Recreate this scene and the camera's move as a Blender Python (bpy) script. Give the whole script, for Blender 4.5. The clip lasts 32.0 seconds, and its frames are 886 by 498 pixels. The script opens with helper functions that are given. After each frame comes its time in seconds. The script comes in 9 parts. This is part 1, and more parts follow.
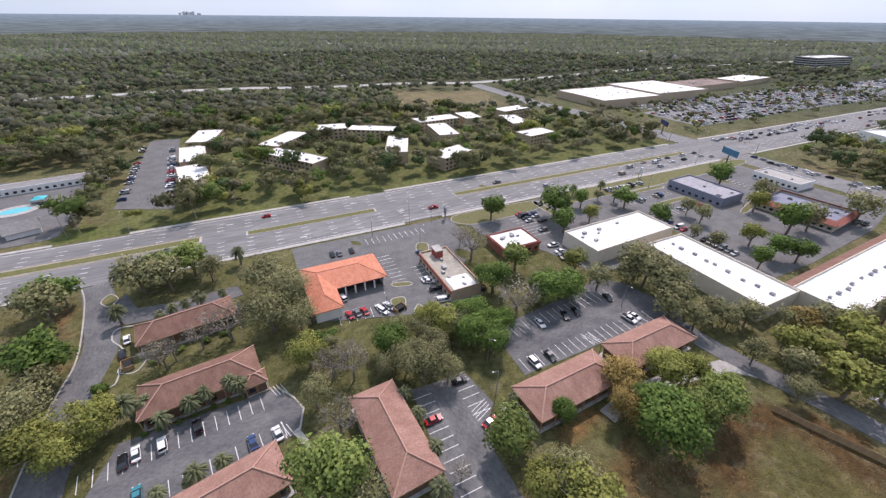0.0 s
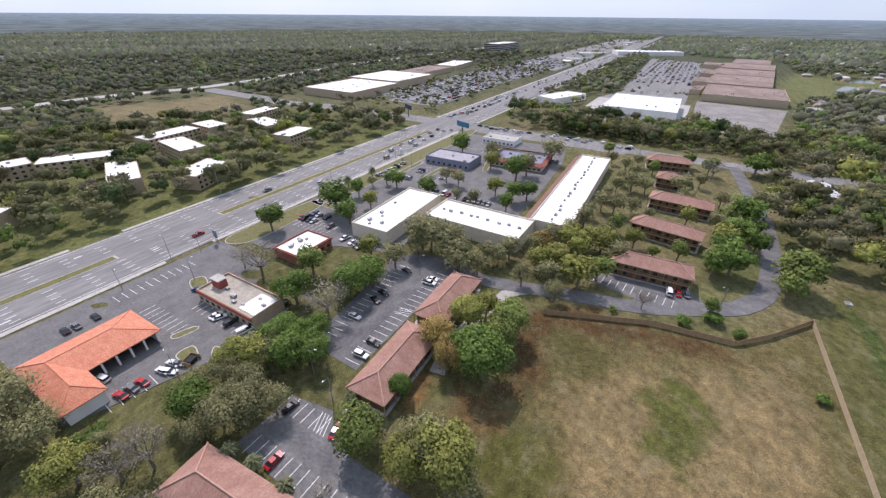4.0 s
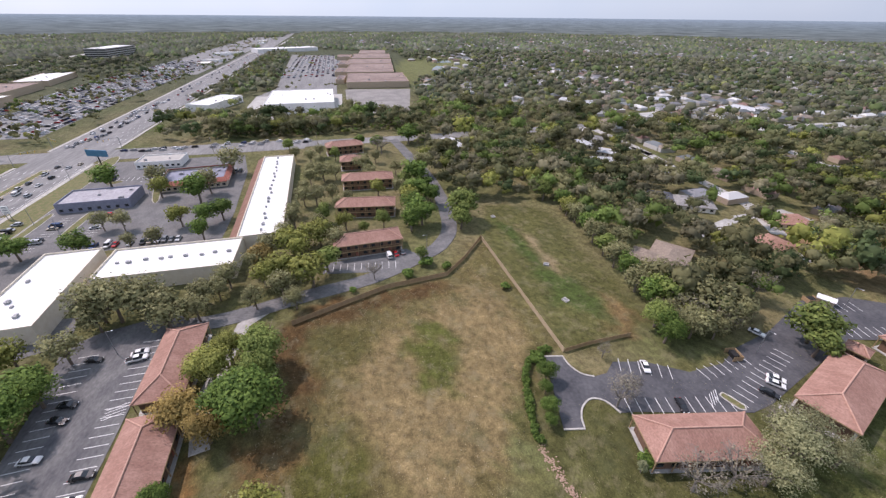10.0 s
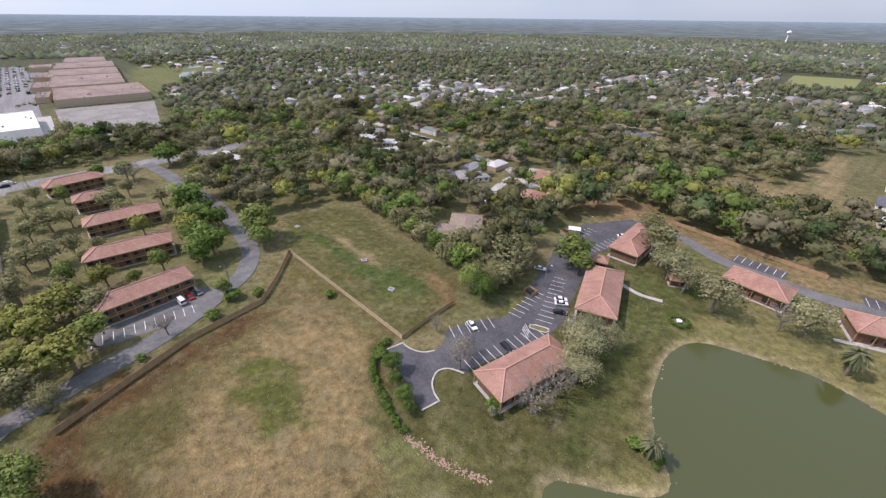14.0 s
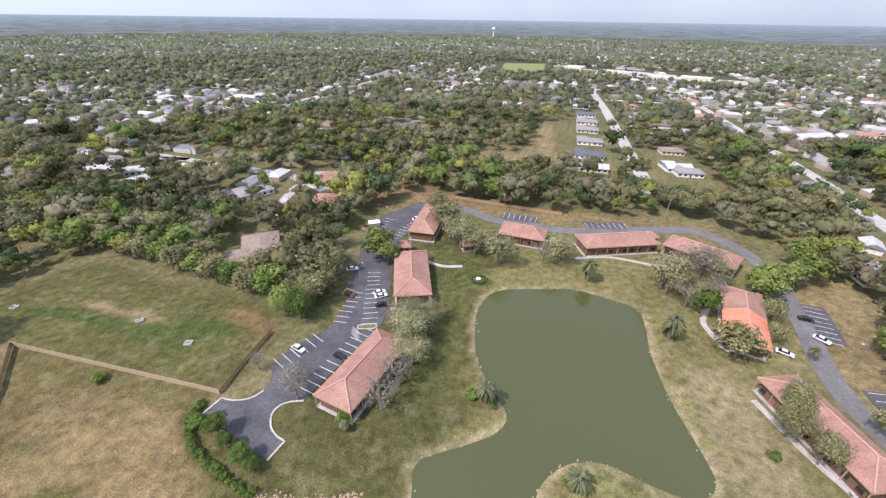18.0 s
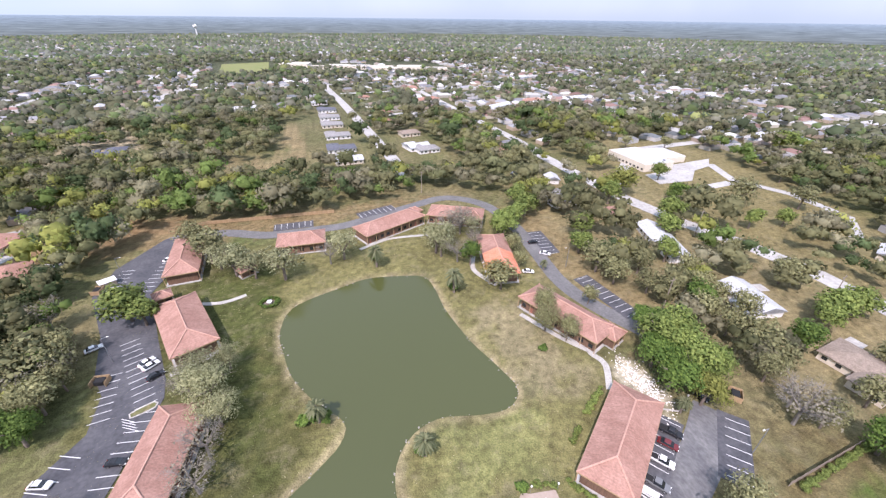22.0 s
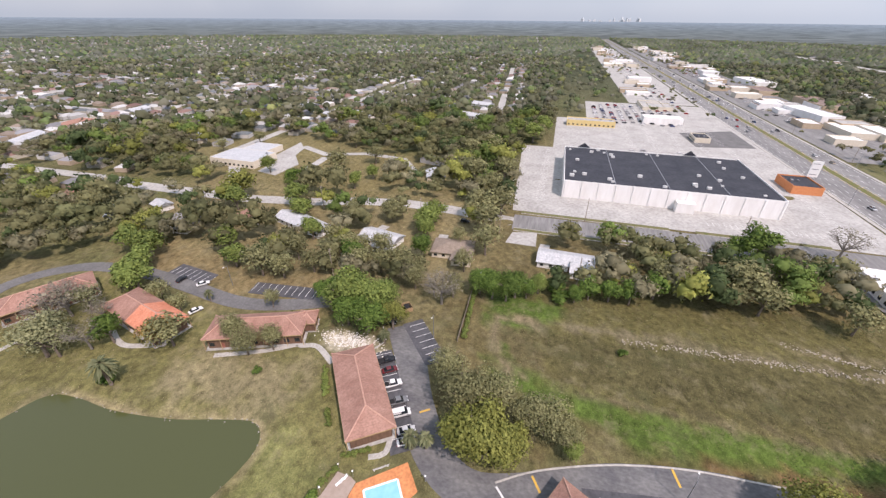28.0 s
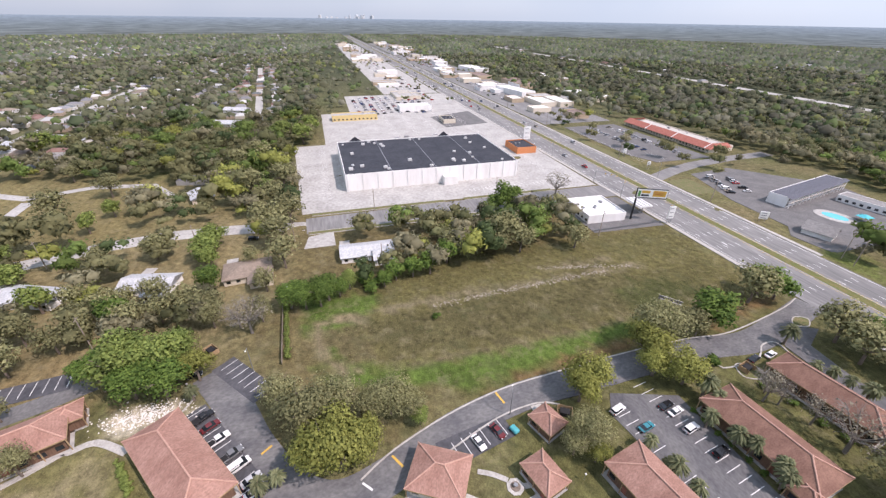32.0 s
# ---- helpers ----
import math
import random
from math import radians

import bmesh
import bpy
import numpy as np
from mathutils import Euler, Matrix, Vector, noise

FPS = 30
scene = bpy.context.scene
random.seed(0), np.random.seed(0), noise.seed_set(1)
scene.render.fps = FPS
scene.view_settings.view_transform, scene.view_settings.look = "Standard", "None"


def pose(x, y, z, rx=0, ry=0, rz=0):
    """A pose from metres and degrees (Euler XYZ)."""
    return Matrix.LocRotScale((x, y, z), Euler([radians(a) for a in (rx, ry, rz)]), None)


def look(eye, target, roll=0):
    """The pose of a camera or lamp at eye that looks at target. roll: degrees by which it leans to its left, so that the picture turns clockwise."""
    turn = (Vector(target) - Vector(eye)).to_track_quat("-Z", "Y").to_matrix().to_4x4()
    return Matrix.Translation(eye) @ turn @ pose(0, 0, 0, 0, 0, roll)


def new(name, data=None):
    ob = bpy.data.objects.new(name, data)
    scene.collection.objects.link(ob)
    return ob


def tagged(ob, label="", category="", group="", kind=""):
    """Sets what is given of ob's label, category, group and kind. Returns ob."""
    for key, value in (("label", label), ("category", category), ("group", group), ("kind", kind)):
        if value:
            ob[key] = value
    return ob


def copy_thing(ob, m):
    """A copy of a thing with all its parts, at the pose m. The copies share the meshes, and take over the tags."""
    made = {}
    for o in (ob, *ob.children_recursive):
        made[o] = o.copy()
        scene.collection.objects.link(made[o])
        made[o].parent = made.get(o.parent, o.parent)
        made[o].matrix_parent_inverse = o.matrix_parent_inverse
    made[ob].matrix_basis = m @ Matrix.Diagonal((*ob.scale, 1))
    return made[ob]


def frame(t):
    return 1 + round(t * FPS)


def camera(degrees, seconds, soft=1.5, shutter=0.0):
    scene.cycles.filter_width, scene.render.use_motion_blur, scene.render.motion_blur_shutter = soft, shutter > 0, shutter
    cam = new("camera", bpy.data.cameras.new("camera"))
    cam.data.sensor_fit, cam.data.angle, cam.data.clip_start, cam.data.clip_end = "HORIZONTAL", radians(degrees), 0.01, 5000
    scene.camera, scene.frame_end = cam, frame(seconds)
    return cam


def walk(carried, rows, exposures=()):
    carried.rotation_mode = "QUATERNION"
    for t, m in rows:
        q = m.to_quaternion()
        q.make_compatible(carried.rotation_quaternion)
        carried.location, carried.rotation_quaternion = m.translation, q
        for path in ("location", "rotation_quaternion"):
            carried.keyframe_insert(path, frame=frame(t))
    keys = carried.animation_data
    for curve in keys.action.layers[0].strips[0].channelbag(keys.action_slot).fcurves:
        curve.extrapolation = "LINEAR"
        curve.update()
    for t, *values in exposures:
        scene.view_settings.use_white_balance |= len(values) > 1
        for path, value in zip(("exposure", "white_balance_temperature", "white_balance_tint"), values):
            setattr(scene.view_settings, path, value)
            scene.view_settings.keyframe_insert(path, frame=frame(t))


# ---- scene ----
EXPOSURES = [(0.0, 0.39, 6300, 28), (3.0, 0.42, 6250, 28), (6.0, 0.42, 6250, 28), (9.0, 0.42, 6300, 30), (12.0, 0.44, 6400, 29), (16.0, 0.6, 6300, 29), (19.0, 0.92, 6200, 29), (22.0, 1.0, 6100, 30), (24.0, 0.77, 6250, 30), (26.0, 0.6, 6450, 29), (28.0, 0.52, 6650, 28), (30.0, 0.6, 6550, 28), (32.0, 0.62, 6450, 29)]
cam = camera(96.5, 32.0, 1.35)
PATH = [
    (0, -0.59, 0.08, 87.54, -26.04, -30.62, 0.61),
    (0.5, -0.54, -0.01, 87.45, -30.11, -30.63, 0.58),
    (1, -0.48, -0.11, 87.34, -34.65, -30.65, 0.57),
    (1.5, -0.40, -0.20, 87.17, -38.92, -30.63, 0.60),
    (2, -0.32, -0.29, 86.99, -43.42, -30.66, 0.57),
    (2.5, -0.25, -0.38, 86.83, -47.47, -30.67, 0.52),
    (3, -0.15, -0.45, 86.68, -51.70, -30.69, 0.47),
    (3.5, -0.01, -0.49, 86.54, -55.56, -30.72, 0.48),
    (5.5, 0.71, -0.59, 86.12, -70.71, -30.80, 0.62),
    (6, 0.89, -0.58, 86.06, -74.15, -30.77, 0.62),
    (6.5, 1.01, -0.57, 86.00, -77.92, -30.70, 0.68),
    (7, 1.05, -0.54, 85.90, -81.54, -30.70, 0.68),
    (7.5, 1.01, -0.51, 85.80, -85.13, -30.76, 0.76),
    (8, 0.94, -0.47, 85.78, -88.71, -30.68, 0.74),
    (8.5, 0.87, -0.44, 85.82, -92.35, -30.61, 0.72),
    (9, 0.81, -0.42, 85.89, -95.97, -30.59, 0.62),
    (9.5, 0.84, -0.43, 85.95, -99.88, -30.60, 0.57),
    (10, 1.01, -0.49, 85.98, -103.90, -30.61, 0.53),
    (10.5, 1.25, -0.60, 85.97, -107.91, -30.59, 0.57),
    (11, 1.46, -0.74, 85.94, -111.49, -30.64, 0.58),
    (11.5, 1.64, -0.91, 85.90, -115.04, -30.65, 0.64),
    (12, 1.84, -1.10, 85.81, -118.90, -30.57, 0.57),
    (12.5, 2.05, -1.30, 85.69, -122.81, -30.55, 0.58),
    (13, 2.23, -1.52, 85.52, -126.63, -30.54, 0.59),
    (13.5, 2.33, -1.78, 85.36, -130.33, -30.51, 0.58),
    (15.5, 2.32, -3.12, 84.88, -145.58, -30.50, 0.56),
    (16, 2.27, -3.35, 84.88, -149.31, -30.46, 0.53),
    (16.5, 2.19, -3.46, 84.98, -152.96, -30.50, 0.61),
    (17, 2.07, -3.43, 85.21, -157.32, -30.42, 0.64),
    (17.5, 1.94, -3.28, 85.51, -161.28, -30.38, 0.70),
    (18, 1.79, -3.10, 85.85, -165.32, -30.33, 0.81),
    (18.5, 1.66, -2.89, 86.17, -169.47, -30.28, 0.87),
    (19, 1.59, -2.70, 86.44, -173.35, -30.25, 0.88),
    (19.5, 1.57, -2.57, 86.61, -177.42, -30.26, 0.84),
    (20, 1.61, -2.54, 86.70, -181.76, -30.26, 0.73),
    (20.5, 1.63, -2.59, 86.73, -186.09, -30.33, 0.69),
    (21, 1.61, -2.74, 86.77, -190.87, -30.34, 0.72),
    (21.5, 1.53, -2.87, 86.81, -195.42, -30.43, 0.70),
    (22, 1.39, -2.95, 86.89, -200.31, -30.44, 0.65),
    (22.5, 1.20, -2.98, 86.95, -204.51, -30.46, 0.68),
    (23, 0.97, -2.93, 86.99, -208.93, -30.47, 0.64),
    (23.5, 0.77, -2.84, 87.03, -213.39, -30.49, 0.64),
    (24, 0.69, -2.75, 87.10, -217.85, -30.49, 0.65),
    (24.5, 0.79, -2.66, 87.24, -222.51, -30.46, 0.60),
    (25, 1.14, -2.56, 87.44, -227.14, -30.46, 0.64),
    (25.5, 1.74, -2.48, 87.69, -232.03, -30.44, 0.69),
    (27.5, 5.28, -2.27, 89.02, -250.16, -30.36, 0.53),
    (28, 6.10, -2.18, 89.36, -254.87, -30.36, 0.51),
    (28.5, 6.78, -2.05, 89.72, -259.02, -30.40, 0.58),
    (29, 7.26, -1.90, 90.08, -263.08, -30.41, 0.62),
    (29.5, 7.57, -1.74, 90.41, -267.09, -30.34, 0.68),
    (30, 7.80, -1.59, 90.65, -271.09, -30.26, 0.68),
    (30.5, 7.98, -1.48, 90.72, -275.04, -30.27, 0.72),
    (31, 8.11, -1.42, 90.62, -279.20, -30.31, 0.72),
    (31.5, 8.18, -1.37, 90.40, -283.10, -30.36, 0.83),
    (32, 8.22, -1.32, 90.14, -287.07, -30.39, 0.88),
]
walk(cam, [(t, pose(x, y, z, 90 + pitch, 0, yaw) @ pose(0, 0, 0, 0, 0, roll)) for t, x, y, z, yaw, pitch, roll in PATH], EXPOSURES)


from mathutils.geometry import tessellate_polygon

# ---- world, sun, exposure ----
SUN_AZ, SUN_EL = -42.0, 54.0  # azimuth counted from +y towards -x, degrees
world = bpy.data.worlds.new("world")
scene.world = world
world.use_nodes = True
wn = world.node_tree
sky = wn.nodes.new("ShaderNodeTexSky")
sky.sky_type, sky.sun_disc = "NISHITA", False
sky.sun_elevation, sky.sun_rotation = radians(SUN_EL), radians(-SUN_AZ)
sky.air_density, sky.dust_density, sky.ozone_density = 1.0, 1.0, 3.0
veil = wn.nodes.new("ShaderNodeMix")  # thin white haze over the blue
veil.data_type, veil.blend_type = "RGBA", "MULTIPLY"
veil.inputs[0].default_value, veil.inputs[7].default_value = 1.0, (1.0, 0.985, 1.0, 1)
wn.links.new(sky.outputs[0], veil.inputs[6])
cloud = wn.nodes.new("ShaderNodeTexNoise")  # high thin cloud, even over the whole sky
cloud.inputs["Scale"].default_value, cloud.inputs["Detail"].default_value = 3.0, 6
thin = wn.nodes.new("ShaderNodeMapRange")
thin.inputs[1].default_value, thin.inputs[2].default_value, thin.inputs[3].default_value, thin.inputs[4].default_value = 0.3, 0.7, 0.84, 0.96
wn.links.new(cloud.outputs["Fac"], thin.inputs[0])
# thin cloud scatters the light forwards: brighter round the sun, greyer away from it
sky_co = wn.nodes.new("ShaderNodeTexCoord")
sky_dot = wn.nodes.new("ShaderNodeVectorMath")
sky_dot.operation = "DOT_PRODUCT"
sky_dot.inputs[1].default_value = (-math.sin(radians(SUN_AZ)) * math.cos(radians(SUN_EL)), math.cos(radians(SUN_AZ)) * math.cos(radians(SUN_EL)), math.sin(radians(SUN_EL)))
wn.links.new(sky_co.outputs["Generated"], sky_dot.inputs[0])
sky_lobe = wn.nodes.new("ShaderNodeMapRange")
sky_lobe.inputs[1].default_value, sky_lobe.inputs[2].default_value = -0.75, 0.6
wn.links.new(sky_dot.outputs["Value"], sky_lobe.inputs[0])
glow = wn.nodes.new("ShaderNodeMix")
glow.data_type = "RGBA"
glow.inputs[6].default_value, glow.inputs[7].default_value = (1.14, 1.43, 1.65, 1), (2.27, 2.86, 3.18, 1)
wn.links.new(sky_lobe.outputs[0], glow.inputs[0])
milk = wn.nodes.new("ShaderNodeMix")
milk.data_type = "RGBA"
wn.links.new(glow.outputs[2], milk.inputs[7])
wn.links.new(thin.outputs[0], milk.inputs[0])
wn.links.new(veil.outputs[2], milk.inputs[6])
wn.links.new(milk.outputs[2], wn.nodes["Background"].inputs[0])
wn.nodes["Background"].inputs[1].default_value = 0.22
sun = new("sun", bpy.data.lights.new("sun", "SUN"))
sun.data.energy, sun.data.angle, sun.data.color = 2.9, radians(1.5), (1.0, 0.93, 0.83)
sun_way = Vector((-math.sin(radians(SUN_AZ)) * math.cos(radians(SUN_EL)), math.cos(radians(SUN_AZ)) * math.cos(radians(SUN_EL)), math.sin(radians(SUN_EL))))
sun.matrix_world = look(sun_way * 500, (0, 0, 0))

# ---- materials ----


def mat(name, colour, second=None, scale=0.3, rough=0.85, metal=0.0, bump=0.0, bump_scale=8.0, fine=None, stretch=(1, 1, 1), island=0.0, spec=0.3, contrast=(0.35, 0.65)):
    """A procedural surface: two colours mixed by noise at a large scale, a finer grain, an optional spread from piece to piece."""
    m = bpy.data.materials.new(name)
    m.use_nodes = True
    n, k = m.node_tree.nodes, m.node_tree.links
    b = n["Principled BSDF"]
    b.inputs["Roughness"].default_value, b.inputs["Metallic"].default_value = rough, metal
    b.inputs["Specular IOR Level"].default_value = spec
    b.inputs["Base Color"].default_value = (*colour, 1)
    co = n.new("ShaderNodeTexCoord")
    mp = n.new("ShaderNodeMapping")
    mp.inputs["Scale"].default_value = stretch
    k.new(co.outputs["Object"], mp.inputs["Vector"])
    last = None
    if second:
        no = n.new("ShaderNodeTexNoise")
        no.inputs["Scale"].default_value, no.inputs["Detail"].default_value, no.inputs["Roughness"].default_value = scale, 8, 0.65
        k.new(mp.outputs[0], no.inputs["Vector"])
        ra = n.new("ShaderNodeValToRGB")
        ra.color_ramp.elements[0].position, ra.color_ramp.elements[1].position = contrast
        ra.color_ramp.elements[0].color, ra.color_ramp.elements[1].color = (*colour, 1), (*second, 1)
        k.new(no.outputs["Fac"], ra.inputs[0])
        last = ra.outputs[0]
    if fine or island:
        hs = n.new("ShaderNodeHueSaturation")
        if last:
            k.new(last, hs.inputs["Color"])
        else:
            hs.inputs["Color"].default_value = (*colour, 1)
        if fine:
            f = n.new("ShaderNodeTexNoise")
            f.inputs["Scale"].default_value, f.inputs["Detail"].default_value = fine, 4
            k.new(mp.outputs[0], f.inputs["Vector"])
            src = f.outputs["Fac"]
            lo, hi, a, c = 0.75, 1.25, 0.25, 0.75
        else:
            g = n.new("ShaderNodeNewGeometry")
            src = g.outputs["Random Per Island"]
            lo, hi, a, c = 1 - island, 1 + island, 0.0, 1.0
        mr = n.new("ShaderNodeMapRange")
        mr.inputs[1].default_value, mr.inputs[2].default_value, mr.inputs[3].default_value, mr.inputs[4].default_value = a, c, lo, hi
        k.new(src, mr.inputs[0])
        k.new(mr.outputs[0], hs.inputs["Value"])
        last = hs.outputs[0]
    if last:
        k.new(last, b.inputs["Base Color"])
    if bump:
        bn = n.new("ShaderNodeTexNoise")
        bn.inputs["Scale"].default_value, bn.inputs["Detail"].default_value = bump_scale, 6
        k.new(mp.outputs[0], bn.inputs["Vector"])
        bu = n.new("ShaderNodeBump")
        bu.inputs["Strength"].default_value, bu.inputs["Distance"].default_value = bump, 0.1
        k.new(bn.outputs["Fac"], bu.inputs["Height"])
        k.new(bu.outputs[0], b.inputs["Normal"])
    return m


def ground_mat(name):
    """Bare ground, dry and green grass: the cover comes from the colour attribute, broken up by noise at three scales."""
    m = bpy.data.materials.new(name)
    m.use_nodes = True
    n, k = m.node_tree.nodes, m.node_tree.links
    b = n["Principled BSDF"]
    b.inputs["Roughness"].default_value, b.inputs["Specular IOR Level"].default_value = 0.95, 0.1
    at = n.new("ShaderNodeAttribute")
    at.attribute_name = "cover"
    co = n.new("ShaderNodeTexCoord")
    last = at.outputs["Color"]
    for scale, lo, hi, detail in ((0.06, 0.78, 1.22, 6), (0.45, 0.5, 1.5, 9), (2.6, 0.68, 1.32, 4)):
        no = n.new("ShaderNodeTexNoise")
        no.inputs["Scale"].default_value, no.inputs["Detail"].default_value, no.inputs["Roughness"].default_value = scale, detail, 0.7
        k.new(co.outputs["Object"], no.inputs["Vector"])
        mr = n.new("ShaderNodeMapRange")
        mr.inputs[1].default_value, mr.inputs[2].default_value, mr.inputs[3].default_value, mr.inputs[4].default_value = 0.3, 0.7, lo, hi
        k.new(no.outputs["Fac"], mr.inputs[0])
        hs = n.new("ShaderNodeHueSaturation")
        k.new(last, hs.inputs["Color"])
        k.new(mr.outputs[0], hs.inputs["Value"])
        last = hs.outputs[0]
    # dry straw blotches
    no = n.new("ShaderNodeTexNoise")
    no.inputs["Scale"].default_value, no.inputs["Detail"].default_value, no.inputs["Roughness"].default_value = 0.16, 10, 0.75
    k.new(co.outputs["Object"], no.inputs["Vector"])
    mr = n.new("ShaderNodeMapRange")
    mr.inputs[1].default_value, mr.inputs[2].default_value, mr.inputs[3].default_value, mr.inputs[4].default_value = 0.52, 0.72, 0.0, 0.75
    k.new(no.outputs["Fac"], mr.inputs[0])
    mx = n.new("ShaderNodeMix")
    mx.data_type = "RGBA"
    k.new(mr.outputs[0], mx.inputs[0])
    k.new(last, mx.inputs[6])
    mx.inputs[7].default_value = (0.225, 0.195, 0.118, 1)
    # darker weedy blotches
    nd = n.new("ShaderNodeTexNoise")
    nd.inputs["Scale"].default_value, nd.inputs["Detail"].default_value, nd.inputs["Roughness"].default_value = 0.1, 9, 0.72
    md = n.new("ShaderNodeMapping")
    md.inputs["Location"].default_value = (37, 91, 5)
    k.new(co.outputs["Object"], md.inputs["Vector"])
    k.new(md.outputs[0], nd.inputs["Vector"])
    rd = n.new("ShaderNodeMapRange")
    rd.inputs[1].default_value, rd.inputs[2].default_value, rd.inputs[3].default_value, rd.inputs[4].default_value = 0.52, 0.7, 0.0, 0.6
    k.new(nd.outputs["Fac"], rd.inputs[0])
    my = n.new("ShaderNodeMix")
    my.data_type = "RGBA"
    k.new(rd.outputs[0], my.inputs[0])
    k.new(mx.outputs[2], my.inputs[6])
    my.inputs[7].default_value = (0.082, 0.088, 0.04, 1)
    k.new(my.outputs[2], b.inputs["Base Color"])
    bn = n.new("ShaderNodeTexNoise")
    bn.inputs["Scale"].default_value, bn.inputs["Detail"].default_value = 2.5, 8
    k.new(co.outputs["Object"], bn.inputs["Vector"])
    bu = n.new("ShaderNodeBump")
    bu.inputs["Strength"].default_value, bu.inputs["Distance"].default_value = 0.9, 0.4
    k.new(bn.outputs["Fac"], bu.inputs["Height"])
    k.new(bu.outputs[0], b.inputs["Normal"])
    return m


def leaf_mat(name, dark, light, through_light=0.3):
    """Foliage: each clump takes its own shade between two greens, and lets some light through."""
    m = bpy.data.materials.new(name)
    m.use_nodes = True
    n, k = m.node_tree.nodes, m.node_tree.links
    b = n["Principled BSDF"]
    b.inputs["Roughness"].default_value, b.inputs["Specular IOR Level"].default_value = 0.7, 0.15
    g = n.new("ShaderNodeNewGeometry")
    ra = n.new("ShaderNodeValToRGB")
    ra.color_ramp.elements[0].color, ra.color_ramp.elements[1].color = (*dark, 1), (*light, 1)
    k.new(g.outputs["Random Per Island"], ra.inputs[0])
    at = n.new("ShaderNodeObjectInfo")
    hs = n.new("ShaderNodeHueSaturation")
    mr = n.new("ShaderNodeMapRange")
    mr.inputs[3].default_value, mr.inputs[4].default_value = 0.8, 1.2
    k.new(at.outputs["Random"], mr.inputs[0])
    k.new(mr.outputs[0], hs.inputs["Value"])
    k.new(ra.outputs[0], hs.inputs["Color"])
    k.new(hs.outputs[0], b.inputs["Base Color"])
    tr = n.new("ShaderNodeBsdfTranslucent")
    k.new(hs.outputs[0], tr.inputs["Color"])
    mx = n.new("ShaderNodeMixShader")
    mx.inputs[0].default_value = through_light
    k.new(b.outputs[0], mx.inputs[1])
    k.new(tr.outputs[0], mx.inputs[2])
    k.new(mx.outputs[0], n["Material Output"].inputs["Surface"])
    return m


def tint_mat(name, rough=0.8, spread=0.25, leafy=0.0):
    """Colour from the mesh's own attribute, varied from piece to piece."""
    m = bpy.data.materials.new(name)
    m.use_nodes = True
    n, k = m.node_tree.nodes, m.node_tree.links
    b = n["Principled BSDF"]
    b.inputs["Roughness"].default_value, b.inputs["Specular IOR Level"].default_value = rough, 0.15
    at = n.new("ShaderNodeAttribute")
    at.attribute_name = "tint"
    g = n.new("ShaderNodeNewGeometry")
    mr = n.new("ShaderNodeMapRange")
    mr.inputs[3].default_value, mr.inputs[4].default_value = 1 - spread, 1 + spread
    k.new(g.outputs["Random Per Island"], mr.inputs[0])
    hs = n.new("ShaderNodeHueSaturation")
    k.new(at.outputs["Color"], hs.inputs["Color"])
    k.new(mr.outputs[0], hs.inputs["Value"])
    k.new(hs.outputs[0], b.inputs["Base Color"])
    if leafy:
        tr, mx = n.new("ShaderNodeBsdfTranslucent"), n.new("ShaderNodeMixShader")
        k.new(hs.outputs[0], tr.inputs["Color"])
        mx.inputs[0].default_value = leafy
        k.new(b.outputs[0], mx.inputs[1])
        k.new(tr.outputs[0], mx.inputs[2])
        k.new(mx.outputs[0], n["Material Output"].inputs["Surface"])
    return m


M_GROUND = ground_mat("ground_cover")
M_ASPHALT = mat("asphalt", (0.115, 0.113, 0.112), (0.165, 0.162, 0.158), 0.15, 0.9, bump=0.15, bump_scale=20, fine=1.3)
M_ROAD = mat("road_asphalt", (0.16, 0.158, 0.155), (0.225, 0.221, 0.214), 0.1, 0.9, bump=0.1, bump_scale=20, fine=0.8, stretch=(0.12, 1, 1))
M_NEWASPHALT = mat("sealed_asphalt", (0.055, 0.056, 0.063), (0.1, 0.1, 0.106), 0.12, 0.8, bump=0.1, bump_scale=20, fine=1.1)
M_LOT = mat("worn_lot_asphalt", (0.085, 0.085, 0.091), (0.165, 0.163, 0.16), 0.16, 0.9, bump=0.15, bump_scale=20, fine=1.5, stretch=(0.6, 1, 1), contrast=(0.34, 0.68))
M_DRIVE = mat("worn_drive_asphalt", (0.095, 0.095, 0.1), (0.175, 0.173, 0.168), 0.2, 0.9, bump=0.15, bump_scale=20, fine=1.5, stretch=(1, 0.6, 1), contrast=(0.34, 0.68))
M_CONCRETE = mat("concrete", (0.34, 0.325, 0.295), (0.45, 0.43, 0.395), 0.4, 0.9, bump=0.1, fine=2.0)
M_PALECONCRETE = mat("pale_concrete_paving", (0.32, 0.31, 0.29), (0.42, 0.41, 0.385), 0.08, 0.9, fine=0.6)
M_PAINT = mat("white_paint", (0.74, 0.74, 0.72), (0.56, 0.56, 0.55), 2.0, 0.7)
M_YELLOW = mat("yellow_paint", (0.65, 0.4, 0.06), (0.5, 0.32, 0.08), 2.0, 0.7)
M_TILE = mat("salmon_roof_tile", (0.262, 0.142, 0.108), (0.36, 0.212, 0.165), 0.35, 0.85, bump=0.4, bump_scale=3, stretch=(1.0, 0.6, 0.6), fine=3.0)
M_TILEDARK = mat("brown_roof_tile", (0.165, 0.088, 0.064), (0.24, 0.135, 0.098), 0.4, 0.85, bump=0.4, bump_scale=3, stretch=(1.0, 0.6, 0.6), fine=4.0)
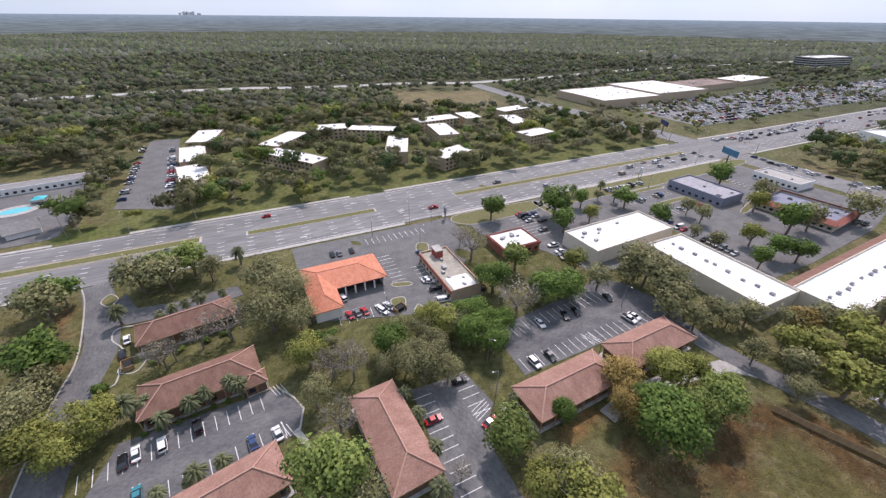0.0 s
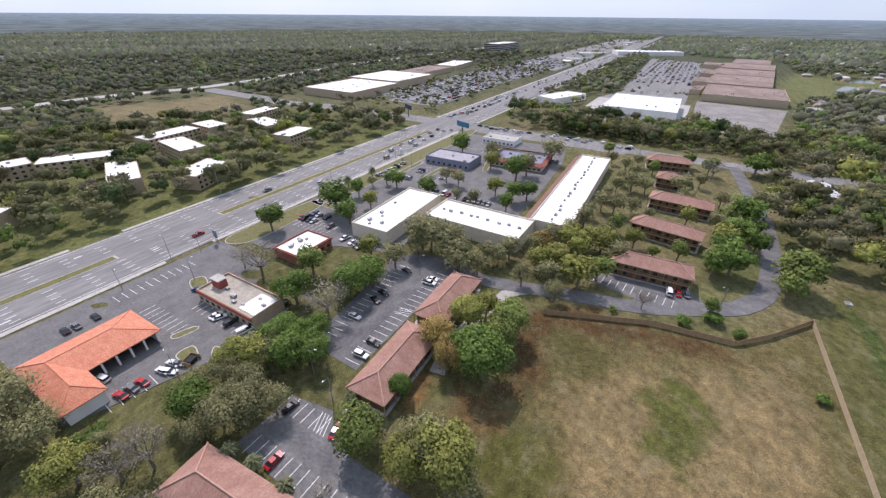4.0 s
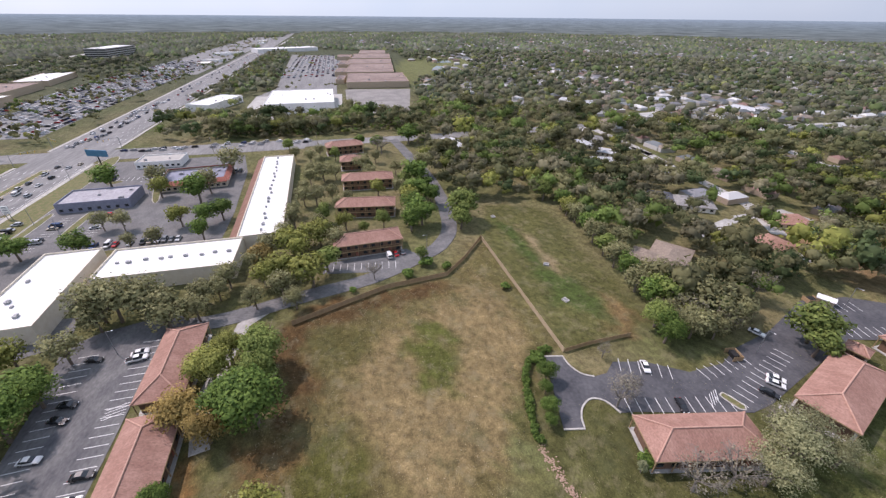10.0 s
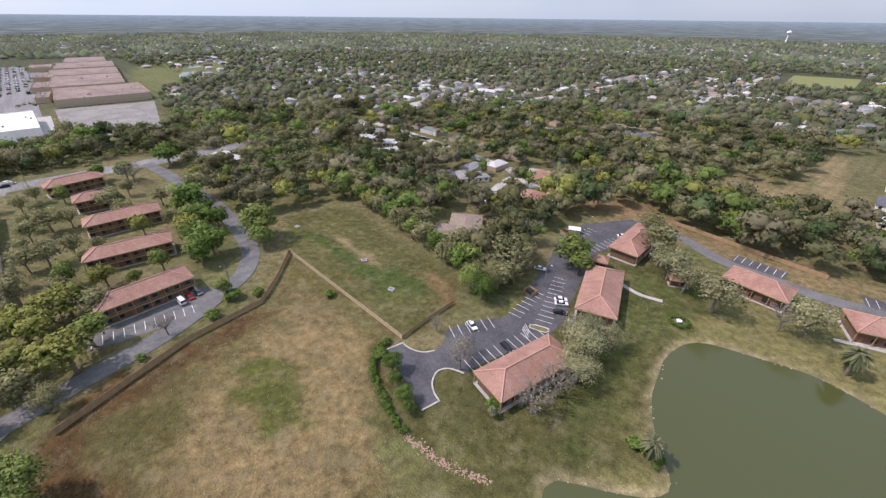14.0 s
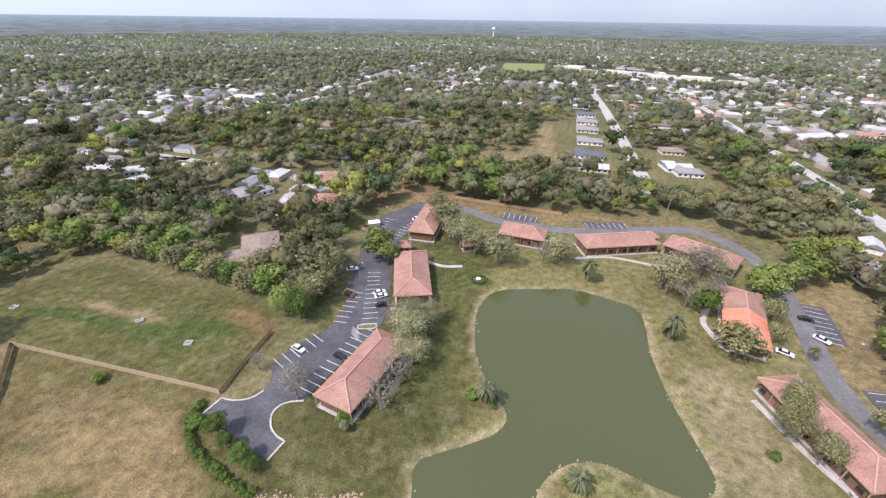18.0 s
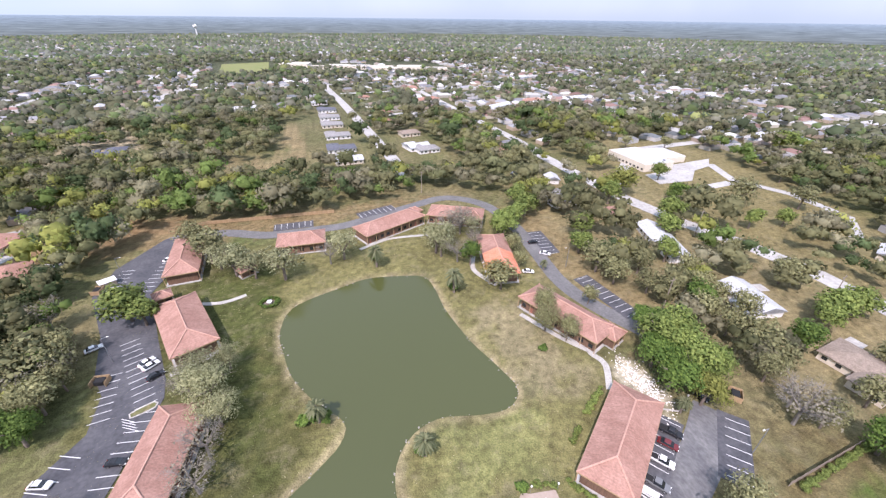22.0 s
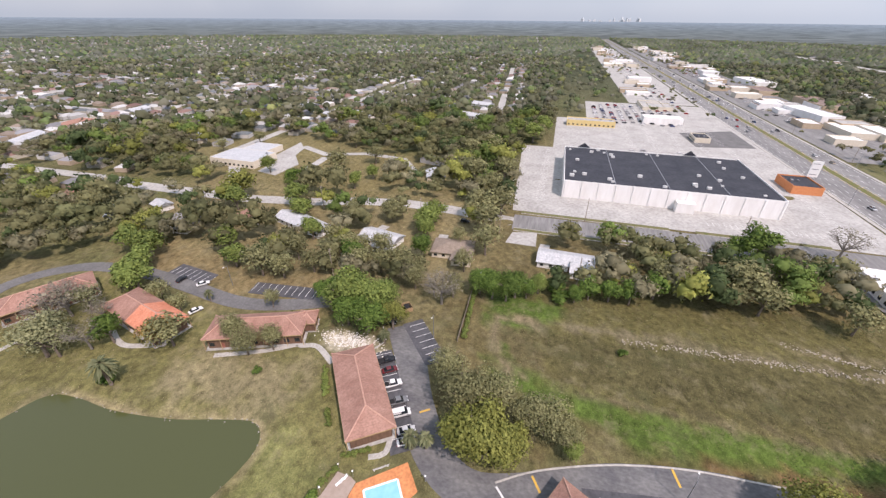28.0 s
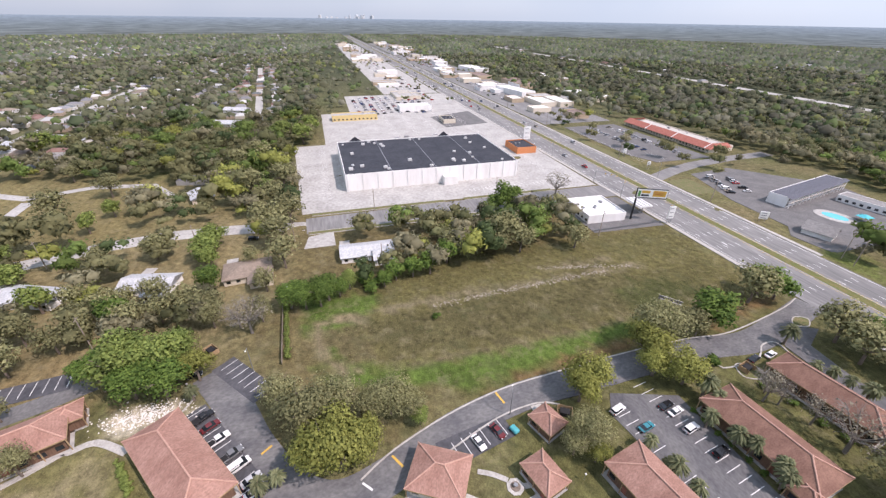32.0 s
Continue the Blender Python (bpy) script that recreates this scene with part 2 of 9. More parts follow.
M_ORANGE = mat("orange_roof_tile", (0.5, 0.178, 0.1), (0.6, 0.255, 0.16), 0.7, 0.85, bump=0.4, bump_scale=4, stretch=(1.0, 0.5, 0.5), fine=4.0)
M_CAP = mat("ridge_tile", (0.5, 0.31, 0.24), (0.4, 0.23, 0.175), 1.5, 0.85, bump=0.4)
M_WOODWALL = mat("brown_wood_siding", (0.12, 0.07, 0.045), (0.19, 0.115, 0.075), 1.0, 0.85, bump=0.3, stretch=(3, 3, 0.3))
M_TANWALL = mat("tan_stucco", (0.40, 0.31, 0.21), (0.47, 0.38, 0.28), 0.7, 0.9, bump=0.15)
M_CREAM = mat("cream_stucco", (0.6, 0.53, 0.42), (0.66, 0.6, 0.5), 0.6, 0.9)
M_DARKGLASS = mat("dark_window_glass", (0.02, 0.025, 0.03), rough=0.08, spec=0.7)
M_WHITE = mat("white_wall", (0.8, 0.79, 0.77), (0.7, 0.68, 0.65), 0.25, 0.85, stretch=(1, 1, 0.25), bump=0.05)
M_WHITEROOF = mat("white_roof_membrane", (0.76, 0.76, 0.75), (0.69, 0.68, 0.66), 0.15, 0.8, fine=0.8)
M_GREYMETAL = mat("grey_metal", (0.33, 0.34, 0.35), (0.24, 0.25, 0.26), 1.5, 0.5, 0.6)
M_DARKROOF = mat("black_roof_membrane", (0.028, 0.031, 0.04), (0.05, 0.053, 0.062), 0.1, 0.8, fine=0.6)
M_BRICK = mat("red_brick", (0.25, 0.09, 0.06), (0.33, 0.14, 0.1), 1.5, 0.9, bump=0.2)
M_FENCE = mat("weathered_fence_wood", (0.30, 0.20, 0.11), (0.42, 0.30, 0.17), 0.8, 0.9, bump=0.2, stretch=(3, 3, 0.3))
M_TRUNK = mat("bark", (0.14, 0.11, 0.085), (0.22, 0.18, 0.15), 2.0, 0.95, bump=0.6)
M_GREYTWIG = mat("grey_twigs", (0.22, 0.2, 0.172), (0.16, 0.144, 0.125), 1.0, 0.95)
M_RUBBER = mat("tyre_rubber", (0.02, 0.02, 0.021), rough=0.8)
M_CHROME = mat("wheel_rim", (0.45, 0.45, 0.46), rough=0.3, metal=0.9)
M_LAMPGLASS = mat("headlight_glass", (0.75, 0.76, 0.76), rough=0.1, spec=0.7)
M_REDLAMP = mat("tail_light_plastic", (0.35, 0.02, 0.02), rough=0.2)
M_STONE = mat("shore_stone", (0.2, 0.18, 0.15), (0.36, 0.33, 0.28), 1.2, 0.95, bump=0.5)
M_GREEN_SIGN = mat("green_sign_paint", (0.08, 0.26, 0.07), rough=0.5)
M_REDTILE = mat("faded_red_tile", (0.33, 0.115, 0.085), (0.41, 0.16, 0.12), 0.5, 0.9, fine=6, bump=0.2)
M_TINT = tint_mat("mixed_surfaces")
M_CANOPY = tint_mat("mixed_foliage", 0.85, 0.22, 0.35)
LEAF = {
    "olive": leaf_mat("olive_leaves", (0.125, 0.126, 0.058), (0.335, 0.33, 0.158)),
    "green": leaf_mat("fresh_green_leaves", (0.092, 0.134, 0.034), (0.268, 0.325, 0.088)),
    "dark": leaf_mat("dark_green_leaves", (0.05, 0.095, 0.021), (0.17, 0.25, 0.053)),
    "yellow": leaf_mat("yellow_green_leaves", (0.128, 0.142, 0.035), (0.34, 0.352, 0.092)),
    "rust": leaf_mat("rusty_spring_leaves", (0.2, 0.15, 0.05), (0.41, 0.3, 0.1)),
    "palm": leaf_mat("palm_fronds", (0.095, 0.115, 0.055), (0.25, 0.26, 0.14)),
    "pale": leaf_mat("pale_new_leaves", (0.165, 0.172, 0.086), (0.38, 0.38, 0.205)),
    "twig": leaf_mat("thin_grey_spring_leaves", (0.16, 0.146, 0.105), (0.305, 0.28, 0.205)),
}

# ---- mesh helpers ----


def rot(x, y, deg):
    c, s = math.cos(radians(deg)), math.sin(radians(deg))
    return x * c - y * s, x * s + y * c


def box(bm, x0, x1, y0, y1, z0, z1, m=None, bevel=0.0):
    vs = [bm.verts.new((x, y, z)) for z in (z0, z1) for x, y in ((x0, y0), (x1, y0), (x1, y1), (x0, y1))]
    if m is not None:
        for v in vs:
            v.co = m @ v.co
    fs = [bm.faces.new([vs[i] for i in f]) for f in ((3, 2, 1, 0), (4, 5, 6, 7), (0, 1, 5, 4), (1, 2, 6, 5), (2, 3, 7, 6), (3, 0, 4, 7))]
    if bevel:
        es = list({e for f in fs for e in f.edges})
        bmesh.ops.bevel(bm, geom=es, offset=bevel, segments=1, affect="EDGES", clamp_overlap=True)
    return vs


def tube(bm, a, b, r0, r1, sides=6):
    """A tapered round bar from a to b, closed at both ends."""
    a, b = Vector(a), Vector(b)
    q = (b - a).to_track_quat("Z", "Y")
    rings = []
    for p, r in ((a, r0), (b, r1)):
        rings.append([bm.verts.new(p + q @ Vector((r * math.cos(2 * math.pi * i / sides), r * math.sin(2 * math.pi * i / sides), 0))) for i in range(sides)])
    for i in range(sides):
        j = (i + 1) % sides
        bm.faces.new((rings[0][i], rings[0][j], rings[1][j], rings[1][i]))
    bm.faces.new(rings[0][::-1])
    bm.faces.new(rings[1])


def finish(name, bm, material, smooth=False):
    me = bpy.data.meshes.new(name)
    bm.normal_update()
    bm.to_mesh(me)
    bm.free()
    me.materials.append(material)
    if smooth:
        me.shade_smooth()
    else:
        me.shade_flat()
    return me


def part(name, bm, material, parent, label="", smooth=False):
    ob = new(name, finish(name, bm, material, smooth))
    ob.parent = parent
    if label:
        tagged(ob, label)
    return ob


def solid(name, bm, material, label, category, kind="", group="", smooth=False):
    return tagged(new(name, finish(name, bm, material, smooth)), label, category, group, kind)


def base(name, x, y, deg, label, category, group="", kind="", z=0.0):
    ob = new(name)
    ob.matrix_world = pose(x, y, z, 0, 0, deg)
    return tagged(ob, label, category, group, kind)


def smooth_line(points, step=2.0, closed=False):
    """Points along a Catmull-Rom curve through a few control points."""
    pts = [Vector((p[0], p[1])) for p in points]
    n, out = len(pts), []
    for i in range(n if closed else n - 1):
        p0, p1, p2, p3 = (pts[(i + k) % n] if closed else pts[min(max(i + k, 0), n - 1)] for k in (-1, 0, 1, 2))
        m = max(1, int((p2 - p1).length / step))
        for j in range(m):
            t = j / m
            out.append(0.5 * (2 * p1 + (p2 - p0) * t + (2 * p0 - 5 * p1 + 4 * p2 - p3) * t * t + (3 * p1 - p0 - 3 * p2 + p3) * t ** 3))
    if not closed:
        out.append(pts[-1])
    return out


def slab(bm, pts, z0, z1):
    """A flat plate with the outline pts."""
    lo = [bm.verts.new((p[0], p[1], z0)) for p in pts]
    hi = [bm.verts.new((p[0], p[1], z1)) for p in pts]
    for tri in tessellate_polygon([[Vector((p[0], p[1], 0)) for p in pts]]):
        q = [hi[i] for i in tri]
        up = (q[1].co - q[0].co).cross(q[2].co - q[0].co).z
        if abs(up) > 1e-9:
            bm.faces.new(q if up > 0 else q[::-1])
    for i in range(len(pts)):
        j = (i + 1) % len(pts)
        bm.faces.new((lo[i], lo[j], hi[j], hi[i]))


def ribbon(bm, pts, half, z0, z1, shift=0.0):
    """A strip of road, kerb or path that follows pts, 2 * half wide, shifted to its left."""
    n, rows = len(pts), []
    for i, p in enumerate(pts):
        d = (Vector(pts[min(i + 1, n - 1)][:2]) - Vector(pts[max(i - 1, 0)][:2])).normalized()
        s = Vector((-d.y, d.x))
        c = Vector(p[:2])
        rows.append([bm.verts.new((*(c + s * (shift + k * half)), z)) for k, z in ((1, z0), (1, z1), (-1, z1), (-1, z0))])
    for a, b in zip(rows, rows[1:]):
        for i in range(3):
            bm.faces.new((a[i], b[i], b[i + 1], a[i + 1]))
    bm.faces.new(rows[0])
    bm.faces.new(rows[-1][::-1])


def inside(x, y, poly):
    hit = np.zeros(np.shape(x), bool)
    n = len(poly)
    for i in range(n):
        (x0, y0), (x1, y1) = poly[i], poly[(i + 1) % n]
        if y0 != y1:
            hit ^= ((y0 > y) != (y1 > y)) & (x < (x1 - x0) * (y - y0) / (y1 - y0) + x0)
    return hit


def edge_distance(x, y, poly):
    """Distance to the outline of poly, minus inside."""
    best = np.full(np.shape(x), 1e9)
    n = len(poly)
    for i in range(n):
        (x0, y0), (x1, y1) = poly[i], poly[(i + 1) % n]
        dx, dy = x1 - x0, y1 - y0
        t = np.clip(((x - x0) * dx + (y - y0) * dy) / (dx * dx + dy * dy + 1e-9), 0, 1)
        best = np.minimum(best, np.hypot(x - x0 - t * dx, y - y0 - t * dy))
    return np.where(inside(x, y, poly), -best, best)


def wavy(x, y, size, seed=0):
    """Smooth pseudo-random field between about -1 and 1."""
    r = np.random.RandomState(seed)
    out = 0
    for i in range(7):
        a, ph, f = r.uniform(0, 6.283), r.uniform(0, 6.283), r.uniform(0.6, 1.9) / size
        out = out + np.sin((x * math.cos(a) + y * math.sin(a)) * f * 6.283 + ph)
    return out / 3.0


def bulk(name, verts, faces, material, tint=None, smooth=False, normals=None):
    """A mesh from arrays: verts (n, 3), faces (m, 3 or 4), tint (m, 3) colour of each face, normals (n, 3) for softly rounded crowns."""
    me = bpy.data.meshes.new(name)
    k = faces.shape[1]
    me.vertices.add(len(verts))
    me.vertices.foreach_set("co", np.ascontiguousarray(verts, np.float32).ravel())
    me.loops.add(faces.size)
    me.loops.foreach_set("vertex_index", np.ascontiguousarray(faces, np.int32).ravel())
    me.polygons.add(len(faces))
    me.polygons.foreach_set("loop_start", np.arange(0, faces.size, k, dtype=np.int32))
    if tint is not None:
        at = me.color_attributes.new("tint", "FLOAT_COLOR", "CORNER")
        rgba = np.ones((len(faces), k, 4), np.float32)
        rgba[:, :, :3] = tint[:, None]
        at.data.foreach_set("color", rgba.ravel())
    me.update(calc_edges=True)
    me.validate()
    me.materials.append(material)
    if normals is not None:
        me.shade_smooth()
        me.normals_split_custom_set_from_vertices(np.ascontiguousarray(normals, np.float32))
    elif smooth:
        me.shade_smooth()
    else:
        me.shade_flat()
    return me

# ---- the plan: x along the main road, y across it, the camera near (0, 0) ----
POND = smooth_line([(17, -38), (19, -46), (20, -53), (9, -61), (3, -66), (2.4, -71), (9, -80), (14, -90), (16, -100), (17, -110), (12.5, -122), (-3, -128), (-15, -131), (-28, -128.5), (-36, -125), (-37.5, -116),
                    (-37, -104), (-39, -87), (-42.5, -74), (-44, -65), (-39, -60.5), (-31, -61), (-21, -63.6), (-13, -61.5), (-7.7, -56), (-6, -50), (-7, -42), (4, -34)], 2.0, True)
POND = [(p.x, p.y) for p in POND]
# cover: outline, colour, soft edge in metres
ZONES = [
    ([(-260, -20), (-60, -30), (-60, 160), (-260, 160)], (0.125, 0.108, 0.06), 12),
    ([(-70, 30), (130, 20), (130, 160), (-70, 160)], (0.096, 0.099, 0.046), 10),
    # the tan field
    ([(20, 40), (106, 24), (121, -10), (122, -32), (147, -54), (76, -55), (62, -40), (50, -30), (10, -20), (-10, 20)], (0.111, 0.096, 0.047), 5),
    ([(87, 9), (96, -5), (104, -22), (116, -44), (94, -52), (74, -50), (60, -38), (46, -20), (42, -6), (52, -2), (67, 4)], (0.184, 0.145, 0.083), 7),
    ([(130, -46), (140, -54), (109, -54), (76, -54.5), (74, -47), (58, -40), (52, -32), (64, -36), (82, -48), (107, -50)], (0.102, 0.094, 0.043), 4),
    ([(107, 26), (116.7, 16), (118, -8), (120, -30), (113, -32), (109.6, -15), (105.6, 1), (102.7, 13), (96, 18), (86, 13.4), (72.7, 14.5), (67, 22), (72, 25), (86, 23), (98, 36), (104, 34)], (0.08, 0.052, 0.027), 4),
    ([(104, 16), (99, -2), (88, -2), (82, 9), (86, 16), (96, 18)], (0.08, 0.074, 0.031), 4),
    ([(99, -14.7), (95, -25), (79, -26), (68, -20), (71.6, -13), (84.5, -11.4)], (0.075, 0.085, 0.027), 5),
    ([(62, 17), (65, 9), (57.5, 3), (47, 2.5), (40, 12), (46, 22), (56, 21)], (0.074, 0.077, 0.026), 5),
    ([(68, 43), (66.4, 40), (55.6, 38), (50, 40), (52, 43.5)], (0.164, 0.104, 0.05), 2.5),
    ([(64.6, 33), (66, 22), (64, 15), (57, 19), (54, 28), (57.5, 31)], (0.107, 0.071, 0.036), 3),
    # mown lawn beyond its fence
    ([(147, -55), (76, -57), (77, -84), (84, -92), (172, -96), (182, -68)], (0.084, 0.087, 0.037), 3),
    ([(166, -66), (156, -71), (121, -73), (98, -69), (97, -65), (122, -67.5)], (0.052, 0.078, 0.024), 3),
    ([(157, -75), (129, -77), (97, -78.5), (91, -75), (102, -72.5), (124, -73.5)], (0.205, 0.169, 0.112), 3),
    ([(98, -85), (93, -90), (79, -84), (78, -76), (84, -78)], (0.139, 0.1, 0.054), 4),
    ([(120, -70.5), (104, -68.5), (92, -70), (88, -77), (97, -81), (112, -78)], (0.055, 0.08, 0.026), 3),
    # lawns round the pond
    ([(-62, -30), (62, -36), (62, -170), (-90, -170)], (0.146, 0.142, 0.068), 8),
    ([(14, -34), (62, -36), (62, -165), (20, -165), (18, -110), (10, -66)], (0.072, 0.075, 0.032), 8),
    ([(20, -60), (45, -95), (45, -150), (15, -150), (22, -110)], (0.068, 0.081, 0.03), 8),
    ([(-64, -100), (-45, -100), (-45, -60), (-64, -60)], (0.200, 0.180, 0.118), 7),
    ([(-35, -42), (-46, -58), (-22, -60), (-12, -44)], (0.160, 0.170, 0.077), 5),
    ([(-60, -200), (120, -205), (120, -178), (-60, -185)], (0.176, 0.139, 0.083), 7),
    ([(-86, -170), (-86, -60), (-120, -60), (-120, -170)], (0.184, 0.149, 0.088), 8),
    ([(-72, -63), (-77, -65), (-80.5, -60), (-79.5, -52), (-78.5, -45.5), (-75, -44), (-74, -53)], (0.5, 0.47, 0.42), 2.5),
    ([(-112, -26), (-104, -60), (-112, -200), (-225, -215), (-235, -120), (-190, -20)], (0.19, 0.165, 0.1), 8),
    # meadow beside the drive
    ([(-118, -18), (-70, -8), (-60, 60), (-72, 158), (-160, 158), (-132, 150), (-132, 20)], (0.105, 0.099, 0.047), 6),
    ([(-117, -18), (-72, -8), (-61, 40), (-65, 80), (-70, 115), (-76, 115), (-75, 70), (-75, 35), (-77, 6), (-97, 0), (-104, 8), (-113, 10)], (0.074, 0.118, 0.03), 4),
    ([(-98, 4), (-80, 6), (-77, 60), (-79, 112), (-101, 112), (-101, 40)], (0.086, 0.081, 0.043), 5),
    ([(-98, 3), (-102, 7), (-102.5, 40), (-103, 120), (-106, 120), (-106, 40), (-105, 10), (-100, -1)], (0.156, 0.139, 0.1), 2.5),
    ([(-110, 78), (-113, 78), (-113.5, 112), (-110.5, 112)], (0.152, 0.135, 0.096), 2.5),
    ([(-75, 10), (-76.5, 10), (-76, 70), (-78, 112), (-76.5, 112), (-74.5, 70)], (0.129, 0.112, 0.074), 2.5),
    ([(-60, 34), (-64, 50), (-67, 74), (-67.5, 90), (-63, 84), (-61, 54)], (0.152, 0.104, 0.058), 3),
    ([(-63, 112), (-66, 132), (-69, 155), (-73, 155), (-70, 130), (-67, 112)], (0.152, 0.104, 0.058), 3),
    ([(-105.5, -4), (-103, -12.5), (-93, -13.6), (-84, -10.8), (-77.6, -5.5), (-76.6, 0.5), (-79.2, 0), (-80.6, -3.6), (-85, -7.6), (-93, -10.2), (-99.5, -9.4), (-101.5, -3), (-100, 2), (-103, 4)], (0.2, 0.172, 0.122), 2),
    ([(-99, -7.5), (-92, -8.6), (-85, -6), (-80, -1), (-80, 8), (-97, 2)], (0.11, 0.098, 0.056), 3),
    ([(-88, 130), (-80, 128), (-76, 112), (-79, 99), (-88, 97), (-93, 108), (-94, 120)], (0.058, 0.066, 0.028), 5),
    # verges further off
    ([(-90, 206), (300, 206), (300, 222), (-90, 222)], (0.107, 0.134, 0.044), 5),
    ([(-70, 208), (290, 208), (290, 350), (-70, 385)], (0.105, 0.12, 0.05), 8),
    ([(149, 404), (268, 402), (297, 492), (175, 529)], (0.175, 0.15, 0.09), 8),
    ([(-230, -330), (-215, -180), (-180, -180), (-180, -60), (-240, -60), (-300, -200)], (0.184, 0.165, 0.095), 20),
    ([(-285, -250), (-200, -250), (-190, -165), (-182, -92), (-262, -98), (-290, -207)], (0.17, 0.15, 0.082), 8),
    ([(590, -100), (640, -92), (806, -104), (990, -150), (1030, -230), (975, -300), (790, -250), (712, -214), (700, -160), (650, -118)], (0.125, 0.135, 0.055), 12),
    # cleared building plot, tan plot beside a street, bare yards
    ([(139, -289), (107, -303), (112, -345), (134, -462), (150, -440), (165, -368), (160, -299)], (0.3, 0.265, 0.2), 6),
    ([(-4, -268), (44, -261), (46, -292), (12, -302), (14, -392), (-3, -392)], (0.2, 0.165, 0.102), 6),
    ([(112, -182), (96, -205), (104, -226), (128, -226), (134, -212), (126, -188)], (0.235, 0.165, 0.105), 5),
    ([(60, -196), (96, -190), (100, -212), (60, -216)], (0.2, 0.145, 0.09), 6),
]
xs = np.concatenate([-np.geomspace(4700, 262, 46), np.arange(-260, 361, 2.2), np.geomspace(366, 4700, 44)])
ys = np.concatenate([-np.geomspace(4700, 262, 46), np.arange(-260, 281, 2.2), np.geomspace(286, 4700, 44)])
GX, GY = np.meshgrid(xs, ys)
gz = np.zeros(GX.shape)
pond_d = edge_distance(GX, GY, POND)
gz = gz + np.where(np.abs(GX) + np.abs(GY) < 900, 0.08 * wavy(GX, GY, 30, 3) * (np.hypot(GX, GY) < 300) - 0.08, 0)
gz = np.where(pond_d < 6, np.clip(pond_d, -3, 6) * 0.16 - 0.75, gz)
far = np.clip((np.hypot(GX, GY) - 300) / 500, 0, 1)[..., None]
wv = wavy(GX, GY, 70, 5)[..., None] * 0.5 + 0.5
cover = (1 - far) * ((1 - wv) * np.array((0.105, 0.115, 0.055)) + wv * np.array((0.15, 0.135, 0.08))) + far * np.array((0.062, 0.072, 0.042))
for poly, colour, soft in ZONES:
    d = edge_distance(GX, GY, poly) + soft * 0.6 * wavy(GX, GY, 9, 11)
    a = np.clip(0.5 - d / soft, 0, 1)[..., None]
    cover = cover * (1 - a) + a * np.array(colour)
a = np.clip(0.5 - (np.abs(pond_d - 0.4) - 1.0) / 1.4, 0, 1)[..., None] * 0.75
cover = cover * (1 - a) + a * np.array((0.26, 0.225, 0.155))
cover = cover * (1 + 0.14 * wavy(GX, GY, 5, 21))[..., None] * (1 + (1 - far) * np.array((0.05, 0.0, -0.16)))
ny, nx = GX.shape
idx = np.arange(nx * ny).reshape(ny, nx)
gf = np.stack([idx[:-1, :-1], idx[:-1, 1:], idx[1:, 1:], idx[1:, :-1]], -1).reshape(-1, 4)
gm = bulk("ground", np.stack([GX, GY, gz], -1).reshape(-1, 3), gf, M_GROUND, smooth=True)
ca = gm.color_attributes.new("cover", "FLOAT_COLOR", "POINT")
rgba = np.ones((nx * ny, 4), np.float32)
rgba[:, :3] = np.clip(cover, 0.01, 1).reshape(-1, 3)
ca.data.foreach_set("color", rgba.ravel())
tagged(new("ground", gm), "flat grassy ground with dry tan and green patches", "ground", kind="structure")

# pond water
mw = bpy.data.materials.new("pond_water")
mw.use_nodes = True
b = mw.node_tree.nodes["Principled BSDF"]
b.inputs["Base Color"].default_value, b.inputs["Roughness"].default_value = (0.062, 0.07, 0.022, 1), 0.12
b.inputs["Specular IOR Level"].default_value = 0.5
wno, wbu = mw.node_tree.nodes.new("ShaderNodeTexNoise"), mw.node_tree.nodes.new("ShaderNodeBump")
wno.inputs["Scale"].default_value, wno.inputs["Detail"].default_value = 1.5, 5
wbu.inputs["Strength"].default_value, wbu.inputs["Distance"].default_value = 0.12, 0.05
mw.node_tree.links.new(wno.outputs["Fac"], wbu.inputs["Height"])
mw.node_tree.links.new(wbu.outputs[0], b.inputs["Normal"])
bm = bmesh.new()
cx, cy = -12.0, -85.0
bm.faces.new([bm.verts.new((x + 1.2 * (x - cx) / math.hypot(x - cx, y - cy), y + 1.2 * (y - cy) / math.hypot(x - cx, y - cy), -0.75)) for x, y in POND])
solid("pond", bm, mw, "still murky olive-green pond water", "pond", "structure")

# ---- roads, lots, kerbs ----


def paving(name, pts, material, label, z=0.05, category="paving"):
    bm = bmesh.new()
    slab(bm, pts, -0.3, z)
    return solid(name, bm, material, label, category, "structure")


def strip(name, pts, half, material, label, z=0.05, category="road", shift=0.0):
    bm = bmesh.new()
    ribbon(bm, pts, half, -0.3, z, shift)
    return solid(name, bm, material, label, category, "structure")


def kerb(pts, half=0.22, closed=False):
    bm = bmesh.new()
    ribbon(bm, list(pts) + ([pts[0]] if closed else []), half, -0.2, 0.17)
    return solid("kerb", bm, M_CONCRETE, "pale concrete kerb along asphalt", "kerb", "structure")


def rect_pts(x0, x1, y0, y1):
    return [(x0, y0), (x1, y0), (x1, y1), (x0, y1)]


